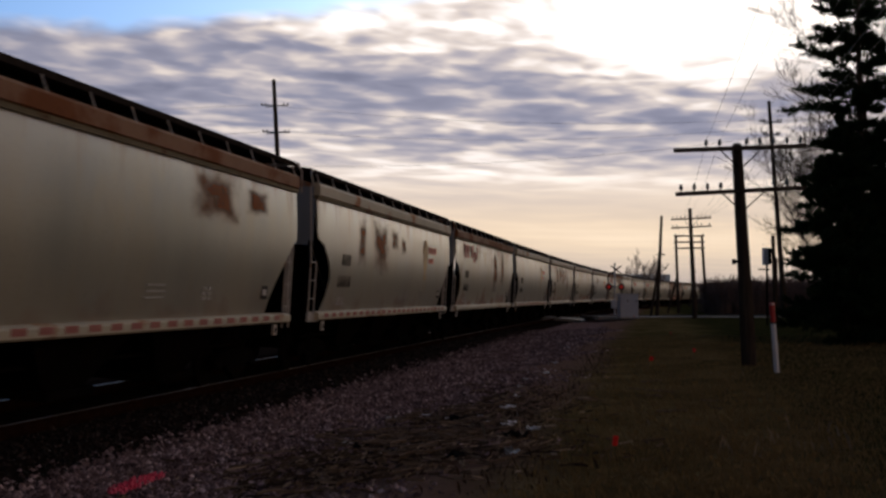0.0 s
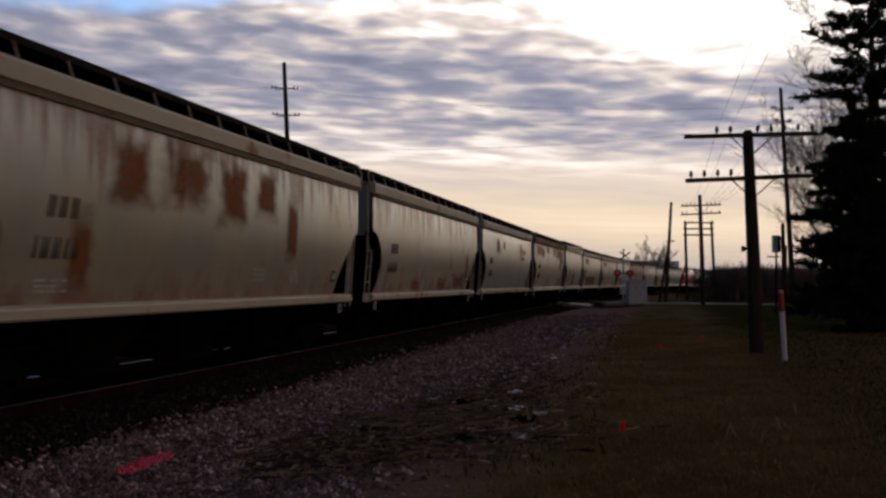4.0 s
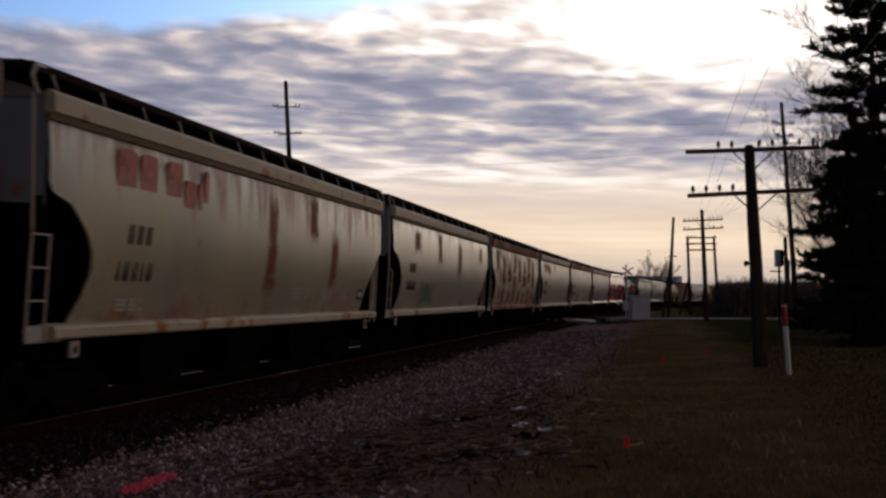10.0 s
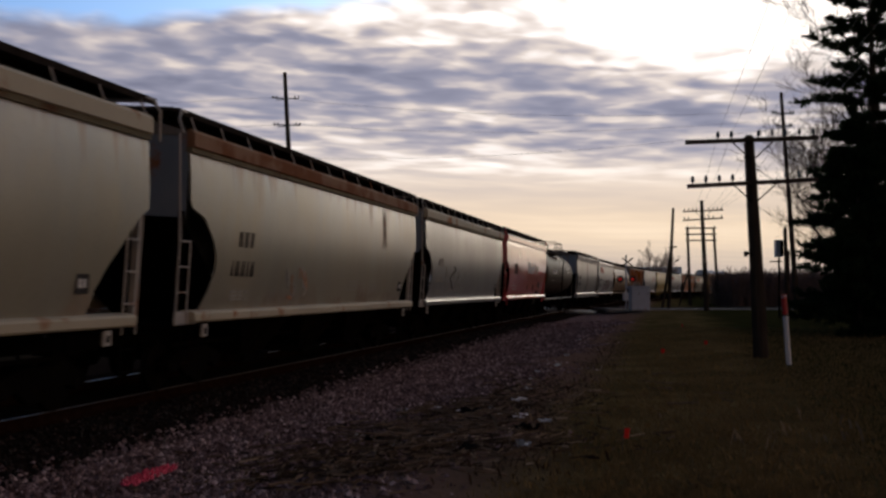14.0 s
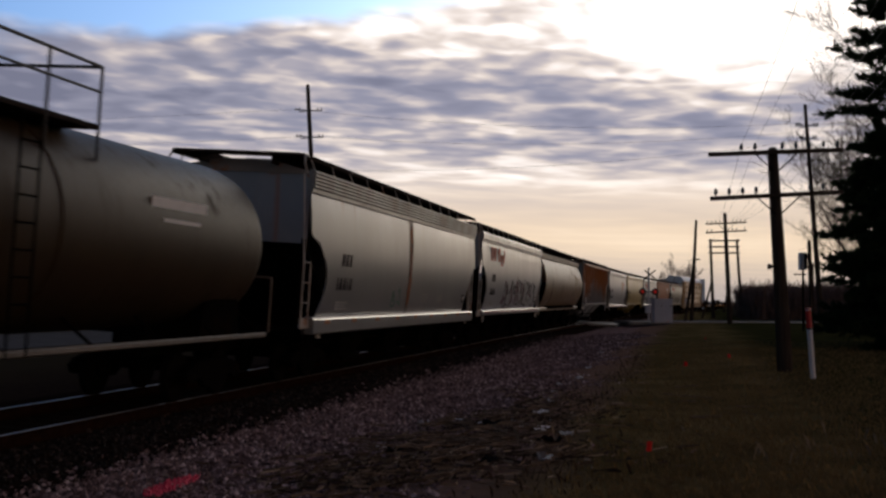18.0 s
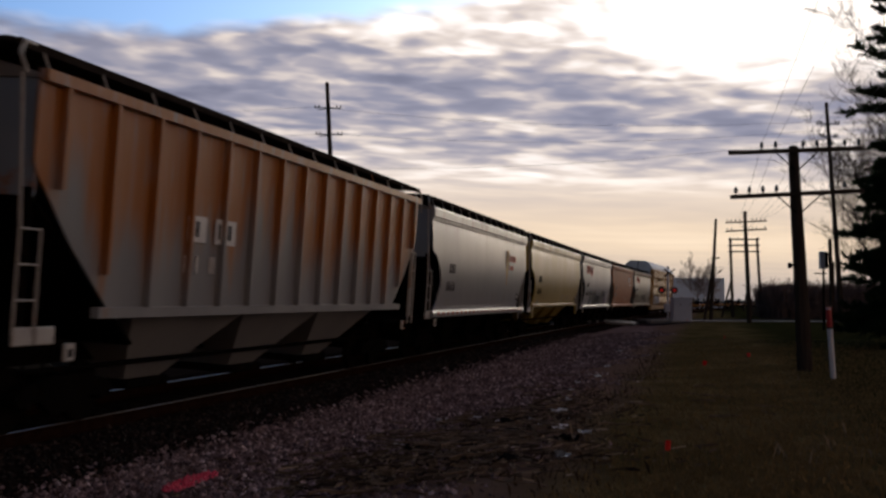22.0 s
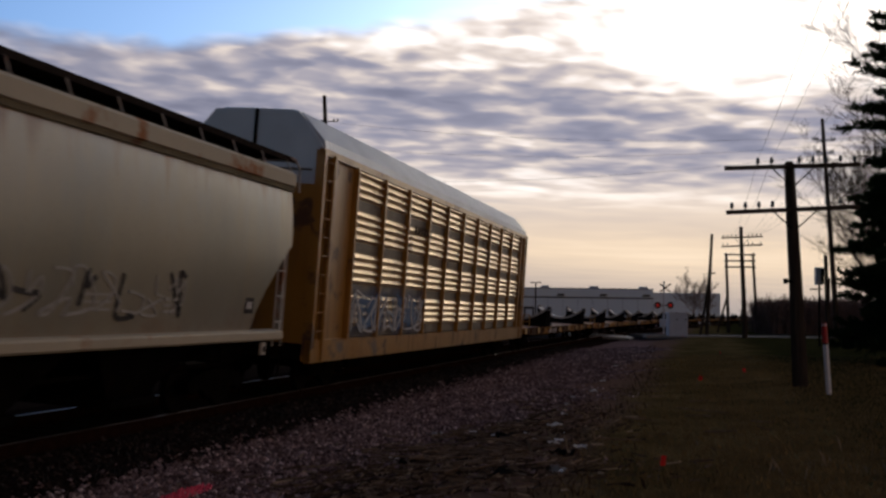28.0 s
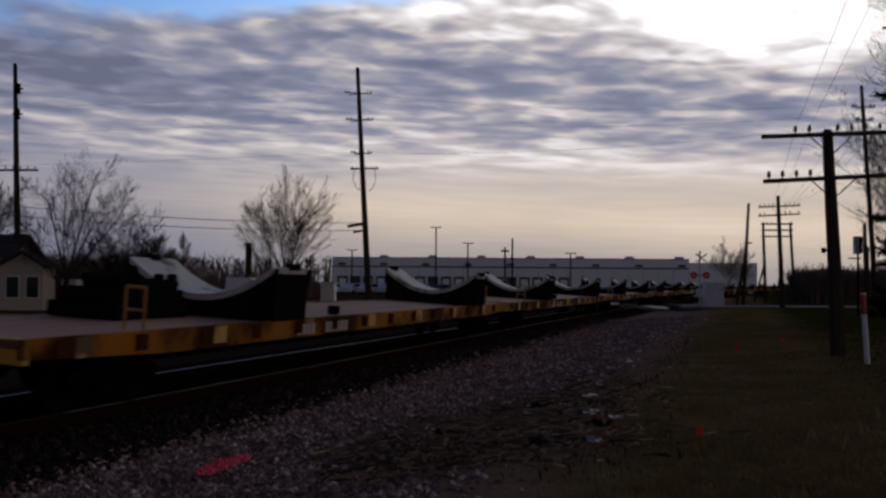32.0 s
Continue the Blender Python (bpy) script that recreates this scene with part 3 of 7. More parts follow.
def height_rust(name, paint, rust, z0, z1):
    """Paint rusted through from the top edge down, in uneven tongues."""
    m = surface(name, *paint, **CREAM)
    nt = m.node_tree
    b = nt.nodes["Principled BSDF"]
    old = b.inputs["Base Color"].links[0].from_socket
    tc = node(nt, "ShaderNodeTexCoord")
    sep = node(nt, "ShaderNodeSeparateXYZ")
    wire(nt, tc.outputs["Object"], sep.inputs[0])
    q = node(nt, "ShaderNodeVectorMath", "MULTIPLY")
    wire(nt, tc.outputs["Object"], q.inputs[0])
    q.inputs[1].default_value = (1.7, 1.7, 0.22)
    tongues = []
    for sc, det in ((0.8, 5.0), (3.5, 4.0)):
        n = node(nt, "ShaderNodeTexNoise")
        n.inputs["Scale"].default_value, n.inputs["Detail"].default_value = sc, det
        wire(nt, q.outputs[0], n.inputs["Vector"])
        tongues.append(n.outputs[0])
    h = maths(nt, "ADD", sep.outputs[2], maths(nt, "MULTIPLY", maths(nt, "SUBTRACT", tongues[0], 0.5), 5.0))
    mask = maths(nt, "MULTIPLY", span(nt, h, z0, z1), span(nt, tongues[1], 0.2, 0.5))
    b.inputs["Specular IOR Level"].default_value = 0.25
    wire(nt, mixrgb(nt, maths(nt, "MULTIPLY", mask, 0.95), old, mixrgb(nt, tongues[1], rust, tuple(v * 0.6 for v in rust))), b.inputs["Base Color"])
    return m


def chip_material(name, stops):
    """Crushed stone: every chip has its own tone."""
    m = bpy.data.materials.new(name)
    m.use_nodes = True
    nt = m.node_tree
    b = nt.nodes["Principled BSDF"]
    geo = node(nt, "ShaderNodeNewGeometry")
    tc = node(nt, "ShaderNodeTexCoord")
    n = node(nt, "ShaderNodeTexNoise")
    n.inputs["Scale"].default_value, n.inputs["Detail"].default_value = 0.7, 4.0
    wire(nt, tc.outputs["Object"], n.inputs["Vector"])
    f = maths(nt, "ADD", geo.outputs["Random Per Island"], maths(nt, "MULTIPLY", maths(nt, "SUBTRACT", n.outputs[0], 0.5), 0.5), clamp=True)
    wire(nt, ramp(nt, f, stops), b.inputs["Base Color"])
    b.inputs["Roughness"].default_value = 0.9
    b.inputs["Specular IOR Level"].default_value = 0.1
    return m


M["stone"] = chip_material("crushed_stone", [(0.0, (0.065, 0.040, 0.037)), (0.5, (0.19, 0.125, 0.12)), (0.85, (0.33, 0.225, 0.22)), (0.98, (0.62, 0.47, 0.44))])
# rusty grime plus the train's shade, both in the chip colours
M["bed_stone"] = chip_material("grimy_shaded_ballast_stone", [(0.0, (0.007, 0.005, 0.004)), (0.6, (0.02, 0.013, 0.011)), (1.0, (0.055, 0.036, 0.029))])
M["litter_bits"] = chip_material("dead_twig_bits", [(0.0, (0.03, 0.02, 0.013)), (0.5, (0.11, 0.075, 0.048)), (0.85, (0.24, 0.17, 0.11)), (1.0, (0.42, 0.33, 0.24))])
M["ribbed_paint"] = height_rust("grey_paint_rusted_from_above", ((0.20, 0.20, 0.205), (0.27, 0.268, 0.265)), (0.46, 0.155, 0.020), 2.1, 3.4)
M["ground"] = ground_material()

# ---------------------------------------------------------------- mesh helpers


def mesh_of(name, bm, material, smooth=False):
    me = bpy.data.meshes.new(name)
    bmesh.ops.recalc_face_normals(bm, faces=bm.faces)
    sharp = [len(e.link_faces) == 2 and e.calc_face_angle(0) > 0.6 for e in bm.edges] if smooth else []
    bm.to_mesh(me)
    bm.free()
    me.materials.append(material)
    if smooth:
        me.edges.foreach_set("use_edge_sharp", sharp)
        me.polygons.foreach_set("use_smooth", [True] * len(me.polygons))
    return me


def part(name, bm, material, parent=None, label="", smooth=False):
    ob = new(name, mesh_of(name, bm, material, smooth))
    ob.parent = parent
    return tagged(ob, label)


def raw(name, verts, faces, material, parent=None, label=""):
    me = bpy.data.meshes.new(name)
    me.from_pydata([tuple(v) for v in verts], [], [tuple(f) for f in faces])
    me.materials.append(material)
    ob = new(name, me)
    ob.parent = parent
    return tagged(ob, label)


def thing(name, m, label, category, group="", kind=""):
    ob = new(name)
    ob.empty_display_size = 0.2
    ob.matrix_world = m
    return tagged(ob, label, category, group, kind)


def box(bm, x0, x1, y0, y1, z0, z1, bevel=0.0):
    r = bmesh.ops.create_cube(bm, size=1)
    for v in r["verts"]:
        v.co = Vector(((x0 + x1) / 2 + v.co.x * (x1 - x0), (y0 + y1) / 2 + v.co.y * (y1 - y0), (z0 + z1) / 2 + v.co.z * (z1 - z0)))
    if bevel:
        edges = {e for v in r["verts"] for e in v.link_edges}
        bmesh.ops.bevel(bm, geom=list(edges), offset=bevel, segments=1, affect="EDGES")
    return bm


def rod(bm, a, b, r, n=8, r2=None):
    """A round bar from a to b."""
    a, b = Vector(a), Vector(b)
    m = Matrix.Translation((a + b) / 2) @ (b - a).to_track_quat("Z", "Y").to_matrix().to_4x4()
    bmesh.ops.create_cone(bm, cap_ends=True, segments=n, radius1=r, radius2=r if r2 is None else r2, depth=(b - a).length, matrix=m)
    return bm


def prism(bm, pts, y0, y1):
    """A flat outline of (x, z) points, made solid from y0 to y1."""
    a = [bm.verts.new((x, y0, z)) for x, z in pts]
    b = [bm.verts.new((x, y1, z)) for x, z in pts]
    bm.faces.new(a)
    bm.faces.new(b[::-1])
    n = len(pts)
    for i in range(n):
        bm.faces.new((a[i], b[i], b[(i + 1) % n], a[(i + 1) % n]))
    return bm


def loft(bm, rings, closed=True, caps=True):
    """Skins a list of rings, each a list of points of equal count."""
    vs = [[bm.verts.new(p) for p in ring] for ring in rings]
    n = len(vs[0])
    for r0, r1 in zip(vs, vs[1:]):
        for i in range(n if closed else n - 1):
            bm.faces.new((r0[i], r0[(i + 1) % n], r1[(i + 1) % n], r1[i]))
    if caps and closed:
        bm.faces.new(vs[0][::-1])
        bm.faces.new(vs[-1])
    return bm


def BM():
    return bmesh.new()


# ---------------------------------------------------------------- the line of the track
TH0, BEND, CANT, GRADE = radians(11.04), 6.0e-6, 3.486, -0.00027
_s = np.arange(-1000.0, 1200.0, 0.25)
_th = TH0 + np.where(_s < 0, 0, np.where(_s < 260, BEND * _s ** 2 / 2, BEND * 260 ** 2 / 2 + BEND * 260 * (np.minimum(_s, 420) - 260)))
_x = np.cumsum(np.sin(_th)) * 0.25
_y = np.cumsum(np.cos(_th)) * 0.25
_i = int(np.argmin(abs(_s)))
_x, _y = _x - _x[_i] - 9.492, _y - _y[_i]


def track(s, o=0.0, z=0.0):
    """A point s metres along the track, o to its right and z above the rails, on the banked plane."""
    x, y, th = (float(np.interp(s, _s, q)) for q in (_x, _y, _th))
    c = radians(CANT)
    side = o * math.cos(c) + z * math.sin(c)
    return Vector((x + math.cos(th) * side, y - math.sin(th) * side, s * GRADE + z * math.cos(c) - o * math.sin(c)))


def level(s, o=0.0, z=0.0):
    """The same with z straight up, off the banked plane."""
    x, y, th = (float(np.interp(s, _s, q)) for q in (_x, _y, _th))
    return Vector((x + math.cos(th) * o, y - math.sin(th) * o, z + s * GRADE))


def offset_of(x, y):
    """How far right of the track a place on the plan lies (good near the straight part)."""
    d = (x[..., None] - _x[::8]) ** 2 + (y[..., None] - _y[::8]) ** 2
    i = d.argmin(-1) * 8
    return (x - _x[i]) * np.cos(_th[i]) - (y - _y[i]) * np.sin(_th[i])


def ground_z(o):
    return np.interp(o, [-60, -12, -6.5, -3.2, 3.4, 5.0, 7.5, 10, 60], [0, -0.05, -0.2, -0.42, -0.42, -0.34, -0.06, 0.0, 0.0])


def lump(x, y):
    return noise.noise((x * 0.3, y * 0.3, 0)) * 0.035


def lawn(x, y):
    """Height of the ground at one place."""
    return float(ground_z(offset_of(np.array([x]), np.array([y])))[0]) + lump(x, y)


# ---------------------------------------------------------------- ground, ballast, rails, roads


def make_ground():
    xs = np.concatenate([[-3500, -1800, -900, -450, -220, -120, -80, -60], np.arange(-45, 60.1, 0.75), [70, 90, 130, 200, 300, 450, 800, 1600, 3500]])
    ys = np.concatenate([[-600, -250, -100, -50, -30], np.arange(-20, 125.1, 0.75), [135, 150, 180, 220, 280, 360, 480, 700, 1100, 1800, 3200, 4500]])
    gx, gy = np.meshgrid(xs, ys)
    z = np.empty_like(gx)
    for r in range(len(ys)):
        z[r] = ground_z(offset_of(gx[r], gy[r]))
    near = (abs(gx) < 50) & (gy > -20) & (gy < 110)
    bumps = np.array([[lump(a, b) for a in xs] for b in ys])
    z = z + np.where(near, bumps, 0)
    n = len(xs)
    verts = np.stack([gx.ravel(), gy.ravel(), z.ravel()], 1)
    faces = [(r * n + c, r * n + c + 1, (r + 1) * n + c + 1, (r + 1) * n + c) for r in range(len(ys) - 1) for c in range(n - 1)]
    ob = raw("ground", verts.tolist(), faces, M["ground"])
    ob.data.polygons.foreach_set("use_smooth", [True] * len(faces))
    tagged(ob, "gravelly trackside ground passing into dry grass", "ground", kind="structure")


make_ground()


def sweep(name, profile, s0, s1, step, material, banked=True, parent=None):
    fn = track if banked else level
    bm = BM()
    loft(bm, [[fn(s, o, z) for o, z in profile] for s in np.arange(s0, s1 + 0.01, step)])
    return part(name, bm, material, parent)


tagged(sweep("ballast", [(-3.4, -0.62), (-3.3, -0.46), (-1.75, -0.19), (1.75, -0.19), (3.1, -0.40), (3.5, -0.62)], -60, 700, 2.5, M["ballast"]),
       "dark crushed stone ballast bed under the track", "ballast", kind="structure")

railway = thing("railway_track", Matrix.Identity(4), "railway track with rusty rails on dark timber ties", "track", kind="structure")
for side in (-0.755, 0.755):
    web = [(side - 0.07, -0.175), (side + 0.07, -0.175), (side + 0.07, -0.16), (side + 0.012, -0.135), (side + 0.012, -0.045), (side + 0.037, -0.035),
           (side + 0.037, -0.006), (side - 0.037, -0.006), (side - 0.037, -0.035), (side - 0.012, -0.045), (side - 0.012, -0.135), (side - 0.07, -0.16)]
    r = sweep("rail", web, -60, 700, 2.5, M["rail_side"], parent=railway)
    sweep("rail_head", [(side - 0.033, -0.006), (side + 0.033, -0.006), (side + 0.026, 0.0), (side - 0.026, 0.0)], -60, 700, 2.5, M["rail_top"], parent=r)

# crossing road, its planks at the track, and the street beyond the track
ROAD_Y = 92.0


def strip(name, pts, width, z0, z1, material, label, category):
    """A paved band along a line of (x, y) points."""
    bm = BM()
    rings = []
    for i, (x, y) in enumerate(pts):
        a, b = pts[max(i - 1, 0)], pts[min(i + 1, len(pts) - 1)]
        d = Vector((b[0] - a[0], b[1] - a[1], 0)).normalized()
        nrm = Vector((d.y, -d.x, 0)) * width / 2
        p = Vector((x, y, 0))
        rings.append([p - nrm + Vector((0, 0, z0)), p + nrm + Vector((0, 0, z0)), p + nrm + Vector((0, 0, z1)), p - nrm + Vector((0, 0, z1))])
    loft(bm, rings)
    return tagged(part(name, bm, material), label, category, kind="structure")


cross_s = 95.0
cp = level(cross_s)
strip("road", [(-160, 92.5), (-60, 93.0), (-20, 93.4), (cp.x - 3.2, 93.7)], 7.2, -0.3, 0.03, M["asphalt"], "asphalt road leading over the level crossing", "road")
strip("road", [(cp.x + 3.2, 93.9), (30, 94.2), (60, 95), (200, 99)], 7.2, -0.3, 0.03, M["asphalt"], "asphalt road leading away from the level crossing", "road")
strip("pavement", [(cp.x + 3.4, 89.4), (16, 89.6), (60, 90.4), (160, 93.5)], 1.3, -0.2, 0.05, M["concrete"], "pale concrete edge beside the crossing road", "pavement")
strip("road", [tuple(level(s, -17 - max(0, 10 - s) * 0.0)[:2]) for s in range(-50, 89, 6)], 9.0, -0.3, 0.02, M["asphalt"], "asphalt street running along the railway", "road")
for o0, o1 in ((-3.0, -0.85), (-0.66, 0.66), (0.85, 3.0)):
    bm = BM()
    loft(bm, [[track(s, o0, -0.17), track(s, o1, -0.17), track(s, o1, -0.012), track(s, o0, -0.012)] for s in (cross_s - 3.6, cross_s, cross_s + 3.6)])
    tagged(part("crossing_panel", bm, M["concrete"]), "concrete level crossing panel between the rails", "crossing panel", kind="structure")

# ---------------------------------------------------------------- the train
# every vehicle: +x along its length away from the camera, -y towards the camera's side, z from the rail heads


def truck(car, x, wide=1.05):
    """A two-axle truck: side frames, bolster, wheel pairs."""
    for sy in (-1, 1):
        bm = BM()
        prism(bm, [(x - 1.15, 0.5), (x - 0.95, 0.62), (x - 0.45, 0.72), (x + 0.45, 0.72), (x + 0.95, 0.62), (x + 1.15, 0.5), (x + 1.05, 0.36),
                   (x + 0.6, 0.42), (x + 0.35, 0.24), (x - 0.35, 0.24), (x - 0.6, 0.42), (x - 1.05, 0.36)], sy * wide - 0.06, sy * wide + 0.06)
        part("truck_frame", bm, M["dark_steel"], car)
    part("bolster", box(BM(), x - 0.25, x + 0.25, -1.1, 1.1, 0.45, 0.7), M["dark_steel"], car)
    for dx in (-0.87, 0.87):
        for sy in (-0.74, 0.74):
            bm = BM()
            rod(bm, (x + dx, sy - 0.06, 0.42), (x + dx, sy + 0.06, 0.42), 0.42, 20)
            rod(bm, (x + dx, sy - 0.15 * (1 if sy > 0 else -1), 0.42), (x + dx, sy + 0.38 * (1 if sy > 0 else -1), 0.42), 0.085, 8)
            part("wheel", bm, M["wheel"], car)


def coupler(car, x, d):
    bm = BM()
    box(bm, min(x, x + d * 0.75), max(x, x + d * 0.75), -0.12, 0.12, 0.68, 0.94, 0.03)
    box(bm, min(x + d * 0.5, x + d * 0.86), max(x + d * 0.5, x + d * 0.86), -0.18, 0.18, 0.62, 1.0, 0.05)
    part("coupler", bm, M["dark_steel"], car)
    bm = BM()
    pts = [(x, 0.45, 0.85), (x + d * 0.3, 0.45, 0.55), (x + d * 0.6, 0.42, 0.42), (x + d * 0.85, 0.4, 0.5)]
    for a, b in zip(pts, pts[1:]):
        rod(bm, a, b, 0.025, 6)
    part("brake_hose", bm, M["dark_steel"], car)


def ladder(car, x, y, z0, z1, w, n, material, axis="x"):
    bm = BM()
    d = Vector((w / 2, 0, 0)) if axis == "x" else Vector((0, w / 2, 0))
    c = Vector((x, y, 0))
    for s in (-1, 1):
        rod(bm, c + d * s + Vector((0, 0, z0)), c + d * s + Vector((0, 0, z1)), 0.019, 6)
    for i in range(n):
        z = z1 - 0.02 - (z1 - z0) * i / n
        rod(bm, c - d + Vector((0, 0, z)), c + d + Vector((0, 0, z)), 0.014, 6)
    part("ladder", bm, material, car)


def side_sheet(car, half, zb, zt, y, bulge, material, ends, n=18, rows=22, label=""):
    """One side of a hopper: a bulged plate whose ends are cut back below, as (inset, z) outlines for the two ends."""
    for sy in (-1, 1):
        zs = np.linspace(zb, zt, rows + 1)
        lo = np.interp(zs, [z for _, z in ends[0]], [i for i, _ in ends[0]])
        hi = np.interp(zs, [z for _, z in ends[1]], [i for i, _ in ends[1]])
        verts, faces = [], []
        for skin in (0, 1):
            for k, z in enumerate(zs):
                yy = y + bulge * math.sin(math.pi * (z - zb) / (zt - zb)) ** 0.8 - 0.03 * skin
                for i in range(n + 1):
                    verts.append((-half + lo[k] + (2 * half - lo[k] - hi[k]) * i / n, sy * yy, z))
        w, tot = n + 1, (n + 1) * (rows + 1)
        for k in range(rows):
            for i in range(n):
                a = k * w + i
                f = (a, a + 1, a + w + 1, a + w)
                faces.append(f)
                faces.append(tuple(tot + q for q in f[::-1]))
        rim = [i for i in range(w)] + [k * w + n for k in range(1, rows + 1)] + [rows * w + i for i in range(n - 1, -1, -1)] + [k * w for k in range(rows - 1, 0, -1)]
        for a, b in zip(rim, rim[1:] + rim[:1]):
            faces.append((b, a, tot + a, tot + b))
        bm = BM()
        vs = [bm.verts.new(v) for v in verts]
        for f in faces:
            bm.faces.new([vs[i] for i in f])
        part("side_sheet", bm, material, car, label, smooth=True)


def skin_y(z, y, bulge, zb, zt):
    return -(y + bulge * math.sin(math.pi * min(max((z - zb) / (zt - zb), 0.01), 0.99)) ** 0.8)


def bars(name, car, x, z, widths, h, ysk, material, gap=0.06, label="", lean=0.0):
    """A line of plain upright bars in place of letters."""
    bm = BM()
    for k, w in enumerate(widths):
        if w > 0:
            y0 = ysk(z + h / 2) - 0.008
            prism(bm, [(x, z), (x + w, z), (x + w + lean, z + h), (x + lean, z + h)], y0, y0 + 0.02)
        x += abs(w) + gap
    return tagged(part(name, bm, material, car, label), kind="stuff")


def slab(bm, x, z, w, h, ysk, r=0.09):
    """A plain upright block with rounded corners, lying on the car's side."""
    y0 = ysk(z + h / 2) - 0.008
    pts = []
    for cx, cz, a0 in ((x + w - r, z + r, -90), (x + w - r, z + h - r, 0), (x + r, z + h - r, 90), (x + r, z + r, 180)):
        pts += [(cx + r * math.cos(radians(a0 + k * 30)), cz + r * math.sin(radians(a0 + k * 30))) for k in range(4)]
    prism(bm, pts, y0, y0 + 0.02)


def emblem(car, x, z, ysk, rng):
    """The large red mark as plain rounded blocks."""
    bm = BM()
    for w, h, dx in ((0.58, 0.84, 0), (0.56, 0.84, 0.70), (0.54, 0.84, 1.60), (0.42, 0.60, 2.24), (0.17, 0.60, 2.76), (0.17, 0.84, 3.02)):
        slab(bm, x + dx, z, w, h, ysk, 0.12 if w > 0.5 else 0.06)
    tagged(part("emblem", bm, M["red_worn"], car, "faded red painted mark"), kind="stuff")


def wheat(car, x, z, ysk, rng):
    bm = BM()
    y0 = ysk(z) - 0.008
    prism(bm, [(x + 0.36 * math.cos(a) * (1 - 0.3 * max(0, -math.sin(a))), z + 0.55 * math.sin(a)) for a in np.linspace(0, 2 * math.pi, 19)[:-1]], y0, y0 + 0.02)
    prism(bm, [(x - 0.12, z - 0.78), (x + 0.12, z - 0.78), (x + 0.07, z - 0.5), (x - 0.07, z - 0.5)], y0, y0 + 0.02)
    tagged(part("emblem", bm, M["gold_mark"], car, "faded gold oval emblem"), kind="stuff")
    bars("lettering", car, x + 0.5, z + 0.12, [0.24, 0.14, 0.14, 0.14, 0.14, 0.14, 0.14], 0.22, ysk, M["red_mark"], 0.04)
    bars("lettering", car, x + 0.5, z - 0.2, [0.18, 0.12, 0.12, 0.12, 0.12], 0.16, ysk, M["red_mark"], 0.04)


def graffiti(car, x0, x1, z0, z1, ysk, mats, rng, n=26):
    """Sprayed bubble letters: each a wobbly outline with an inner stroke, one mesh a colour."""
    h = z1 - z0
    count = max(2, int((x1 - x0) / (h * 0.95)))
    cell = (x1 - x0) / count
    for q, m in enumerate(mats):
        bm = BM()
        w = 0.02 if q == 0 else 0.035
        for k in range(count):
            if q and rng.random() < 0.45:
                continue
            cx, cz = x0 + cell * (k + 0.5) + rng.uniform(-0.06, 0.06), (z0 + z1) / 2 + rng.uniform(-0.05, 0.05) * h
            anchors = [(-0.5, -0.45), (-0.42, 0.05), (-0.46, 0.48), (0.05, 0.44), (0.46, 0.36), (0.1, -0.02), (0.5, -0.12), (0.36, -0.48), (-0.1, -0.42)]
            rng.shuffle(anchors)
            knots = [(cx + cell * ax_ * 0.95 + 0.1 * h * cz_, cz + h * cz_ + rng.uniform(-0.05, 0.05)) for ax_, cz_ in anchors[:6 if q == 0 else 4]]
            knots.sort(key=lambda p: math.atan2(p[1] - cz + 0.12 * h, p[0] - cx)) if q == 0 and k % 2 else None
            line = []
            for a, b, c, d in zip([knots[0]] + knots, knots, knots[1:], knots[2:] + [knots[-1]]):
                for t in (0.0, 0.25, 0.5, 0.75):
                    line.append(tuple(0.5 * (2 * b[i] + (c[i] - a[i]) * t + (2 * a[i] - 5 * b[i] + 4 * c[i] - d[i]) * t * t + (3 * b[i] - a[i] - 3 * c[i] + d[i]) * t ** 3) for i in (0, 1)))
            lines = [line]
            for pts in lines:
                for (ax, az_), (bx, bz) in zip(pts, pts[1:]):
                    dx, dz = bx - ax, bz - az_
                    ln = math.hypot(dx, dz) or 1.0
                    ux, uz = -dz / ln * w, dx / ln * w
                    y0 = ysk((az_ + bz) / 2) - 0.012
                    prism(bm, [(ax - ux, az_ - uz), (bx - ux, bz - uz), (bx + ux, bz + uz), (ax + ux, az_ + uz)], y0, y0 + 0.02)
        tagged(part("graffiti", bm, m, car, "sprayed graffiti outlines"), kind="stuff")


def stains(car, spots, ysk, rng, material="rust_bleed", label="patch of bleeding rust", free=False):
    """Thin films of rust that follow the bulge of the near side."""
    for x0, x1, z0, z1 in spots:
        px, pz = (x1 - x0) * 0.25, (z1 - z0) * 0.2
        z0, z1 = max(z0 - pz, 1.12), min(z1 + pz, 4.3)
        end = 99.0 if free else 6.3 if z0 < 2.6 else 7.6
        x0, x1 = max(x0 - px, -end), min(x1 + px, end + 0.3)
        if x1 - x0 < 0.3:
            continue
        bm = BM()
        rows = []
        for k in range(7):
            z = z0 + (z1 - z0) * k / 6
            rows.append([bm.verts.new((x, ysk(z) - 0.007, z)) for x in (x0, x1)])
        for a, b in zip(rows, rows[1:]):
            bm.faces.new((a[0], a[1], b[1], b[0]))
        tagged(part("stain", bm, M[material], car, label), kind="stuff")


END_A = [(0.72, 1.40), (1.02, 1.76), (1.20, 2.12), (1.20, 2.34), (1.02, 2.62), (0.48, 3.05), (0.38, 3.09), (0.0, 3.11), (0.0, 4.1)]
END_B = [(1.52, 1.40), (1.40, 1.75), (1.12, 2.1), (0.25, 2.86), (0.0, 2.96), (0.0, 4.1)]


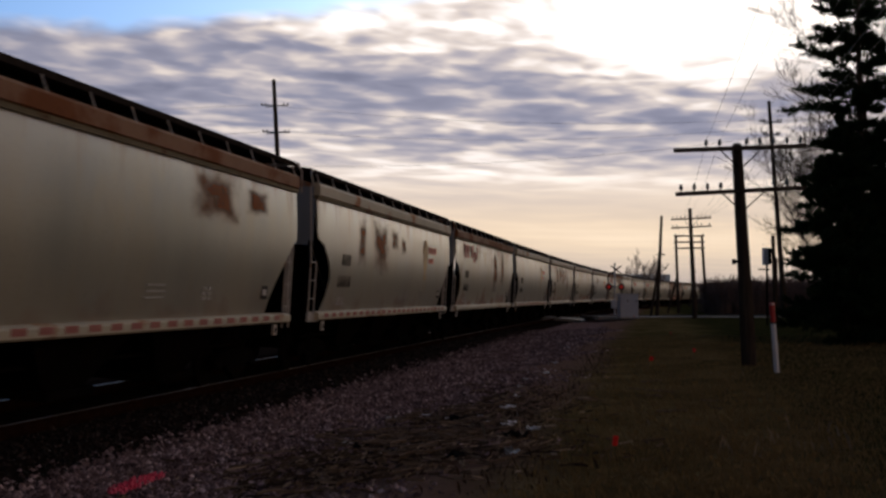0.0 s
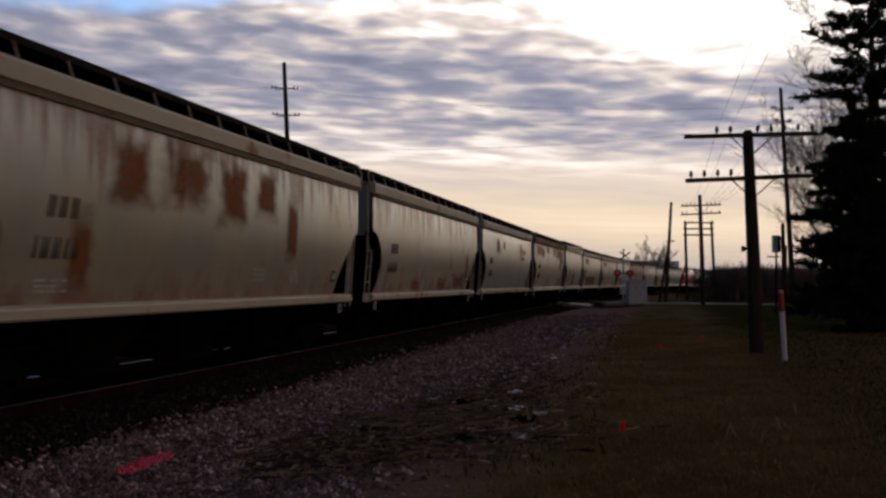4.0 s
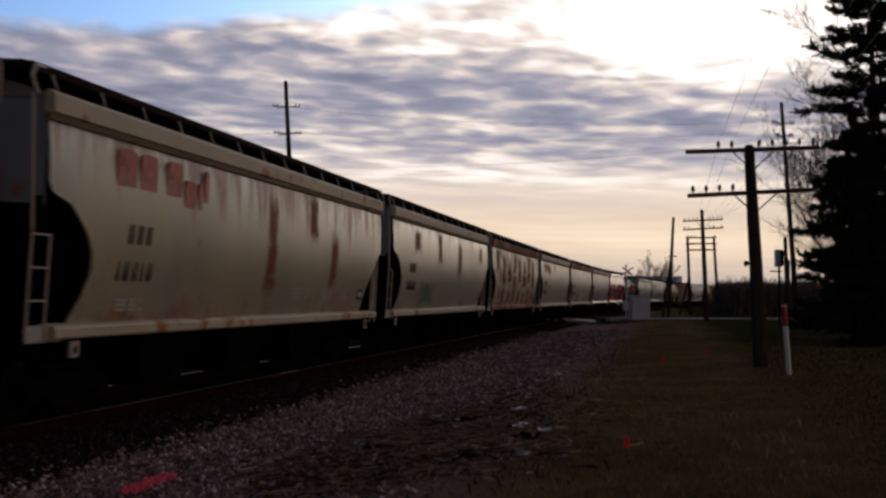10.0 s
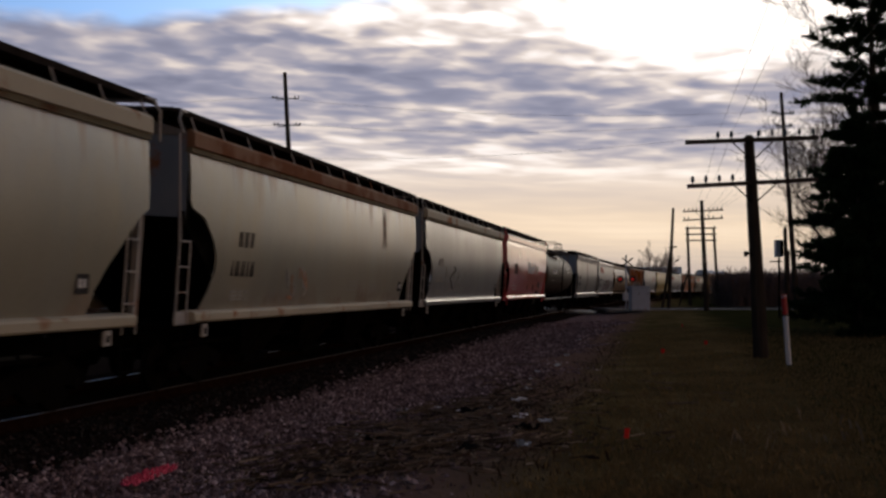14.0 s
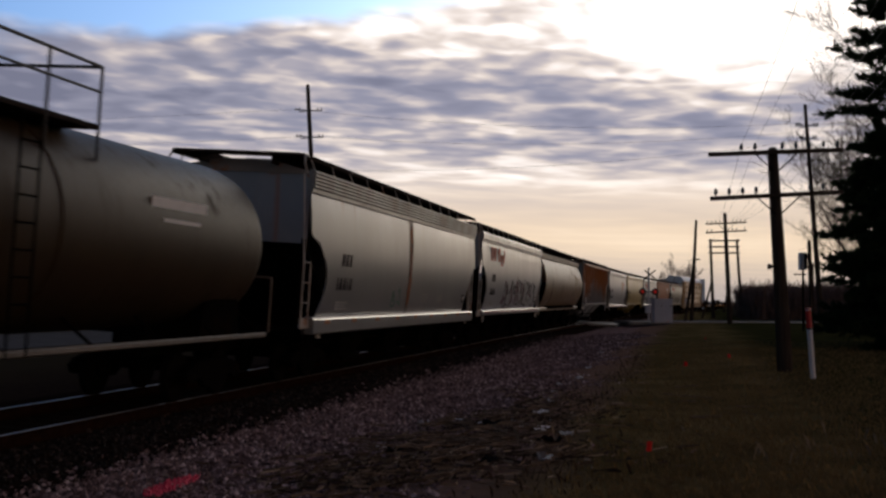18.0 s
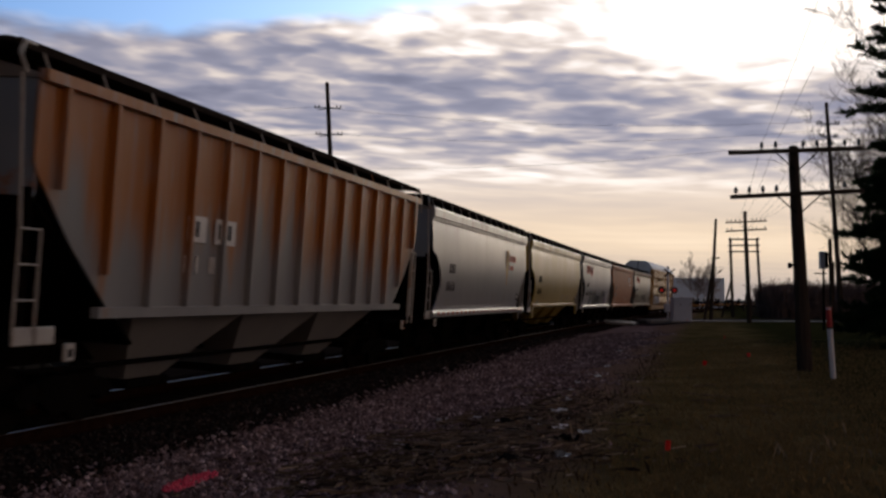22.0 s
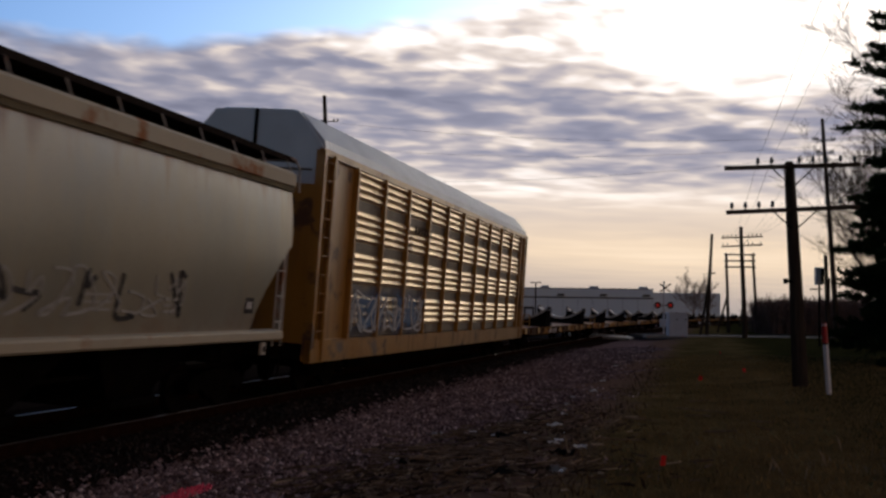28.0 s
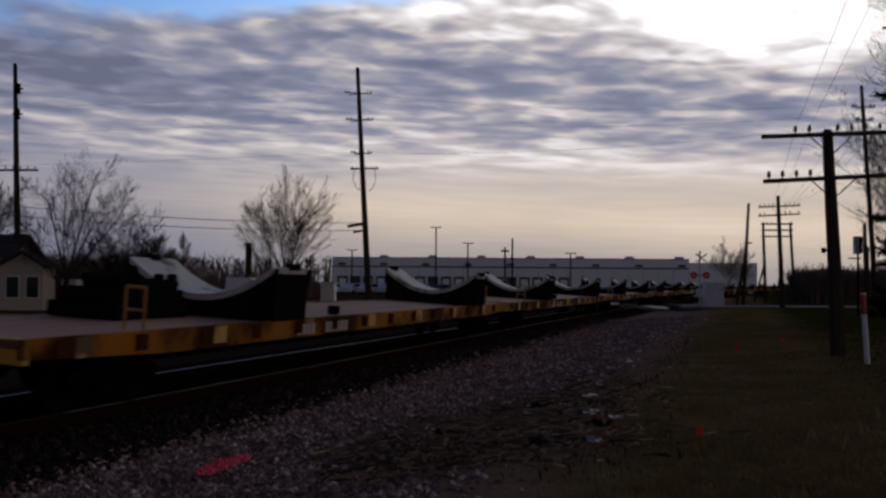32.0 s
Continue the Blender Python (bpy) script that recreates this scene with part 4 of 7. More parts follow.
def hopper_car(paint, fascia="fascia", length=18.1, dashes=False, bays=3, corrugated=False, lad="ladder", top=0.0, open_sill=False,
               end_paint="steel_blue", ribs=False, round_side=False, deep_sill=False, name="hopper_car"):
    """A covered hopper: bulged sides cut back at the ends, roof edge, roof walk, end sheets, ladders, hoppers, trucks."""
    car = new(name)
    half = length / 2 - 0.75
    zb, zt, y, bulge = 1.40, 4.08 + top, 1.52, 0.10
    if round_side:
        zb, y, bulge = 1.40, 1.22, 0.46
    pm = M[paint]
    if round_side:
        e = [(0.75, 1.4), (0.35, 2.0), (0.2, 2.8), (0.35, 3.5), (0.6, 4.1 + top)]
        side_sheet(car, half, zb, zt, y, bulge, pm, (e, e))
    elif ribs:
        e = [(1.9, 1.6), (0.9, 2.4), (0.0, 3.3), (0.0, 4.3)]
        zb, zt, bulge = 1.62, 4.36, 0.0
        side_sheet(car, half, zb, zt, y, bulge, pm, (e, e))
    else:
        side_sheet(car, half, zb, zt, y, bulge, pm, (END_A, END_B))
    fz = zt
    for sy in (-1, 1):
        a, b = sorted((sy * (y - 0.02), sy * (y + 0.10)))
        if not ribs:
            # rib under the roof edge, coloured dark for the edge's shadow line, and the roof edge itself
            part("rib", box(BM(), -half - 0.02, half + 0.02, min(sy * (y - 0.05), sy * (y + 0.055)), max(sy * (y - 0.05), sy * (y + 0.055)), fz - 0.07, fz + 0.015), pm if corrugated or not fascia.startswith("fascia") else M["rib_shadow"], car)
            bm = BM()
            if corrugated:
                prof = [(a2, z2) for k in range(5) for a2, z2 in ((0.02, fz + 0.02 + 0.075 * k), (0.075, fz + 0.035 + 0.075 * k), (0.075, fz + 0.07 + 0.075 * k))] + [(0.0, fz + 0.40)]
                prof = [(y + 0.02 + d, z2) for d, z2 in prof] + [(y - 0.05, fz + 0.40), (y - 0.05, fz + 0.02)]
            else:
                prof = [(y + 0.04, fz + 0.0), (y + 0.09, fz + 0.03), (y + 0.075, fz + 0.25), (y + 0.0, fz + 0.31), (y - 0.06, fz + 0.30), (y - 0.06, fz + 0.0)]
            loft(bm, [[(x, sy * py, pz) for py, pz in prof] for x in (-half, half)])
            part("roof_edge", bm, pm if corrugated else M[fascia], car)
        else:
            for k in range(15):
                x = -half + 0.5 + k * (2 * half - 1.0) / 14
                bm = BM()
                zlo = 1.62 if 2.2 < half - abs(x) else 1.62 + (2.2 - (half - abs(x))) * 0.85
                prism(bm, [(x - 0.035, zlo), (x + 0.035, zlo), (x + 0.035, 4.3), (x - 0.035, 4.3)], *sorted((sy * (y - 0.01), sy * (y + 0.10))))
                part("side_post", bm, pm, car)
            part("top_chord", box(BM(), -half, half, a, b, 4.3, 4.44), pm, car)
            part("bottom_chord", box(BM(), -half + 1.5, half - 1.5, a, b, 1.5, 1.64), pm, car)
    rz = fz + (0.40 if corrugated else 0.31 if not ribs else 0.08)
    bm = BM()
    prof = [(-y + 0.02, rz - 0.05), (-y * 0.6, rz + 0.10), (-0.35, rz + 0.17), (0.35, rz + 0.17), (y * 0.6, rz + 0.10), (y - 0.02, rz - 0.05), (y - 0.02, rz - 0.1), (-y + 0.02, rz - 0.1)]
    loft(bm, [[(x, py, pz) for py, pz in prof] for x in (-half + 0.02, half - 0.02)])
    part("roof", bm, M["roof"], car)
    # loading hatch trough down the middle
    part("hatch", box(BM(), -half + 0.8, half - 0.8, -0.32, 0.32, rz + 0.15, rz + 0.27, 0.03), M["roof"], car)
    # roof walks with their brackets
    wz = rz + 0.24
    for sy in (-1, 1):
        bm = BM()
        yo = sorted((sy * 0.75, sy * 1.42))
        box(bm, -half - 0.35, half + 0.35, yo[0], yo[1], wz, wz + 0.045)
        part("roof_walk", bm, M["grating"], car)
        part("walk_edge", box(BM(), -half - 0.35, half + 0.35, *sorted((sy * 1.421, sy * 1.45)), wz - 0.05, wz + 0.05), M["grating"], car)
        part("walk_beam", box(BM(), -half - 0.35, half + 0.35, *sorted((sy * 0.76, sy * 0.79)), rz + 0.05, wz), M["grating"], car)
        for k in range(14):
            x = -half + 0.15 + k * (2 * half - 0.3) / 13
            bm = BM()
            rod(bm, (x, sy * (y + 0.03), rz - 0.05), (x, sy * 1.41, wz + 0.03), 0.016, 5)
            part("bracket", bm, M["ladder"] if lad == "ladder" else M["ladder_dark"], car)
    for d in (-1, 1):
        x = d * half
        # crosswalk over the end and the bent handhold at the roof corner
        xs = sorted((x + d * 0.02, x + d * 0.42))
        part("crosswalk", box(BM(), xs[0], xs[1], -1.38, 1.38, wz - 0.01, wz + 0.05), M["ladder"] if d > 0 else M["grating"], car)
        for sy in (-1, 1):
            bm = BM()
            pts = [(x - d * 0.35, sy * 1.4, wz + 0.03), (x + d * 0.25, sy * 1.45, wz + 0.02), (x + d * 0.40, sy * 1.5, wz - 0.14), (x + d * (0.27 if d < 0 else 0.40), sy * 1.52, rz - 0.35 if d > 0 else rz - 0.1)]
            for p, q in zip(pts, pts[1:]):
                rod(bm, p, q, 0.024, 6)
            part("handhold", bm, M[lad], car)
        # end sheet above, slope sheet below it
        es = sorted((x - d * 0.06, x - d * 0.10))
        zl = 2.95
        part("end_sheet", box(BM(), es[0], es[1], -y + 0.03, y - 0.03, zl, rz - 0.06), M[end_paint], car)
        bm = BM()
        loft(bm, [[(x - d * 0.1, -y + 0.06, zl), (x - d * 0.1, y - 0.06, zl), (x - d * 0.06, y - 0.06, zl), (x - d * 0.06, -y + 0.06, zl)],
                  [(x - d * 3.2, -1.2, 1.1), (x - d * 3.2, 1.2, 1.1), (x - d * 3.15, 1.2, 1.06), (x - d * 3.15, -1.2, 1.06)]])
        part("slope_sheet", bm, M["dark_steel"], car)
        # corner posts, end platform, ladders, sill step
        for sy in (-1, 1):
            yy = sorted((sy * (y - 0.02), sy * (y - 0.12)))
            px = sorted((x + d * 0.02, x - d * 0.05))
            part("corner_post", box(BM(), px[0], px[1], yy[0], yy[1], 1.3, zl + 0.1), M["dark_steel"] if sy * d > 0 else M[lad], car)
            if d < 0:
                # short ladder astride the corner, its outer stile carried up to the roof
                ladder(car, x + d * 0.06, sy * (y + 0.06), 1.34, 2.58, 0.42, 3, M[lad])
                part("corner_rail", rod(BM(), (x + d * 0.27, sy * (y + 0.06), 2.56), (x + d * 0.27, sy * (y - 0.06), rz - 0.1), 0.022, 6), M[lad], car)
                for e in (0.0, 0.44):
                    px = sorted((x - d * (e - 0.22), x - d * (e + 0.18)))
                    py = sorted((sy * (y + 0.0), sy * (y + 0.05)))
                    part("sill_plate", box(BM(), px[0], px[1], py[0], py[1], 1.20, 1.42, 0.015), M[lad], car)
            else:
                ladder(car, x - d * 0.33, sy * (y + 0.06), 1.12, 3.0, 0.42, 4, M[lad])
            bm = BM()
            rod(bm, (x - d * 0.05, sy * (y + 0.02), 1.32), (x - d * 0.05, sy * (y + 0.02), 0.55), 0.02, 6)
            rod(bm, (x - d * 0.46, sy * (y + 0.02), 1.32), (x - d * 0.46, sy * (y + 0.02), 0.55), 0.02, 6)
            rod(bm, (x - d * 0.05, sy * (y + 0.02), 0.56), (x - d * 0.46, sy * (y + 0.02), 0.56), 0.02, 6)
            rod(bm, (x - d * 0.05, sy * (y + 0.02), 0.9), (x - d * 0.46, sy * (y + 0.02), 0.9), 0.014, 6)
            # step in near-black instead of ladder steel, for the shade below the sill
            part("step", bm, M["dark_steel"], car)
            bm = BM()
            jx = x - d * 0.95
            box(bm, jx - 0.11, jx + 0.11, min(sy * (y + 0.02), sy * (y + 0.07)), max(sy * (y + 0.02), sy * (y + 0.07)), 0.98, 1.2, 0.01)
            jack = part("jack_pad", bm, M[lad], car)
            bm = BM()
            box(bm, jx - 0.045, jx + 0.045, min(sy * (y + 0.068), sy * (y + 0.078)), max(sy * (y + 0.068), sy * (y + 0.078)), 1.03, 1.13)
            part("slot", bm, M["dark_steel"], jack)
        bx = sorted((x - d * 0.05, x - d * 1.6))
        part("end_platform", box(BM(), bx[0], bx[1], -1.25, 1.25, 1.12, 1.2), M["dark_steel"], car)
        coupler(car, x - d * 0.1, d)
        truck(car, x - d * 1.75)
    # side sill: a pale ledge
    if not open_sill and not ribs:
        z1 = 1.43
        z0 = 1.24 if not deep_sill else 1.08
        for sy in (-1, 1):
            a, b = sorted((sy * (y - 0.10), sy * (y + 0.16)))
            prof = [(y - 0.1, z0), (y + 0.13, z0), (y + 0.16, z0 + 0.03), (y + 0.16, z1 - 0.05), (y + 0.13, z1 - 0.02), (y + 0.0, z1 + 0.0), (y - 0.1, z1)]
            bm = BM()
            loft(bm, [[(x, sy * py, pz) for py, pz in prof] for x in (-half + 0.28, half - 0.28)])
            part("side_sill", bm, M["fascia_rust"] if paint == "cream_rotten" else M["fascia"] if paint.startswith("cream") else pm, car)
            if dashes:
                for k in range(24):
                    x = -half + 0.7 + k * (2 * half - 1.4) / 24
                    part("reflector", box(BM(), x, x + 0.34, *sorted((sy * (y + 0.158), sy * (y + 0.164))), z0 + 0.06, z0 + 0.16), M["dull_red"], car)
            elif deep_sill:
                for k in range(9):
                    x = -half + 1.0 + k * (2 * half - 2.0) / 8
                    part("reflector", box(BM(), x, x + 0.36, *sorted((sy * (y + 0.158), sy * (y + 0.166))), z1 - 0.14, z1 - 0.06), M["orange_mark"], car)
    if open_sill:
        for sy in (-1, 1):
            part("side_sill", box(BM(), -half + 0.9, half - 0.9, *sorted((sy * (y - 0.03), sy * (y + 0.10))), 1.42, 1.52), pm, car)
            for x in (-half + 1.0, half - 1.0):
                part("sill_leg", box(BM(), x - 0.16, x + 0.16, *sorted((sy * (y - 0.03), sy * (y + 0.08))), 0.95, 1.42), pm, car)
    # hoppers between the trucks
    span_ = 2 * (half - 2.9)
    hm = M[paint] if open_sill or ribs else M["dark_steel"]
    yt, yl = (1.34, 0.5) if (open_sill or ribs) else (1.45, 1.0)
    for k in range(bays):
        x0 = -half + 2.9 + span_ * k / bays
        x1 = x0 + span_ / bays
        bm = BM()
        top_ring = [(x0, -yt, 1.5), (x1, -yt, 1.5), (x1, yt, 1.5), (x0, yt, 1.5)]
        xm, w = (x0 + x1) / 2, 0.55
        low = [(xm - w, -yl, 0.42), (xm + w, -yl, 0.42), (xm + w, yl, 0.42), (xm - w, yl, 0.42)]
        loft(bm, [low, top_ring])
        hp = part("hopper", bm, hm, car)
        bm = BM()
        box(bm, xm - w - 0.12, xm + w + 0.12, -yl - 0.15, yl + 0.15, 0.3, 0.44, 0.02)
        part("outlet_gate", bm, M["dark_steel"], hp)
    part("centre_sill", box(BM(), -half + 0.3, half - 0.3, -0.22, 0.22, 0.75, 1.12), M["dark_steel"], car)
    part("brake_pipe", rod(BM(), (-half + 1.0, -0.95, 0.78), (half - 1.0, -0.95, 0.78), 0.04, 6), M["dark_steel"], car)
    ysk = lambda z: skin_y(z, y, bulge, zb, zt)
    return car, half, ysk


def capacity_marks(car, half, ysk, big="black_mark", tall=True):
    """Reporting marks and weights as plain bars."""
    x = -half + 1.9
    if tall:
        bars("lettering", car, x + 0.25, 2.55, [0.05, 0.05, -0.03, 0.05, 0.05, -0.03, 0.05, 0.05], 0.28, ysk, M[big], 0.05, lean=0.05)
        bars("lettering", car, x, 2.02, [0.05, -0.03, 0.05, 0.05, -0.03, 0.05, 0.05, -0.03, 0.05, -0.03, 0.05, 0.05], 0.28, ysk, M[big], 0.05, lean=0.05)
    for k in range(3):
        bars("lettering", car, x + 0.1, 1.72 - 0.07 * k, [0.3, 0.22, 0.16][: 3 - k % 2], 0.035, ysk, M["grey_mark"], 0.08)
        bars("lettering", car, 1.2, 1.95 - 0.1 * k, [0.7], 0.03, ysk, M["grey_mark"])
        bars("lettering", car, 3.4, 1.9 - 0.09 * k, [0.2, 0.16], 0.05, ysk, M["grey_mark"])
    bm = BM()
    xx = half - 1.75
    y0 = ysk(1.85) - 0.012
    box(bm, xx - 0.17, xx + 0.17, y0, y0 + 0.02, 1.72, 2.0)
    part("consist_plate", bm, M["black_mark"], car)
    bars("lettering", car, xx - 0.12, 1.8, [0.07, 0.07], 0.12, lambda z: y0 - 0.004, M["white_mark"], 0.05)


def tank_car(length=18.67):
    car = new("tank_car")
    half, r, zc = length / 2 - 0.75, 1.5, 2.72
    bm = BM()
    rings = []
    for x, k in [(-half + 0.3, 0.02), (-half + 0.32, 0.35), (-half + 0.42, 0.68), (-half + 0.6, 0.88), (-half + 0.85, 0.985), (-half + 1.05, 1.0), (0.9, 1.0), (0.92, 1.012),
                 (1.02, 1.012), (1.04, 1.0), (half - 1.05, 1.0), (half - 0.85, 0.985), (half - 0.6, 0.88), (half - 0.42, 0.68), (half - 0.32, 0.35), (half - 0.3, 0.02)]:
        rings.append([(x, r * k * math.cos(a), zc + r * k * math.sin(a)) for a in np.linspace(0, 2 * math.pi, 33)[:-1]])
    loft(bm, rings)
    part("tank", bm, M["black_paint"], car, "black tank barrel dulled by dust", smooth=True)
    bm = BM()
    rod(bm, (0, 0, zc + r - 0.1), (0, 0, zc + r + 0.52), 0.42, 20)
    rod(bm, (0, 0, zc + r + 0.5), (0, 0, zc + r + 0.58), 0.46, 20)
    part("dome", bm, M["black_paint"], car)
    part("walkway", box(BM(), -2.2, 2.2, -1.15, 1.15, zc + r - 0.12, zc + r - 0.05), M["grating"], car)
    for sy in (-1.15, 1.15):
        bm = BM()
        for x in (-2.2, -0.9, 0.9, 2.2):
            rod(bm, (x, sy, zc + 0.95), (x, sy, zc + r + 0.75), 0.025, 6)
        rod(bm, (-2.2, sy, zc + r + 0.75), (2.2, sy, zc + r + 0.75), 0.025, 6)
        rod(bm, (-2.2, sy, zc + r + 0.4), (2.2, sy, zc + r + 0.4), 0.02, 6)
        part("railing", bm, M["cable"], car)
    for sx in (-2.2, 2.2):
        bm = BM()
        rod(bm, (sx, -1.15, zc + r + 0.75), (sx, 1.15, zc + r + 0.75), 0.025, 6)
        part("railing", bm, M["cable"], car)
    for sy in (-1, 1):
        part("side_rail", rod(BM(), (-half + 0.3, sy * 1.42, 1.12), (half - 0.3, sy * 1.42, 1.12), 0.05, 6), M["ladder_dark"], car)
        ladder(car, 0.0, sy * 1.56, 1.1, 4.0, 0.42, 9, M["dark_steel"])
        for x in np.linspace(-half + 0.4, half - 0.4, 9):
            part("rail_bracket", rod(BM(), (x, sy * 1.42, 1.12), (x, sy * 0.9, 1.5), 0.025, 5), M["dark_steel"], car)
    for d in (-1, 1):
        xs = sorted((d * half, d * (half - 2.9)))
        part("stub_sill", box(BM(), xs[0], xs[1], -0.3, 0.3, 0.75, 1.25), M["dark_steel"], car)
        ps = sorted((d * half, d * (half - 0.9)))
        part("end_platform", box(BM(), ps[0], ps[1], -1.4, 1.4, 1.08, 1.16), M["dark_steel"], car)
        bm = BM()
        prism(bm, [(d * (half - 2.6), 1.1), (d * (half - 0.9), 1.1), (d * (half - 1.1), 2.0), (d * (half - 2.5), 1.7)], -1.15, 1.15)
        part("saddle", bm, M["dark_steel"], car)
        bm = BM()
        for sy in (-1.4, 1.4):
            rod(bm, (d * (half - 0.05), sy, 1.16), (d * (half - 0.05), sy, 2.2), 0.022, 6)
        rod(bm, (d * (half - 0.05), -1.4, 2.2), (d * (half - 0.05), 1.4, 2.2), 0.022, 6)
        part("handrail", bm, M["ladder_dark"], car)
        coupler(car, d * (half - 0.1), d)
        truck(car, d * (half - 1.75))
    ysk = lambda z: -math.sqrt(max(r * r - (z - zc) ** 2, 0.01))
    bars("lettering", car, -5.0, 2.75, [0.16, 0.16, 0.16, 0.16, -0.14, 0.14, 0.14, 0.1, 0.14, 0.14], 0.3, ysk, M["white_mark"], 0.07)
    bars("lettering", car, -5.2, 2.3, [0.5, 0.5, -0.2, 0.3], 0.05, ysk, M["grey_mark"], 0.1)
    bars("lettering", car, 3.4, 3.1, [1.9], 0.22, ysk, M["white_mark"], label="pale painted name band")
    bars("lettering", car, 3.7, 2.95, [1.3], 0.06, ysk, M["white_mark"])
    return car


def autorack(length=27.8):
    car = new("autorack_car")
    half = length / 2 - 0.7
    y, z0, z1 = 1.5, 1.15, 4.95
    part("centre_sill", box(BM(), -half, half, -1.35, 1.35, 0.78, 1.1), M["dark_steel"], car)
    part("drop_sill", box(BM(), -half + 4.6, half - 4.6, -0.9, 0.9, 0.36, 0.78), M["dark_steel"], car)
    for sy in (-1, 1):
        def ys(a, b):
            return sorted((sy * a, sy * b))
        part("bottom_sill", box(BM(), -half, half, *ys(y - 0.06, y + 0.06), 0.72, 1.18), M["rack_yellow"], car)
        part("top_rail", box(BM(), -half, half, *ys(y - 0.06, y + 0.05), z1, z1 + 0.14), M["rack_yellow"], car)
        n = 10
        x0, x1 = -half + 2.3, half - 1.6
        for k in range(n + 1):
            x = x0 + (x1 - x0) * k / n
            part("side_post", box(BM(), x - 0.055, x + 0.055, *ys(y - 0.04, y + 0.10), 1.16, z1 + 0.02, 0.012), M["rack_yellow"], car)
        # ribbed panels between the posts, four bands of ribs
        rows = []
        z = 1.2
        for band in range(4):
            rows += [(0.0, z), (0.0, z + 0.24)]
            for r_ in range(4):
                b = z + 0.25 + r_ * 0.175
                rows += [(0.0, b), (0.035, b + 0.03), (0.065, b + 0.065), (0.06, b + 0.09), (0.03, b + 0.13), (0.0, b + 0.16)]
            z += 0.95
        rows = [(d, zz) for d, zz in rows if zz < z1 - 0.02] + [(0.0, z1 - 0.01)]
        for k in range(n):
            a = x0 + (x1 - x0) * k / n + 0.07
            b = x0 + (x1 - x0) * (k + 1) / n - 0.07
            bm = BM()
            loft(bm, [[(x, sy * (y - 0.02 + d), zz) for d, zz in rows] for x in (a, b)], closed=False)
            loft(bm, [[(x, sy * (y - 0.035 + d), zz) for d, zz in rows] for x in (a, b)], closed=False)
            part("side_panel", bm, M["galvanised"], car)
            # strips over the flat bands, dark in place of the weaker reflection there
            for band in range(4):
                part("perforated_band", box(BM(), a, b, *ys(y - 0.03, y - 0.012), 1.2 + 0.95 * band, 1.44 + 0.95 * band), M["dim_band"], car)
        # plain end bays, corner frames and ladders
        for d in (-1, 1):
            e0, e1 = (sorted((-half + 0.55, x0)) if d < 0 else sorted((x1, half - 0.35)))
            part("end_bay", box(BM(), e0, e1, *ys(y - 0.05, y - 0.02), 1.16, z1), M["rack_yellow"], car)
            part("corner_post", box(BM(), *sorted((d * half, d * (half - 0.14))), *ys(y - 0.12, y + 0.08), 0.75, z1 + 0.1), M["rack_yellow"], car)
            part("corner_post", box(BM(), *sorted((d * (half - 0.62), d * (half - 0.74))), *ys(y - 0.05, y + 0.10), 0.75, z1 + 0.05), M["rack_yellow"], car)
            ladder(car, d * (half - 0.38), sy * (y + 0.07), 1.0, z1 - 0.1, 0.40, 10, M["rack_yellow"])
        # sloped roof flank
    prof = [(-y - 0.02, z1 + 0.13), (-y + 0.03, z1 + 0.32), (-0.95, z1 + 0.86), (-0.75, z1 + 0.92), (0.75, z1 + 0.92), (0.95, z1 + 0.86), (y - 0.03, z1 + 0.32), (y + 0.02, z1 + 0.13)]
    # roof of folded sheets: a shallow ridge every 0.2 m
    bm = BM()
    rings, x = [], -half + 0.15
    while x < half - 0.15:
        for dx, up in ((0.0, 0.0), (0.06, 0.02), (0.12, 0.02), (0.18, 0.0)):
            rings.append([(x + dx, py * (1 + up * 0.4), pz + up) for py, pz in prof])
        x += 0.24
    loft(bm, rings)
    part("roof", bm, M["rack_roof"], car, "pale ribbed metal roof")
    for d in (-1, 1):
        # end doors: yellow below, pale above, with a dark middle seam
        for s in (-1, 1):
            part("end_door", box(BM(), *sorted((d * (half - 0.05), d * (half - 0.12))), *sorted((s * 0.03, s * (y - 0.1))), 1.1, 4.35), M["rack_yellow"], car)
            bm = BM()
            pts = [(0.04, 4.35), (y - 0.06, 4.35), (y - 0.02, z1 + 0.2), (0.92, z1 + 0.88), (0.04, z1 + 0.92)]
            xa, xb = sorted((d * (half - 0.05), d * (half - 0.12)))
            loft(bm, [[(xx, s * py, pz) for py, pz in pts] for xx in (xa, xb)])
            part("end_door_top", bm, M["rack_roof"], car, "pale upper end door panel")
        part("door_seam", box(BM(), *sorted((d * (half - 0.03), d * (half - 0.1))), -0.04, 0.04, 1.1, z1 + 0.9), M["dark_steel"], car)
        bars_x = d * (half - 0.04)
        part("door_bar", box(BM(), *sorted((bars_x, bars_x + d * 0.03)), -1.3, 1.3, 4.62, 4.66), M["ladder_dark"], car)
        coupler(car, d * (half - 0.05), d)
        truck(car, d * (half - 2.6), 1.0)
    ysk = lambda z: -(y + 0.055)
    rng = random.Random(5)
    stains(car, [(-half + 2.9, -half + 5.3, 1.25, 2.25), (-half + 6.0, -half + 8.6, 1.25, 2.3)], ysk, rng, "blue_bleed", "cloud of blue spray paint", True)
    graffiti(car, -half + 2.6, -half + 9.0, 1.3, 2.2, lambda z: ysk(z) - 0.01, [M["white_mark"], M["blue_mark"]], rng, 36)
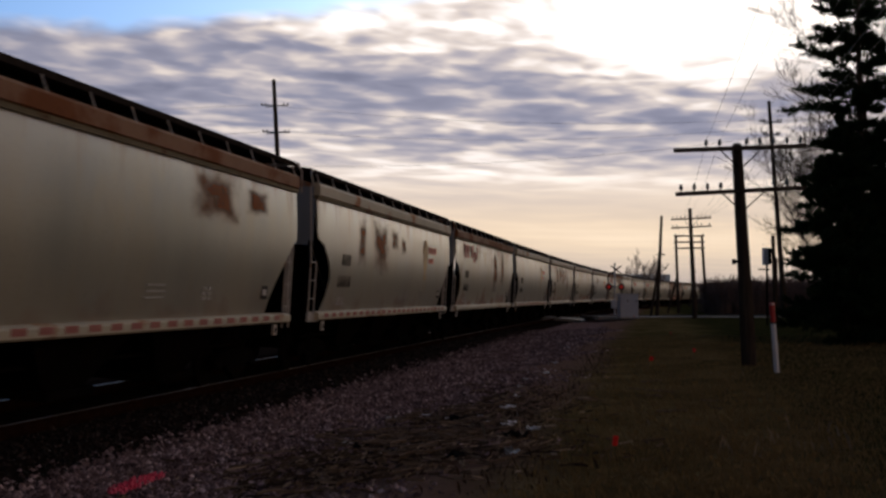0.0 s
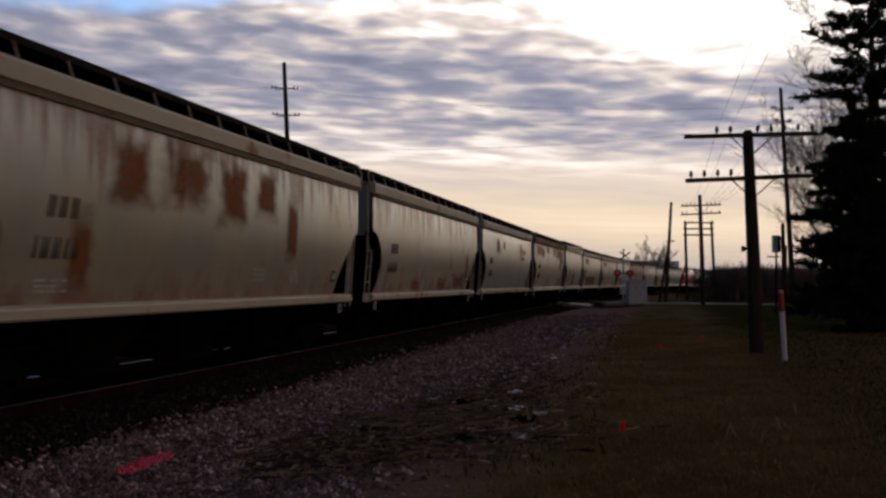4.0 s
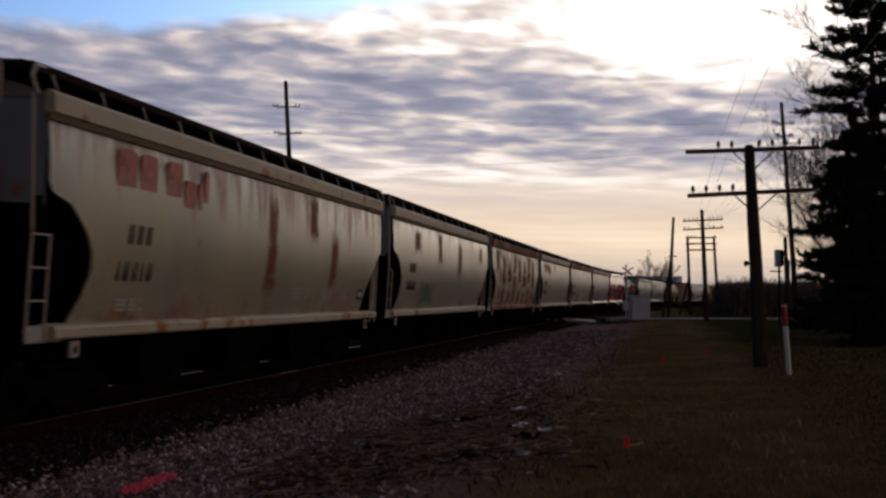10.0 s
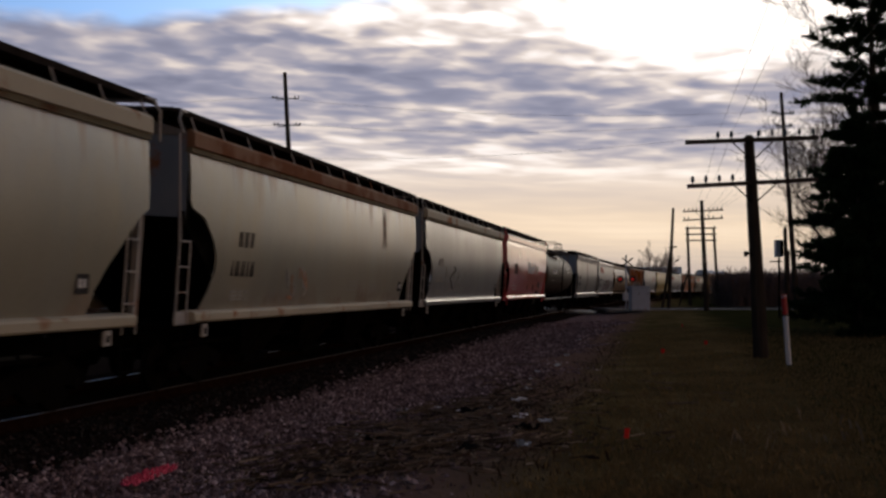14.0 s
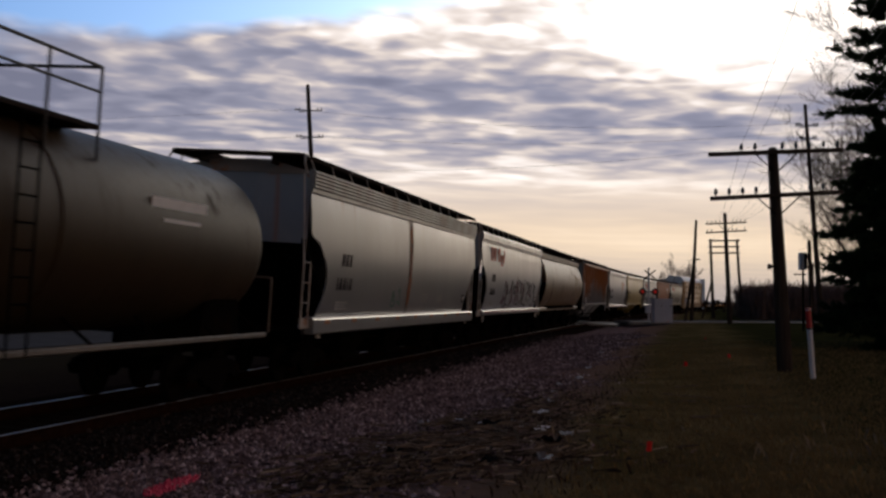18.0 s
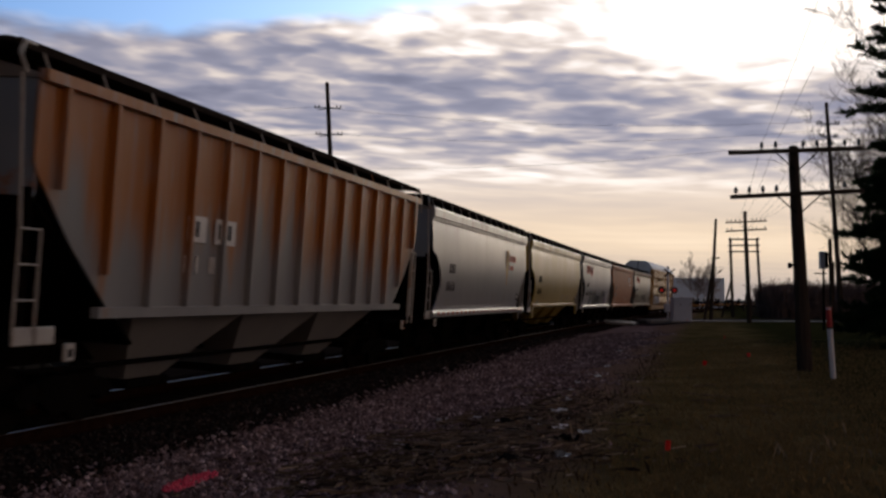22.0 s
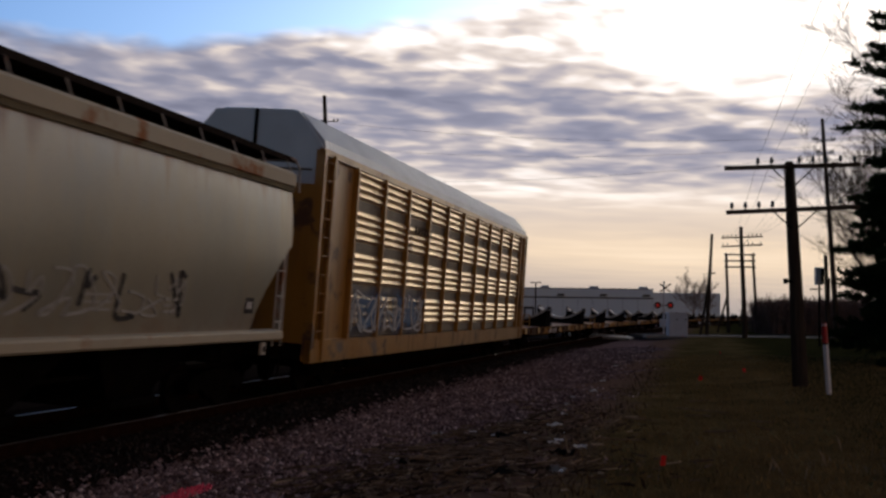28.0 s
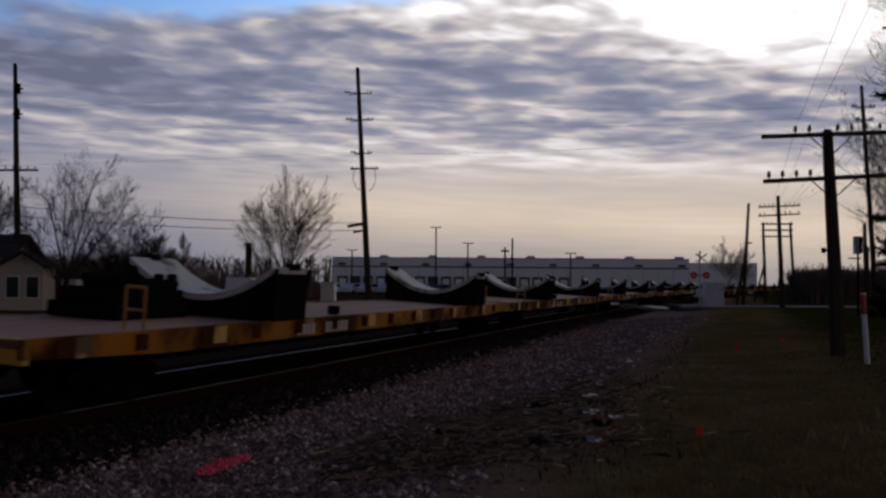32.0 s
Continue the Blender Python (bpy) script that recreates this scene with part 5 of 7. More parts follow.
    bars("lettering", car, -half + 7.6, 3.88, [0.05, 0.07, -0.05, 0.05, 0.09, -0.05, 0.05, 0.05, -0.05, 0.05, 0.07, -0.05, 0.05, 0.05, -0.05, 0.09, 0.05], 0.2, ysk, M["black_mark"], 0.05, "dark painted name as plain bars")
    return car


def flat_car(length=28.3):
    car = new("flat_car")
    half = length / 2 - 0.45
    part("deck", box(BM(), -half, half, -1.32, 1.32, 0.98, 1.08), M["deck"], car)
    rng = random.Random(3)
    for sy in (-1, 1):
        bm = BM()
        prism(bm, [(-half, 1.1), (half, 1.1), (half, 0.86), (half - 3.4, 0.76), (-half + 3.4, 0.76), (-half, 0.86)], *sorted((sy * 1.32, sy * 1.40)))
        part("side_sill", bm, M["sill_yellow"], car, "yellow side sill worn through to brown")
        for k in range(14):
            x = -half + 0.6 + k * (2 * half - 1.2) / 14
            part("stake_pocket", box(BM(), x, x + 0.28, *sorted((sy * 1.39, sy * 1.43)), 0.84, 1.06), M["sill_brown"], car)
            if k % 2 == 0:
                part("yellow_stripe", box(BM(), x + 0.45, x + 0.45 + rng.uniform(0.3, 0.55), *sorted((sy * 1.398, sy * 1.406)), 0.82, 1.085), M["deck_yellow"], car)
        bars("lettering", car, -half + 8.2, 0.8, [0.16, 0.16, 0.16, 0.16, -0.5, 0.16, 0.16, 0.12, 0.16, 0.16, 0.16], 0.2, lambda z: -1.404, M["white_mark"], 0.06)
    bm = BM()
    prism(bm, [(-half + 3.2, 0.98), (half - 3.2, 0.98), (half - 5.2, 0.45), (-half + 5.2, 0.45)], -0.25, 0.25)
    part("centre_sill", bm, M["dark_steel"], car)
    for d in (-1, 1):
        part("end_sill", box(BM(), *sorted((d * half, d * (half - 0.12))), -1.4, 1.4, 0.8, 1.1), M["deck_yellow"], car)
        coupler(car, d * (half - 0.3), d)
        truck(car, d * (half - 2.6), 1.0)
        bm = BM()
        rod(bm, (d * (half - 2.9), -1.25, 1.08), (d * (half - 2.9), -1.25, 1.68), 0.025, 6)
        rod(bm, (d * (half - 2.9), -0.95, 1.08), (d * (half - 2.9), -0.95, 1.68), 0.025, 6)
        rod(bm, (d * (half - 2.9), -1.25, 1.68), (d * (half - 2.9), -0.95, 1.68), 0.025, 6)
        rod(bm, (d * (half - 2.9), -1.25, 1.36), (d * (half - 2.9), -0.95, 1.36), 0.02, 6)
        part("brake_stand", bm, M["rack_yellow"], car)
    for x in (-half + 11.0, half - 4.2, half - 6.0):
        part("deck_stop", box(BM(), x, x + 0.22, -1.1, -0.9, 1.08, 1.26, 0.02), M["dark_steel"], car)
    return car


def cradle(w=2.9, depth=1.5, h=0.92, dip=0.56):
    """A saddle for a tower section: two black end plates hollowed in an arc, pale pad between them."""
    c = new("tower_cradle")
    n = 14
    arc = [(-w / 2 + 0.06 + (w - 0.12) * i / n, h - dip * (1 - (2 * i / n - 1) ** 2)) for i in range(n + 1)]
    for x in (-depth / 2, depth / 2):
        bm = BM()
        pts = [(-w / 2 + 0.14, 0.0), (w / 2 - 0.14, 0.0), (w / 2 - 0.02, h * 0.75), (w / 2, h)] + arc[::-1] + [(-w / 2, h), (-w / 2 + 0.02, h * 0.75)]
        a = [bm.verts.new((x - 0.03, py, pz)) for py, pz in pts]
        b = [bm.verts.new((x + 0.03, py, pz)) for py, pz in pts]
        bm.faces.new(a)
        bm.faces.new(b[::-1])
        for i in range(len(pts)):
            bm.faces.new((a[i], b[i], b[(i + 1) % len(pts)], a[(i + 1) % len(pts)]))
        part("end_plate", bm, M["cradle"], c)
    bm = BM()
    ring = [(py, pz + 0.03) for py, pz in arc] + [(py, pz - 0.08) for py, pz in arc[::-1]]
    loft(bm, [[(x, py, pz) for py, pz in ring] for x in (-depth / 2 - 0.09, depth / 2 + 0.09)])
    part("pad", bm, M["pad"], c, "pale worn pad in the hollow of the cradle")
    for sy in (-1, 1):
        part("side_plate", box(BM(), -depth / 2, depth / 2, *sorted((sy * (w / 2 - 0.1), sy * (w / 2 - 0.04))), 0.0, h * 0.9), M["cradle"], c)
        bm = BM()
        box(bm, -0.14, 0.14, *sorted((sy * (w / 2 - 0.14), sy * (w / 2 + 0.06))), h - 0.02, h + 0.1, 0.02)
        part("lug", bm, M["cradle"], c)
    part("base_frame", box(BM(), -depth / 2 - 0.15, depth / 2 + 0.15, -w / 2 + 0.2, w / 2 - 0.2, 0.0, 0.09), M["cradle"], c)
    return c


def fitting():
    """A heap of black steel frames and clamps lashed before a cradle."""
    c = new("steel_fitting")
    for k, (x0, x1, z0, z1) in enumerate([(-1.3, 1.0, 0.0, 0.24), (-1.1, 0.9, 0.24, 0.46), (-0.5, 0.8, 0.46, 0.62)]):
        part("frame", box(BM(), x0, x1, -0.62 + 0.05 * k, 0.62 - 0.04 * k, z0, z1, 0.03), M["cradle"], c)
    for x in (-1.0, -0.45, 0.25, 0.7):
        part("upright", box(BM(), x - 0.06, x + 0.06, -0.5, -0.36, 0.4, 0.72, 0.02), M["cradle"], c)
    bm = BM()
    rod(bm, (-0.9, 0.2, 0.6), (0.7, 0.3, 0.74), 0.09, 10)
    part("pipe", bm, M["cradle"], c)
    return c

# ---------------------------------------------------------------- the consist
COUPLINGS = [7.62, 25.72, 43.80, 61.92, 80.03, 98.14, 116.24, 134.33, 152.44, 166.38, 184.47, 202.52, 220.58, 238.66, 256.76, 274.91, 293.07,
             310.75, 329.42, 348.75, 366.47, 386.53, 405.53, 423.54, 442.61, 460.48, 478.49, 496.87, 524.69]
FLATS, FLAT_LEN = 14, 28.3
TRAIN = []          # (thing, place along the train, distance between its trucks)
HOP = "covered hopper cars of the train"
bases = {}


def hopper(index, label, mark=None, **spec):
    """Takes a hopper of that specification out of store, marks it, and enters it into the train."""
    a, b = COUPLINGS[index + 1], COUPLINGS[index + 2]
    key = tuple(sorted(spec.items())) + (round(b - a, 0),)
    if key not in bases:
        car, half, ysk = hopper_car(length=b - a, **spec)
        bases[key] = (copy_thing(car, Matrix.Identity(4)), half, ysk)   # an unmarked twin to copy from
    else:
        twin, half, ysk = bases[key]
        car = copy_thing(twin, Matrix.Identity(4))
    tagged(car, label, "hopper car", HOP)
    if mark:
        mark(car, half, ysk, random.Random(100 + index))
    TRAIN.append((car, (a + b) / 2, b - a - 5.0))


def m_red(spots=(), graf=None, caps=True, fills=None):
    def fn(car, half, ysk, rng):
        if caps:
            capacity_marks(car, half, ysk)
        emblem(car, -half + 1.75, 3.05, ysk, rng)
        stains(car, spots, ysk, rng)
        if graf:
            graffiti(car, graf[0], graf[1], graf[2], graf[3], ysk, [M[m] for m in graf[4]], rng, graf[5])
        for mat, spot in (fills or ()):
            stains(car, [spot], ysk, rng, mat, "cloud of sprayed colour")
    return fn


def m_wheat(spots=()):
    def fn(car, half, ysk, rng):
        capacity_marks(car, half, ysk)
        wheat(car, half - 4.4, 3.1, ysk, rng)
        stains(car, spots, ysk, rng)
    return fn


def m_plain(spots=(), graf=None, mark="black_mark", tall=True):
    def fn(car, half, ysk, rng):
        capacity_marks(car, half, ysk, mark, tall)
        stains(car, spots, ysk, rng)
        if graf:
            graffiti(car, graf[0], graf[1], graf[2], graf[3], ysk, [M[m] for m in graf[4]], rng, graf[5])
    return fn


hopper(-1, "cream covered hopper car with a heavily rusted roof edge", m_plain([(3.0, 4.6, 3.2, 3.9), (5.4, 6.4, 3.4, 3.8)], tall=False), paint="cream", fascia="fascia_rust", dashes=True)
hopper(0, "cream covered hopper car with dark rust patches and oval emblem",
       m_wheat([(-4.6, -4.0, 2.7, 3.7), (-2.9, -1.6, 2.6, 3.7), (-0.9, -0.2, 3.2, 3.7), (0.4, 0.9, 3.1, 3.5)]), paint="cream", fascia="fascia", dashes=True)
hopper(1, "cream covered hopper car streaked with rust, faded red mark", m_red(spots=[(1.5, 2.6, 2.2, 3.8), (4.0, 4.8, 2.4, 3.9)]), paint="cream_rusty", fascia="fascia_rust")
hopper(2, "pale cream covered hopper car with a gold oval emblem", m_wheat(), paint="cream", fascia="fascia", dashes=True)
hopper(3, "cream covered hopper car with blotches of dark rust",
       m_plain([(-4.5, -3.4, 2.9, 3.8), (-2.8, -1.2, 3.0, 3.9), (-0.6, 0.6, 2.8, 3.8), (1.2, 2.2, 3.0, 3.8), (3.0, 3.6, 2.2, 3.4), (-5.5, -5.0, 1.6, 2.6)]), paint="cream_rusty", fascia="fascia")
hopper(4, "rust-streaked cream covered hopper car with a rusted lower edge",
       m_plain([(3.6, 5.8, 1.5, 2.0), (1.0, 2.4, 1.5, 1.9), (6.0, 6.6, 1.9, 2.9), (-3.0, -2.0, 1.5, 1.8)]), paint="cream_rusty", fascia="fascia")
hopper(5, "pale grey-cream covered hopper car with a faded oval emblem", m_wheat([(-4.4, -3.4, 3.1, 3.7), (-2.4, -1.8, 3.3, 3.7)]), paint="cream_cool", fascia="fascia", dashes=True)
hopper(6, "cream covered hopper car with rust-eaten ends and a red mark",
       m_red(spots=[(6.3, 8.0, 2.4, 4.0), (6.6, 7.8, 3.0, 3.9), (5.6, 7.6, 2.7, 3.9), (3.8, 5.4, 3.4, 4.0), (-8.2, -7.3, 3.2, 4.0), (1.6, 2.8, 3.5, 4.0), (-2, -0.6, 3.6, 4.0), (5.0, 5.8, 1.5, 2.0)]), paint="cream_rusty", fascia="fascia_rust")
hopper(7, "short olive-cream covered hopper car with graffiti",
       m_plain(graf=(-3.6, 0.6, 1.55, 2.75, ("black_mark", "grey_mark"), 20), tall=False), paint="cream", corrugated=True, bays=2)
hopper(8, "cream covered hopper car with a red mark and orange graffiti",
       m_red(graf=(-4.8, 2.6, 1.55, 2.3, ("rust_stain", "green_mark", "black_mark"), 110), fills=(("orange_bleed", (-3.6, -0.2, 1.45, 2.25)), ("orange_bleed", (-5.8, -4.4, 1.4, 2.0)), ("green_bleed", (-4.4, -3.5, 1.5, 1.9)), ("orange_bleed", (0.4, 1.8, 1.5, 2.1)))), paint="cream", fascia="fascia")
hopper(9, "cream covered hopper car with a red mark and rust streaks", m_red(spots=[(-0.4, 0.1, 1.9, 3.8), (3.8, 4.3, 2.0, 3.2), (2.2, 2.7, 3.0, 3.9)]), paint="cream_rusty", fascia="fascia")

def green_patched(car, half, ysk, rng):
    m_plain([(1.6, 2.3, 2.6, 3.9), (6.2, 6.9, 3.2, 3.8), (-5.6, -4.8, 3.2, 3.8), (-2.0, -1.4, 3.0, 3.9)])(car, half, ysk, rng)
    stains(car, [(-4.3, -2.6, 1.55, 2.25)], ysk, rng, "green_bleed", "faded green sprayed patch")


hopper(10, "grey-cream covered hopper car with a green sprayed patch",
       green_patched, paint="cream", fascia="fascia")
hopper(11, "cream covered hopper car covered in broad rust blotches",
       m_plain([(-7.2 + 1.78 * k, -6.05 + 1.78 * k, z, z + dz) for k in range(8) for z, dz in ((1.5, 0.75 - 0.1 * (k % 3)), (2.55 - 0.22 * (k % 2), 0.5), (2.95 - 0.2 * (k % 3), 1.05))], tall=False), paint="cream_rotten", fascia="fascia_rust")
hopper(12, "yellowed cream covered hopper car with a red mark", m_red(spots=[(-1.6, -0.9, 3.5, 3.9)]), paint="cream", fascia="fascia")
hopper(13, "dull cream covered hopper car with a stencilled weight table", m_plain([(4.2, 4.6, 3.0, 3.9)], graf=(-3.4, -2.0, 1.6, 2.2, ("grey_mark", "orange_mark"), 14)), paint="cream", fascia="fascia_rust")
hopper(14, "pale grey covered hopper car with a few black tags", m_plain(graf=(-5.0, -1.0, 1.7, 2.6, ("grey_mark", "black_mark"), 16), mark="grey_mark"), paint="grey_paint", fascia="fascia")


def potash(car, half, ysk, rng):
    bars("lettering", car, -half + 2.6, 2.55, [0.2, 0.18, 0.2, 0.14], 0.5, ysk, M["black_mark"], 0.12)
    bm = BM()
    for k, (w, h) in enumerate([(0.40, 0.62), (0.36, 0.44), (0.22, 0.58), (0.34, 0.44), (0.32, 0.44), (0.34, 0.62)]):
        slab(bm, -0.35 + k * 0.47, 2.62, w, h, ysk, 0.1)
    tagged(part("name_band", bm, M["white_mark"], car, "pale grey name of broad strokes"), kind="stuff")
    bars("name_band", car, 2.6, 2.62, [0.07, -0.16, 0.07, 0.07, 0.06, -0.1, 0.07, 0.07], 0.46, ysk, M["grey_mark"], 0.1)
    for k in range(2):
        bars("lettering", car, -half + 2.4, 1.9 - 0.16 * k, [0.5, 0.4, 0.4], 0.05, ysk, M["grey_mark"])
    stains(car, [(3.6, 5.2, 1.45, 1.7), (2.0, 2.6, 1.6, 2.0), (4.0, 5.2, 1.85, 2.15)], ysk, rng, "soot_bleed", "dark grime where the paint has gone")


hopper(15, "bright red covered hopper car with a pale painted name", potash, paint="red_paint", fascia="red_paint", end_paint="red_paint", lad="red_paint", top=0.05)
tank = tank_car()
tagged(tank, "black tank car with a railed walkway and white stencils", "tank car")
TRAIN.append((tank, (COUPLINGS[17] + COUPLINGS[18]) / 2, 13.6))
hopper(17, "large grey covered hopper car with one long rust streak",
       m_plain([(-0.66, -0.3, 1.15, 2.6), (-0.62, -0.32, 1.9, 3.4), (-0.68, -0.3, 2.8, 4.3)], graf=(-2.2, -1.2, 1.7, 2.2, ("green_mark", "black_mark"), 12)), paint="grey_paint", corrugated=True, deep_sill=True, lad="ladder")
hopper(18, "white covered hopper car with a red mark and outlined graffiti",
       m_red(graf=(-3.4, 6.0, 1.6, 2.7, ("black_mark", "purple_mark", "grey_mark"), 60)), paint="white_paint", fascia="white_paint", dashes=True)
hopper(19, "dark brown cylindrical covered hopper car", m_plain([(-7.2, -6.2, 1.5, 2.4)], graf=(4.4, 7.4, 2.0, 3.4, ("gold_mark",), 14), tall=False),
       paint="oxide_paint", fascia="oxide_paint", end_paint="brown_paint", round_side=True, lad="ladder_dark")


def ribbed(car, half, ysk, rng):
    for dx, w in ((4.0, 0.62), (4.95, 0.78)):
        plate = part("placard", box(BM(), -half + dx, -half + dx + w, -1.56, -1.545, 2.62, 3.02, 0.004), M["white_mark"], car, "white painted panel")
        bars("lettering", plate, -half + dx + 0.1, 2.70, [0.06, 0.12] if w < 0.7 else [0.07, 0.07, -0.02, 0.12], 0.24, lambda z: -1.558, M["black_mark"], 0.07)
    bars("lettering", car, -half + 4.0, 2.15, [0.05, 0.05, -0.06, 0.05, -0.3, 0.05, 0.05, -0.06, 0.05, 0.05], 0.26, lambda z: -1.535, M["white_mark"], 0.07)


hopper(20, "grey ribbed hopper car with orange rust over its upper side", ribbed, paint="ribbed_paint", ribs=True, lad="ladder")
hopper(21, "clean pale grey covered hopper car with a gold oval emblem", m_wheat(), paint="white_paint", fascia="white_paint", dashes=True)
hopper(22, "yellow covered hopper car with exposed sloping hoppers", m_plain(mark="black_mark"), paint="yellow_paint", fascia="yellow_paint", end_paint="yellow_paint", open_sill=True, lad="ladder", bays=3)
hopper(23, "white covered hopper car with a red mark and large grey graffiti",
       m_red(graf=(-4.6, 5.2, 1.5, 2.4, ("black_mark", "grey_mark", "blue_mark"), 96), fills=(("grey_bleed", (-4.4, -1.2, 1.5, 2.2)), ("soot_bleed", (-1.4, 1.2, 1.5, 2.1)), ("grey_bleed", (0.8, 3.4, 1.5, 2.15)), ("purple_bleed", (3.6, 5.2, 1.5, 2.1)))), paint="white_paint", fascia="white_paint")


def brown(car, half, ysk, rng):
    capacity_marks(car, half, ysk, "grey_mark")
    bars("emblem", car, half - 4.0, 3.0, [0.4, 0.08], 0.7, ysk, M["white_mark"], 0.12, "faded white mark")
    for k in range(3):
        bars("emblem", car, half - 3.3, 3.5 - 0.26 * k, [0.8], 0.12, ysk, M["white_mark"])


hopper(24, "red-brown covered hopper car with a faded white mark", brown, paint="brown_paint", fascia="brown_paint", end_paint="brown_paint", lad="ladder_dark")
hopper(25, "cream covered hopper car with a red mark, rusty roof edge", m_red(graf=(-1.0, 4.0, 1.7, 2.3, ("grey_mark", "black_mark"), 10)), paint="cream", fascia="fascia")
rack = autorack()
tagged(rack, "yellow autorack car with ribbed galvanised side panels", "autorack")
TRAIN.append((rack, (COUPLINGS[27] + COUPLINGS[28]) / 2, 20.0))

fl = flat_car(FLAT_LEN)
cr = cradle()
ft = fitting()
RIDERS = []
for k in range(FLATS):
    c = fl if k == 0 else copy_thing(fl, Matrix.Identity(4))
    tagged(c, "long worn yellow flat car with a bare deck", "flat car", "flat cars of the train")
    at = COUPLINGS[28] + FLAT_LEN * (k + 0.5)
    TRAIN.append((c, at, 20.0))
    for q, off in enumerate((8.2, 23.3)):
        d = cr if (k, q) == (0, 0) else copy_thing(cr, Matrix.Identity(4))
        tagged(d, "black steel cradle with a pale hollowed top, on a flat car", "cradle", "cradles on the flat cars")
        RIDERS.append((d, at - FLAT_LEN / 2 + off, 0.0))
    if k % 2 or k == 0:
        d = ft if k == 0 else copy_thing(ft, Matrix.Identity(4))
        tagged(d, "low stack of black steel frames on a flat car", "steel frame", "steel frames on the flat cars")
        RIDERS.append((d, at - FLAT_LEN / 2 + 5.9, 0.55))

# the unmarked twins join the far end of the hopper train, before the first car in view
at = COUPLINGS[0]
for key, store in bases.items():
    twin = store[0]
    ln = store[1] * 2 + 1.5
    tagged(twin, "weathered covered hopper car at the head of the train", "hopper car", HOP)
    TRAIN.append((twin, at - ln / 2, ln - 5.0))
    at -= ln


def gone(t):
    """How far the train has come by t seconds."""
    return 17.06126 * t + 0.0021466 * t * t - 0.00023536 * t ** 3


def car_pose(s, base, lift=0.0, left=0.0):
    a, b = track(s - base / 2), track(s + base / 2)
    d = b - a
    yaw = math.degrees(math.atan2(d.y, d.x))
    m = (a + b) / 2
    up = pose(0, 0, 0, CANT, 0, yaw).to_3x3() @ Vector((0, left, lift))
    return pose(m.x + up.x, m.y + up.y, m.z + up.z, CANT, 0, yaw)


def motions():
    times = [0, 1, 2, 3, 4, 5, 6, 7, 8, 9, 10, 11, 12, 13, 14, 15, 16, 17, 18, 19, 20, 21, 22, 23, 24, 25, 26, 27, 28, 29, 30, 31, 32]
    for car, at, base in TRAIN:
        walk(car, [(t, car_pose(at - gone(t), base)) for t in times])
    for rider, at, left in RIDERS:
        walk(rider, [(t, car_pose(at - gone(t), 20.0, 1.085, left)) for t in times])

# ---------------------------------------------------------------- poles, wires, crossing gear
POLES = "telegraph poles along the railway"


def arm(parent, a, b, w, h, pins, y, insul=True, skip=()):
    """A crossarm between two (x, z) ends at depth y, with pins and insulators."""
    a, b = Vector((a[0], y, a[1])), Vector((b[0], y, b[1]))
    bm = BM()
    d = (b - a).normalized()
    up = Vector((-d.z, 0, d.x)) * h / 2
    fw = Vector((0, w / 2, 0))
    loft(bm, [[p - up - fw, p - up + fw, p + up + fw, p + up - fw] for p in (a, b)])
    bar = part("crossarm", bm, M["pole"], parent)
    for k in range(pins):
        if k in skip or not insul:
            continue
        p = a.lerp(b, (k + 0.4) / (pins - 0.2)) + up
        bm = BM()
        rod(bm, p, p + Vector((0, 0, 0.06)), 0.016, 6)
        rod(bm, p + Vector((0, 0, 0.05)), p + Vector((0, 0, 0.14)), 0.05, 8, 0.042)
        rod(bm, p + Vector((0, 0, 0.14)), p + Vector((0, 0, 0.19)), 0.042, 8, 0.02)
        part("insulator", bm, M["glass_insulator"], bar)


def round_pole(parent, base, top, r0, r1, n=12, material="pole"):
    bm = BM()
    base, top = Vector(base), Vector(top)
    rings = []
    for k in range(7):
        f = k / 6
        p = base.lerp(top, f)
        r = r0 + (r1 - r0) * f
        rings.append([p + Vector((r * (1 + 0.05 * math.sin(3 * a + k)) * math.cos(a), r * math.sin(a), 0)) for a in np.linspace(0, 2 * math.pi, n + 1)[:-1]])
    tip = top + Vector((0, 0, r1 * 0.5))
    rings.append([tip + Vector((r1 * 0.55 * math.cos(a), r1 * 0.55 * math.sin(a), 0)) for a in np.linspace(0, 2 * math.pi, n + 1)[:-1]])
    loft(bm, rings)
    return part("pole", bm, M[material], parent, smooth=False)


def braces(parent, x, z, half, drop, y):
    bm = BM()
    for s in (-1, 1):
        rod(bm, (x + s * half, y, z), (x + s * 0.06, y, z - drop), 0.016, 6)
    part("brace", bm, M["dark_steel"], parent)


p1 = thing("telegraph_pole", Matrix.Identity(4), "weathered telegraph pole with two crossarms and glass insulators", "telegraph pole", POLES)
round_pole(p1, (7.70, 27.4, -0.1), (7.44, 27.4, 5.38), 0.19, 0.125)
arm(p1, (5.85, 5.24), (9.08, 5.36), 0.10, 0.10, 10, 27.22, skip=(0, 1, 4))
arm(p1, (5.89, 4.17), (9.06, 4.34), 0.10, 0.10, 10, 27.22, skip=(4, 5, 6, 9))
braces(p1, 7.46, 5.26, 0.50, 0.42, 27.18)
braces(p1, 7.50, 4.22, 0.52, 0.42, 27.18)
bm = BM()
rod(bm, (7.52, 27.3, 2.52), (7.30, 27.25, 2.55), 0.03, 6)
rod(bm, (7.30, 27.25, 2.47), (7.30, 27.25, 2.60), 0.05, 8)
part("step_bracket", bm, M["dark_steel"], p1)

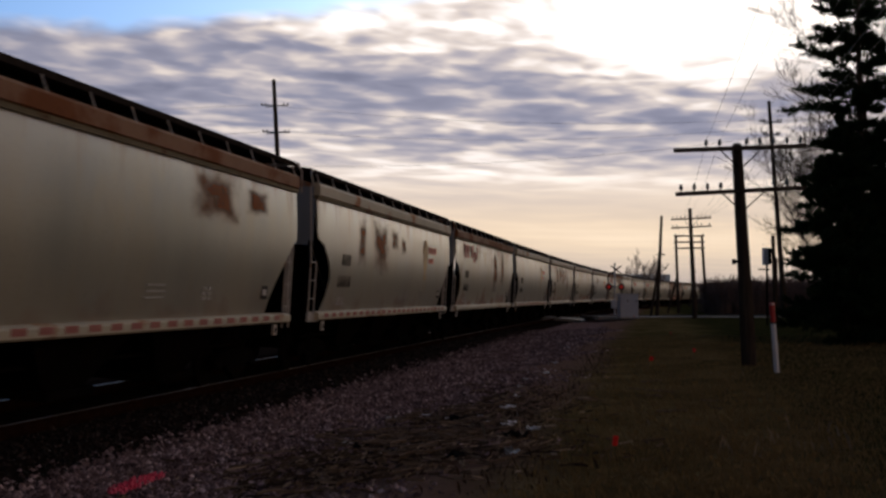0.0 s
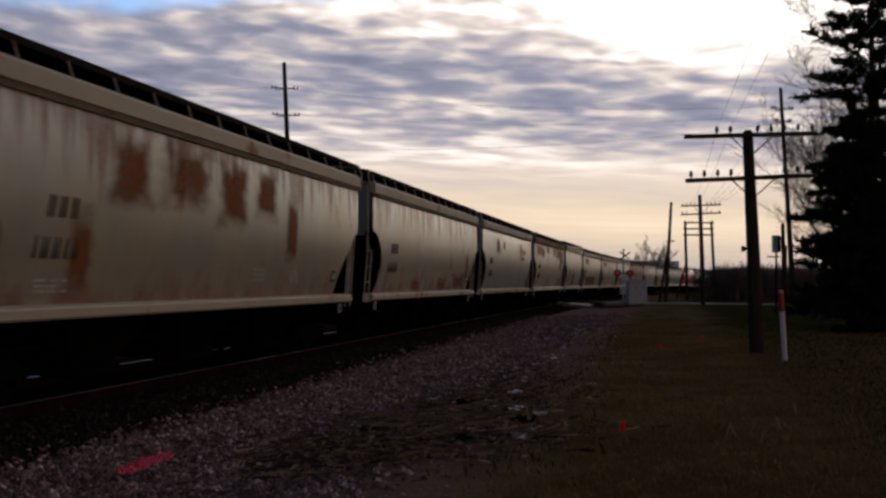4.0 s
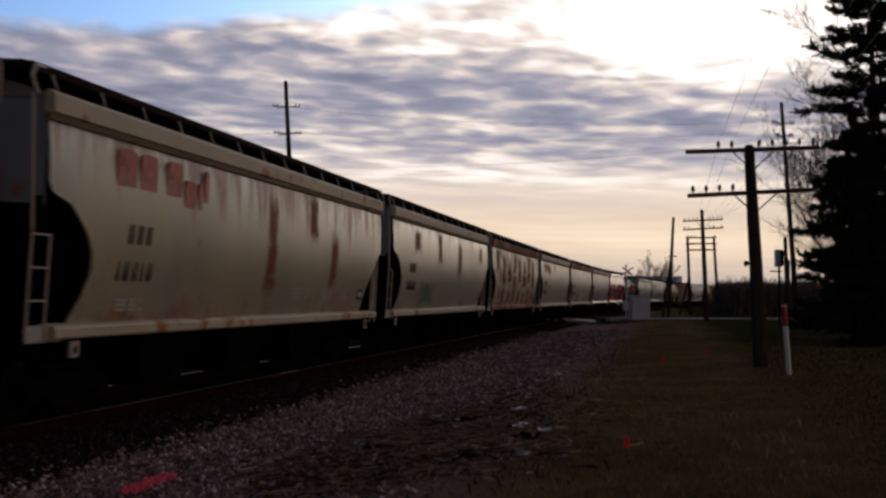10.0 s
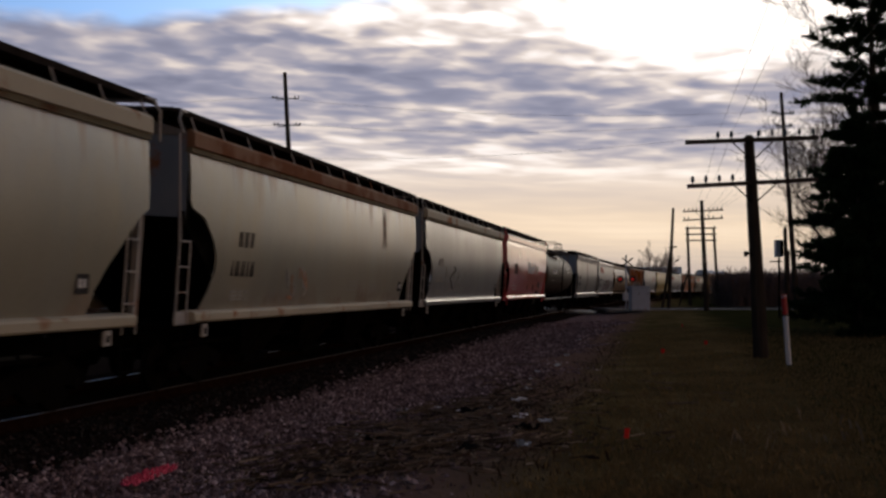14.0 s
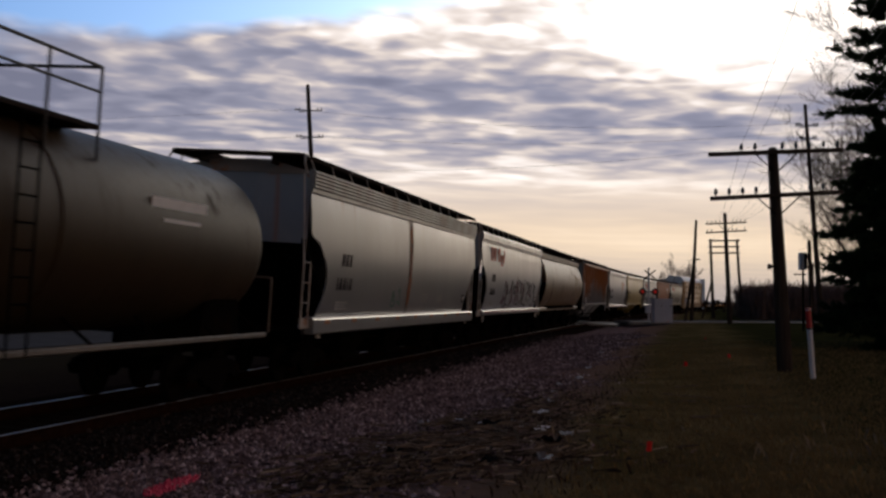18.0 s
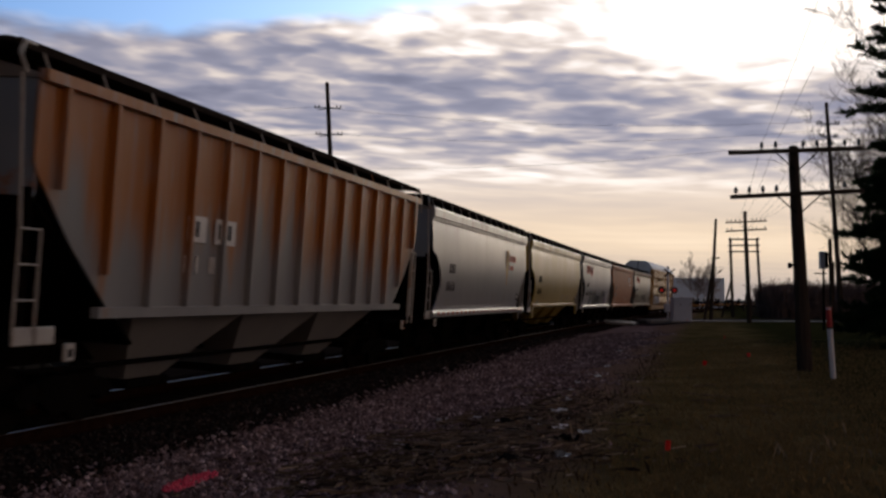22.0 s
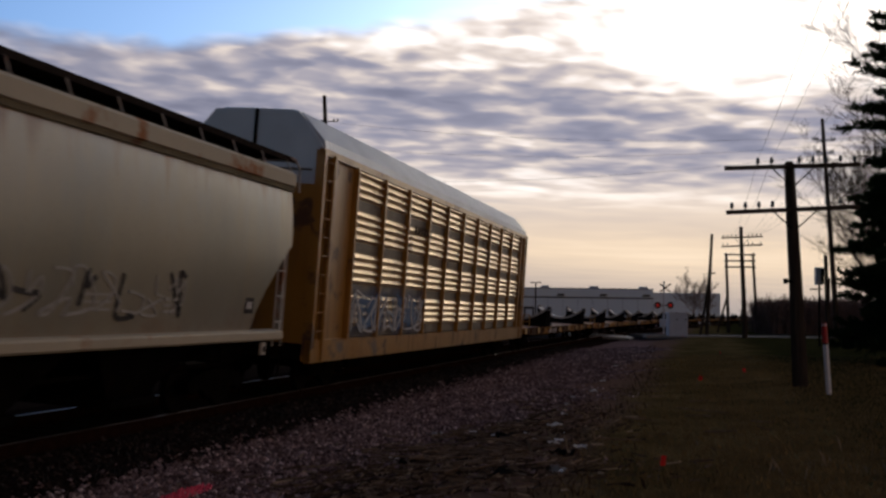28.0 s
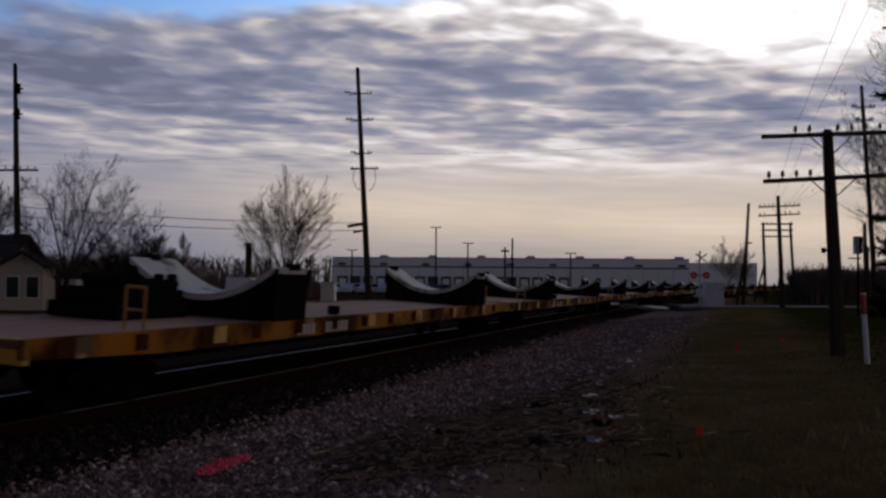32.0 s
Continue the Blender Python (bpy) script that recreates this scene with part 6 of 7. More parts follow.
p2 = thing("telegraph_pole", Matrix.Identity(4), "weathered telegraph pole with two crossarms beyond the crossing box", "telegraph pole", POLES)
round_pole(p2, (19.78, 85, -0.1), (19.46, 85, 8.3), 0.2, 0.13)
arm(p2, (17.99, 7.48), (21.04, 7.62), 0.11, 0.11, 10, 84.85, skip=(4, 5))
arm(p2, (17.99, 6.82), (21.04, 7.0), 0.11, 0.11, 10, 84.85, skip=(2, 3, 4, 5, 8))
braces(p2, 19.5, 7.52, 0.6, 0.6, 84.8)

p0 = thing("telegraph_pole", Matrix.Identity(4), "weathered telegraph pole behind the viewpoint", "telegraph pole", POLES)
round_pole(p0, (-2.1, -23, -0.1), (-2.3, -23, 6.2), 0.19, 0.125)
arm(p0, (-3.9, 6.0), (-0.7, 6.1), 0.10, 0.10, 10, -23.15)

guy = thing("guyed_pole", Matrix.Identity(4), "bare timber pole braced by a leaning strut", "utility pole")
round_pole(guy, (18.9, 95, -0.1), (19.34, 95, 8.45), 0.17, 0.11)
bm = BM()
rod(bm, (18.35, 94.9, 0.0), (19.17, 94.9, 5.1), 0.12, 8)
part("strut", bm, M["pole"], guy)
part("bracket", rod(BM(), (18.9, 94.9, 5.15), (19.6, 94.9, 5.2), 0.06, 6), M["pole"], guy)

hf = thing("twin_pole_frame", Matrix.Identity(4), "twin timber poles joined by three crossbars", "utility pole")
round_pole(hf, (24.0, 110, -0.1), (23.77, 110, 7.66), 0.17, 0.12)
round_pole(hf, (26.75, 110, -0.1), (26.33, 110, 7.66), 0.17, 0.12)
for z0 in (7.55, 6.96, 6.36):
    arm(hf, (23.55, z0), (26.55, z0 + 0.03), 0.12, 0.14, 8, 109.8, insul=z0 > 7, skip=(3, 4, 5, 6))
part("strut", rod(BM(), (22.9, 109.9, 0), (23.85, 109.9, 3.6), 0.1, 8), M["pole"], hf)
part("strut", rod(BM(), (25.0, 109.9, 0.6), (25.6, 109.9, 4.2), 0.08, 8), M["pole"], hf)

ROADPOLES = "tall power poles along the road"


def side_pins(parent, x, y, z, s, w=0.75):
    bm = BM()
    rod(bm, (x - w, y, z + 0.05), (x + w, y, z - 0.02), 0.05, 6)
    rod(bm, (x - w * 0.75, y, z - 0.16), (x, y, z - 0.05), 0.04, 6)
    for q in (-w, -w * 0.7, w * 0.7, w):
        rod(bm, (x + q, y, z - 0.02), (x + q, y, z + 0.24), 0.065, 6)
    part("insulator_bracket", bm, M["glass_insulator"], parent)


rp = thing("power_pole", Matrix.Identity(4), "tall dark power pole with bracketed insulators beside the road", "power pole", ROADPOLES)
round_pole(rp, (27.55, 88, -0.1), (26.46, 88, 17.05), 0.23, 0.13)
for z in (15.4, 14.4):
    side_pins(rp, 26.55 + (15.4 - z) * 0.06, 87.85, z, 1, 0.8 if z > 15 else 0.6)
fp = thing("power_pole", Matrix.Identity(4), "tall dark power pole carrying a transformer arm and cable ends", "power pole", ROADPOLES)
round_pole(fp, (-13.1, 100, -0.1), (-14.31, 100, 20.9), 0.30, 0.17)
for z in (18.6, 16.2, 13.2):
    side_pins(fp, -14.31 + (20.9 - z) * 0.057, 99.8, z, 1, 1.15 if z > 15 else 0.9)
arm(fp, (-14.85, 11.8), (-12.3, 11.85), 0.12, 0.14, 6, 99.75)
bm = BM()
for s in (-1, 1):
    pts = [(-13.55 + s * 0.9, 99.7, 11.8), (-13.55 + s * 1.05, 99.7, 10.8), (-13.5 + s * 0.7, 99.7, 10.0), (-13.4 + s * 0.2, 99.7, 9.8)]
    for a, b in zip(pts, pts[1:]):
        rod(bm, a, b, 0.03, 5)
part("cable_loop", bm, M["cable"], fp)
lp = thing("power_pole", Matrix.Identity(4), "tall dark power pole with a crossarm and canisters near a house", "power pole", ROADPOLES)
round_pole(lp, (-29.4, 65, -0.1), (-29.9, 65, 14.5), 0.22, 0.12)
arm(lp, (-30.9, 8.15), (-28.28, 8.15), 0.11, 0.12, 6, 64.8)
for z in (12.7, 11.2):
    can = part("canister", rod(BM(), (-29.6, 64.8, z), (-29.6, 64.8, z + 0.6), 0.16, 8), M["dark_steel"], lp)
    part("bracket", rod(BM(), (-29.9, 64.8, z + 0.3), (-29.3, 64.8, z + 0.3), 0.05, 6), M["dark_steel"], can)
thin = thing("utility_post", Matrix.Identity(4), "slim dark timber post behind the marker post", "post")
round_pole(thin, (18.3, 60, -0.1), (18.18, 60, 4.9), 0.13, 0.1)
sb = thing("instrument_mast", Matrix.Identity(4), "grey instrument box on a short steel mast", "signal box")
part("mast", rod(BM(), (19.32, 65, -0.1), (19.32, 65, 3.7), 0.06, 8), M["dark_steel"], sb)
part("cabinet", box(BM(), 19.1, 19.5, 64.8, 65.2, 3.5, 4.5, 0.03), M["cabinet"], sb)
part("cabinet_door", box(BM(), 19.34, 19.52, 64.74, 64.82, 3.55, 4.45, 0.02), M["dark_steel"], sb)
part("bracket", rod(BM(), (18.8, 65, 3.25), (19.5, 65, 3.25), 0.04, 6), M["dark_steel"], sb)


def wire_run(name, a, b, sag, r, label, n=10):
    a, b = Vector(a), Vector(b)
    cu = bpy.data.curves.new(name, "CURVE")
    cu.dimensions, cu.bevel_depth, cu.bevel_resolution = "3D", r, 1
    sp = cu.splines.new("POLY")
    sp.points.add(n)
    for i in range(n + 1):
        f = i / n
        p = a.lerp(b, f)
        sp.points[i].co = (p.x, p.y, p.z - sag * 4 * f * (1 - f), 1)
    cu.materials.append(M["cable"])
    tagged(new(name, cu), label, "wire", "overhead wires")


for k in (2, 3, 5, 6, 7, 8):
    f = (k + 0.4) / 9.8
    q0, q1, q2 = (-3.9 + 3.2 * f, -23.15, 6.2 + 0.1 * f), (5.85 + 3.23 * f, 27.22, 5.44 + 0.12 * f), (17.99 + 3.05 * f, 84.85, 7.7 + 0.14 * f)
    wire_run("line_wire", q0, q1, 0.45, 0.0035, "thin telegraph wire between pole insulators", 14)
    wire_run("line_wire", q1, q2, 0.5, 0.005, "thin telegraph wire between pole insulators", 14)
for dz, dx in ((18.7, -0.9), (16.3, 0.6), (13.3, -0.6)):
    wire_run("power_line", (-14.2 + dx, 99.8, dz), (26.6 + dx * 0.6, 87.9, 15.6 - (18.7 - dz) * 0.25), 0.9, 0.010, "power line along the crossing road", 16)
    wire_run("power_line", (-14.2 + dx, 99.8, dz), (-130, 108, dz + 0.5), 1.4, 0.010, "power line along the crossing road", 12)
    wire_run("power_line", (26.6 + dx * 0.6, 87.9, 15.6 - (18.7 - dz) * 0.25), (130, 84, 15), 1.2, 0.010, "power line along the crossing road", 12)
for z, zz in ((6.95, 7.6), (6.3, 7.0)):
    wire_run("phone_cable", (-13.6, 99.8, z), (-29.5, 64.9, zz - 1.6), 0.3, 0.03, "sagging phone cable over the street", 10)
    wire_run("phone_cable", (-29.5, 64.9, zz - 1.6), (-44, 30, zz - 1.0), 0.4, 0.03, "sagging phone cable over the street", 10)
bm = BM()
rod(bm, (-15.0, 99.5, 6.62), (-13.7, 99.7, 6.86), 0.14, 8)
rod(bm, (-14.5, 99.5, 6.1), (-13.7, 99.7, 6.26), 0.09, 8)
part("splice_case", bm, M["cable"], fp)

# marker post with a red band
mk = thing("marker_post", Matrix.Identity(4), "white plastic pipeline marker post with a red top", "marker post")
for name, z0, z1, mat in (("shaft", -0.1, 1.08, "post_white"), ("collar", 1.08, 1.12, "cable"), ("red_band", 1.12, 1.42, "post_red"), ("cap", 1.42, 1.56, "post_red")):
    bm = BM()
    rod(bm, (7.63 - 0.064 * z0, 25, z0), (7.63 - 0.064 * z1, 25, z1), 0.06 if name != "collar" else 0.063, 12)
    part(name, bm, M[mat], mk)
for z in (1.50, 1.53):
    bm = BM()
    rod(bm, (7.63 - 0.064 * z, 25, z), (7.63 - 0.064 * (z + 0.012), 25, z + 0.012), 0.062, 12)
    part("stripe", bm, M["post_white"], mk)

# crossing box
cb = thing("crossing_cabinet", Matrix.Identity(4), "pale aluminium equipment cabinet at the level crossing", "cabinet")
part("body", box(BM(), 14.62, 16.04, 88, 89.4, 0.0, 1.72, 0.02), M["cabinet"], cb)
part("lid", box(BM(), 14.56, 16.10, 87.9, 89.5, 1.72, 1.86, 0.03), M["cabinet"], cb)
for x in (14.68, 15.36):
    d = part("door", box(BM(), x, x + 0.62, 87.96, 87.998, 0.95, 1.64, 0.01), M["cabinet"], cb)
    part("handle", box(BM(), x + 0.5, x + 0.54, 87.93, 87.96, 1.2, 1.4), M["dark_steel"], d)
part("plinth", box(BM(), 14.5, 16.16, 87.9, 89.5, -0.1, 0.0), M["concrete"], cb)

# flashing light signal with crossbuck
sg = thing("crossing_signal", Matrix.Identity(4), "level crossing signal with lit red lamps and a crossbuck", "crossing signal")
SX, SY = 15.98, 99.0
part("mast", rod(BM(), (SX, SY, -0.1), (SX, SY, 4.6), 0.07, 10), M["cabinet"], sg)
part("arm", rod(BM(), (SX - 0.6, SY, 2.49), (SX + 0.6, SY, 2.49), 0.05, 8), M["cable"], sg)
for dx in (-0.55, 0.55):
    bm = BM()
    rod(bm, (SX + dx, SY - 0.1, 2.49), (SX + dx, SY - 0.06, 2.49), 0.30, 20)
    h = part("backing_disc", bm, M["cable"], sg)
    part("lens", rod(BM(), (SX + dx, SY - 0.15, 2.49), (SX + dx, SY - 0.1, 2.49), 0.13, 16), M["signal_red"], h, "lit red lens")
    bm = BM()
    loft(bm, [[(SX + dx + r * math.cos(a), yy, 2.49 + r * math.sin(a)) for a in np.linspace(0, math.pi, 9)] + [(SX + dx + (r - 0.02) * math.cos(a), yy, 2.49 + (r - 0.02) * math.sin(a)) for a in np.linspace(math.pi, 0, 9)] for yy, r in ((SY - 0.45, 0.23), (SY - 0.1, 0.23))])
    part("hood", bm, M["cable"], h)
# crossbuck blades take dark timber colour to look backlit against the sky
for s in (-1, 1):
    bm = BM()
    rod(bm, (SX + 0.1 - s * 0.48, SY - 0.12, 4.0 - 0.36), (SX + 0.1 + s * 0.48, SY - 0.12, 4.0 + 0.36), 0.055, 4)
    part("crossbuck_blade", bm, M["pole"], sg)
part("gate_mechanism", box(BM(), SX - 0.3, SX + 0.25, SY - 0.3, SY + 0.2, 0.6, 1.3, 0.03), M["cabinet"], sg)
part("bell", rod(BM(), (SX, SY - 0.05, 4.5), (SX, SY + 0.05, 4.5), 0.09, 12), M["cable"], sg)

# ---------------------------------------------------------------- buildings


def warehouse():
    w = thing("warehouse", Matrix.Identity(4), "long low white warehouse with dock doors and a dark band", "warehouse")
    x0, x1, y0, y1, h = -41.0, 38.0, 250.0, 330.0, 7.1
    part("wall", box(BM(), x0, x1, y0, y1, -0.6, 5.0), M["wall_white"], w)
    part("band", box(BM(), x0 - 0.05, x1 + 0.05, y0 - 0.06, y1, 5.0, 5.28), M["dark_opening"], w)
    part("upper_wall", box(BM(), x0, x1, y0, y1, 5.28, h), M["wall_white"], w)
    part("parapet", box(BM(), x0 - 0.1, x1 + 0.1, y0 - 0.1, y1, h, h + 0.18), M["wall_band"], w)
    part("east_wing", box(BM(), x1, x1 + 16, y0 + 6, y1, -0.6, h - 0.5), M["wall_white"], w)
    for k in range(18):
        x = x0 + 1.2 + k * 2.9
        bm = BM()
        box(bm, x, x + 2.3, y0 - 0.25, y0 - 0.01, 0.2, 3.0)
        d = part("dock_door", bm, M["dark_opening"], w)
        if k % 3 != 1:
            part("door_leaf", box(BM(), x + 0.4, x + 1.9, y0 - 0.3, y0 - 0.24, 0.2, 2.5), M["wall_white"], d)
    for k in range(24):
        x = x0 + 3 + k * 3.3
        part("panel_joint", box(BM(), x, x + 0.06, y0 - 0.03, y0 + 0.01, -0.6, 5.0), M["wall_band"], w)
    for k in range(9):
        x = x0 + 1.5 + k * 9.4
        part("wall_light", box(BM(), x, x + 1.5, y0 - 0.8, y0, 5.5, 5.95), M["dark_opening"], w)
    for k in range(7):
        x = x0 + 9 + k * 11.5
        part("roof_unit", box(BM(), x, x + 2.0, y0 + 14, y0 + 17, h, h + 1.0, 0.2), M["cabinet"], w)


warehouse()


def house():
    h = thing("house", Matrix.Identity(4), "grey house with a beige gabled front and white garage", "house")
    part("wall", box(BM(), -36, -28.7, 62, 66, -0.2, 3.0), M["siding_grey"], h)
    bm = BM()
    loft(bm, [[(x, 61.6, 2.9), (x, 64.0, 4.3), (x, 66.4, 2.9), (x, 64.0, 4.05)] for x in (-36.5, -28.3)])
    part("roof", bm, M["shingle"], h)
    bm = BM()
    loft(bm, [[(x, 62, 3.0), (x, 66, 3.0), (x, 64.0, 4.1)] for x in (-35.9, -28.75)])
    part("gable", bm, M["siding_grey"], h)
    bm = BM()
    prism(bm, [(-28.7, -0.2), (-26.2, -0.2), (-26.2, 2.4), (-27.4, 3.1), (-28.7, 2.4)], 60.9, 62.6)
    part("porch", bm, M["siding"], h, "beige gabled front")
    bm = BM()
    prism(bm, [(-28.95, 2.3), (-27.4, 3.15), (-25.95, 2.3), (-25.95, 2.42), (-27.4, 3.3), (-28.95, 2.42)], 60.6, 62.7)
    part("porch_roof", bm, M["shingle"], h)
    for x in (-28.3, -27.15):
        win = part("window", box(BM(), x, x + 0.8, 60.85, 60.92, 0.6, 1.9), M["siding_white"], h)
        part("pane", box(BM(), x + 0.07, x + 0.73, 60.82, 60.86, 0.68, 1.82), M["car_glass"], win)
    for x in (-35, -32.4, -30.2):
        win = part("window", box(BM(), x, x + 1.2, 61.93, 62.01, 0.9, 2.3), M["siding_white"], h)
        part("pane", box(BM(), x + 0.1, x + 0.56, 61.9, 61.94, 1.0, 2.2), M["car_glass"], win)
        part("pane", box(BM(), x + 0.64, x + 1.1, 61.9, 61.94, 1.0, 2.2), M["car_glass"], win)
    part("garage", box(BM(), -26.0, -25.1, 63, 64.3, -0.2, 1.7), M["siding_white"], h)
    bm = BM()
    loft(bm, [[(x, 62.8, 1.7), (x, 63.65, 2.3), (x, 64.5, 1.7), (x, 63.65, 2.15)] for x in (-26.15, -24.95)])
    part("garage_roof", bm, M["shingle"], h)
    part("garage_door", box(BM(), -25.85, -25.25, 62.95, 63.0, 0, 1.4), M["dark_opening"], h)


house()
hut = thing("utility_hut", Matrix.Identity(4), "small white utility hut beside the road", "hut")
part("body", box(BM(), -15.7, -14.6, 90, 91.2, -0.1, 1.55), M["siding_white"], hut)
part("roof", box(BM(), -15.8, -14.5, 89.9, 91.3, 1.55, 1.66, 0.02), M["cabinet"], hut)
st = thing("brick_chimney", Matrix.Identity(4), "dark brick chimney stack beyond the trees", "chimney")
part("stack", box(BM(), -31.6, -31.0, 130, 130.6, -0.2, 6.0), M["pole"], st)
part("cap", box(BM(), -31.7, -30.9, 129.9, 130.7, 6.0, 6.15), M["dark_steel"], st)

LAMPS = "lamp posts of the warehouse yard"
for x, y, h in ((-14.2, 200, 11.5), (-8.5, 200, 8.7), (9.7, 200, 7.0), (-30, 205, 7.5), (-36, 180, 6.8)):
    l = thing("lamp_post", Matrix.Identity(4), "slim yard lamp post with twin heads", "lamp post", LAMPS)
    part("pole", rod(BM(), (x, y, -0.1), (x, y, h), 0.12, 8), M["dark_steel"], l)
    bm = BM()
    box(bm, x - 0.95, x - 0.25, y - 0.2, y + 0.2, h - 0.06, h + 0.12)
    box(bm, x + 0.25, x + 0.95, y - 0.2, y + 0.2, h - 0.06, h + 0.12)
    rod(bm, (x - 0.7, y, h), (x + 0.7, y, h), 0.06, 6)
    part("lamp_head", bm, M["dark_steel"], l)
yp = thing("yard_signal_mast", Matrix.Identity(4), "twin signal masts beyond the railway", "mast")
for dx, h in ((-1.9, 8.0), (-0.6, 9.6)):
    part("mast", rod(BM(), (dx, 200, -0.1), (dx, 200, h), 0.16, 8), M["dark_steel"], yp)
part("head", box(BM(), -2.6, -1.2, 199.8, 200.2, 7.2, 7.5), M["dark_steel"], yp)


def motor_car(x, y, yaw, paint, label, h=1.45, ln=4.5, van=False):
    c = thing("car", pose(x, y, 0.02, 0, 0, yaw), label, "car", "parked cars")
    bm = BM()
    if van:
        prof = [(-ln / 2, 0.35), (ln / 2, 0.35), (ln / 2, 0.95), (ln / 2 - 0.9, 1.1), (ln / 2 - 1.5, h), (-ln / 2 + 0.05, h), (-ln / 2, 0.9)]
        glass = [(ln / 2 - 1.0, 1.12), (ln / 2 - 1.52, h - 0.1), (ln / 2 - 2.3, h - 0.1), (ln / 2 - 2.3, 1.12)]
    else:
        prof = [(-ln / 2, 0.35), (ln / 2, 0.35), (ln / 2, 0.7), (ln / 2 - 0.3, 0.85), (ln / 2 - 1.2, 0.95), (ln / 2 - 1.9, h), (-ln / 2 + 1.1, h), (-ln / 2 + 0.4, 0.98), (-ln / 2, 0.9)]
        glass = [(ln / 2 - 1.3, 0.97), (ln / 2 - 1.93, h - 0.07), (-ln / 2 + 1.15, h - 0.07), (-ln / 2 + 0.6, 0.99)]
    prism(bm, prof, -0.85, 0.85)
    part("body", bm, M[paint], c)
    for s in (-1, 1):
        part("window", prism(BM(), glass, *sorted((s * 0.85, s * 0.865))), M["car_glass"], c)
        for wx in (-ln / 2 + 0.8, ln / 2 - 0.85):
            part("wheel", rod(BM(), (wx, s * 0.7, 0.32), (wx, s * 0.87, 0.32), 0.32, 16), M["tyre"], c)
    part("windscreen", box(BM(), ln / 2 - 1.9, ln / 2 - 1.85, -0.7, 0.7, 0.98, h - 0.1), M["car_glass"], c)


for k, (x, y, paint) in enumerate([(-19.4, 150, "car_paint_white"), (-17.0, 150, "cabinet"), (-24.5, 150, "cabinet"), (-21.8, 150, "car_paint_white"), (-14.6, 148, "car_paint_dark"), (-12.2, 148, "car_paint_dark"),
                                   (-9.6, 146, "car_paint_dark"), (-7.0, 146, "cabinet")]):
    motor_car(x, y, 70 + 5 * (k % 3), paint, "parked car in the warehouse yard, " + ("pale" if paint != "car_paint_dark" else "dark") + " paint")
motor_car(-19.9, 80.5, -85, "car_paint_white", "white van standing in the street", 1.9, 5.0, True)
motor_car(-2.5, 158, 10, "car_paint_white", "white panel van in the warehouse yard", 2.1, 5.2, True)

# ---------------------------------------------------------------- trees


def sticks_mesh(name, segs, material, parent, thick=0.07, least=0.0):
    """Big limbs as six-sided bars, twigs as three-sided ones, in one mesh."""
    verts, faces = [], []
    for a, b, r0, r1 in segs:
        r0, r1 = max(r0, least), max(r1, least)
        n = 6 if r0 > thick else 3
        q = (b - a).to_track_quat("Z", "Y")
        base = len(verts)
        for c, r in ((a, r0), (b, r1)):
            for k in range(n):
                verts.append(c + q @ Vector((r * math.cos(2 * math.pi * k / n), r * math.sin(2 * math.pi * k / n), 0)))
        for k in range(n):
            faces.append((base + k, base + (k + 1) % n, base + n + (k + 1) % n, base + n + k))
    return raw(name, verts, faces, material, parent)


def bare_tree(x, y, h, seed, label, wide=0.5, limbs=10, least=0.008, r=None, lean=0.0, fork=0.24, curl=0.035, open_=0.6):
    """A short trunk, limbs that fan up and out to a rounded crown, and three orders of ever finer twigs."""
    rng = random.Random(seed)
    t = thing("bare_tree", Matrix.Identity(4), label, "tree", "bare winter trees")
    r = r or h * 0.013
    base = Vector((x, y, -0.15))
    top = base + Vector((lean * h * 0.3, 0, h * fork))
    sticks_mesh("trunk", [(base, base.lerp(top, 0.5), r * 1.3, r * 1.1), (base.lerp(top, 0.5), top, r * 1.1, r)], M["bark"], t)
    out = []

    def grow(p, d, ln, rad, order):
        n = (6, 4, 3, 2)[order]
        for i in range(n):
            d = (d + Vector((rng.gauss(0, curl), rng.gauss(0, curl), 0.02))).normalized()
            q = p + d * ln / n
            r1 = rad * (1 - 0.85 / n)
            out.append((p, q, max(rad, least), max(r1, least)))
            if order < 3 and (i or order):
                for k in range(2 if i < n - 1 else 3):
                    u = d.orthogonal().normalized()
                    v = d.cross(u)
                    a = rng.uniform(0, 2 * math.pi)
                    nd = (d + (u * math.cos(a) + v * math.sin(a)) * rng.uniform(0.6, 1.3) * open_ + Vector((0, 0, 0.06))).normalized()
                    grow(p.lerp(q, rng.random()), nd, ln * rng.uniform(0.32, 0.54) * (1.15 - 0.5 * i / n), r1 * 0.42, order + 1)
            p, rad = q, r1

    for k in range(limbs):
        a = 2.4 * k + rng.uniform(-0.4, 0.4)
        tilt = wide * 1.6 * math.sqrt((k + 0.4) / limbs)
        d = Vector((math.cos(a) * tilt + lean, math.sin(a) * tilt, 1.0)).normalized()
        grow(base.lerp(top, 1.0 - 0.5 * k / limbs * rng.random()), d, h * (1 - fork) * rng.uniform(0.78, 0.95) * (1.0 - 0.22 * tilt), r * rng.uniform(0.35, 0.55), 0)
    # crowns beyond 100 m take the twig colour paled for haze
    sticks_mesh("crown", out, M["hazed_twig" if y > 100 else "twig"], t, 0.05)
    return t


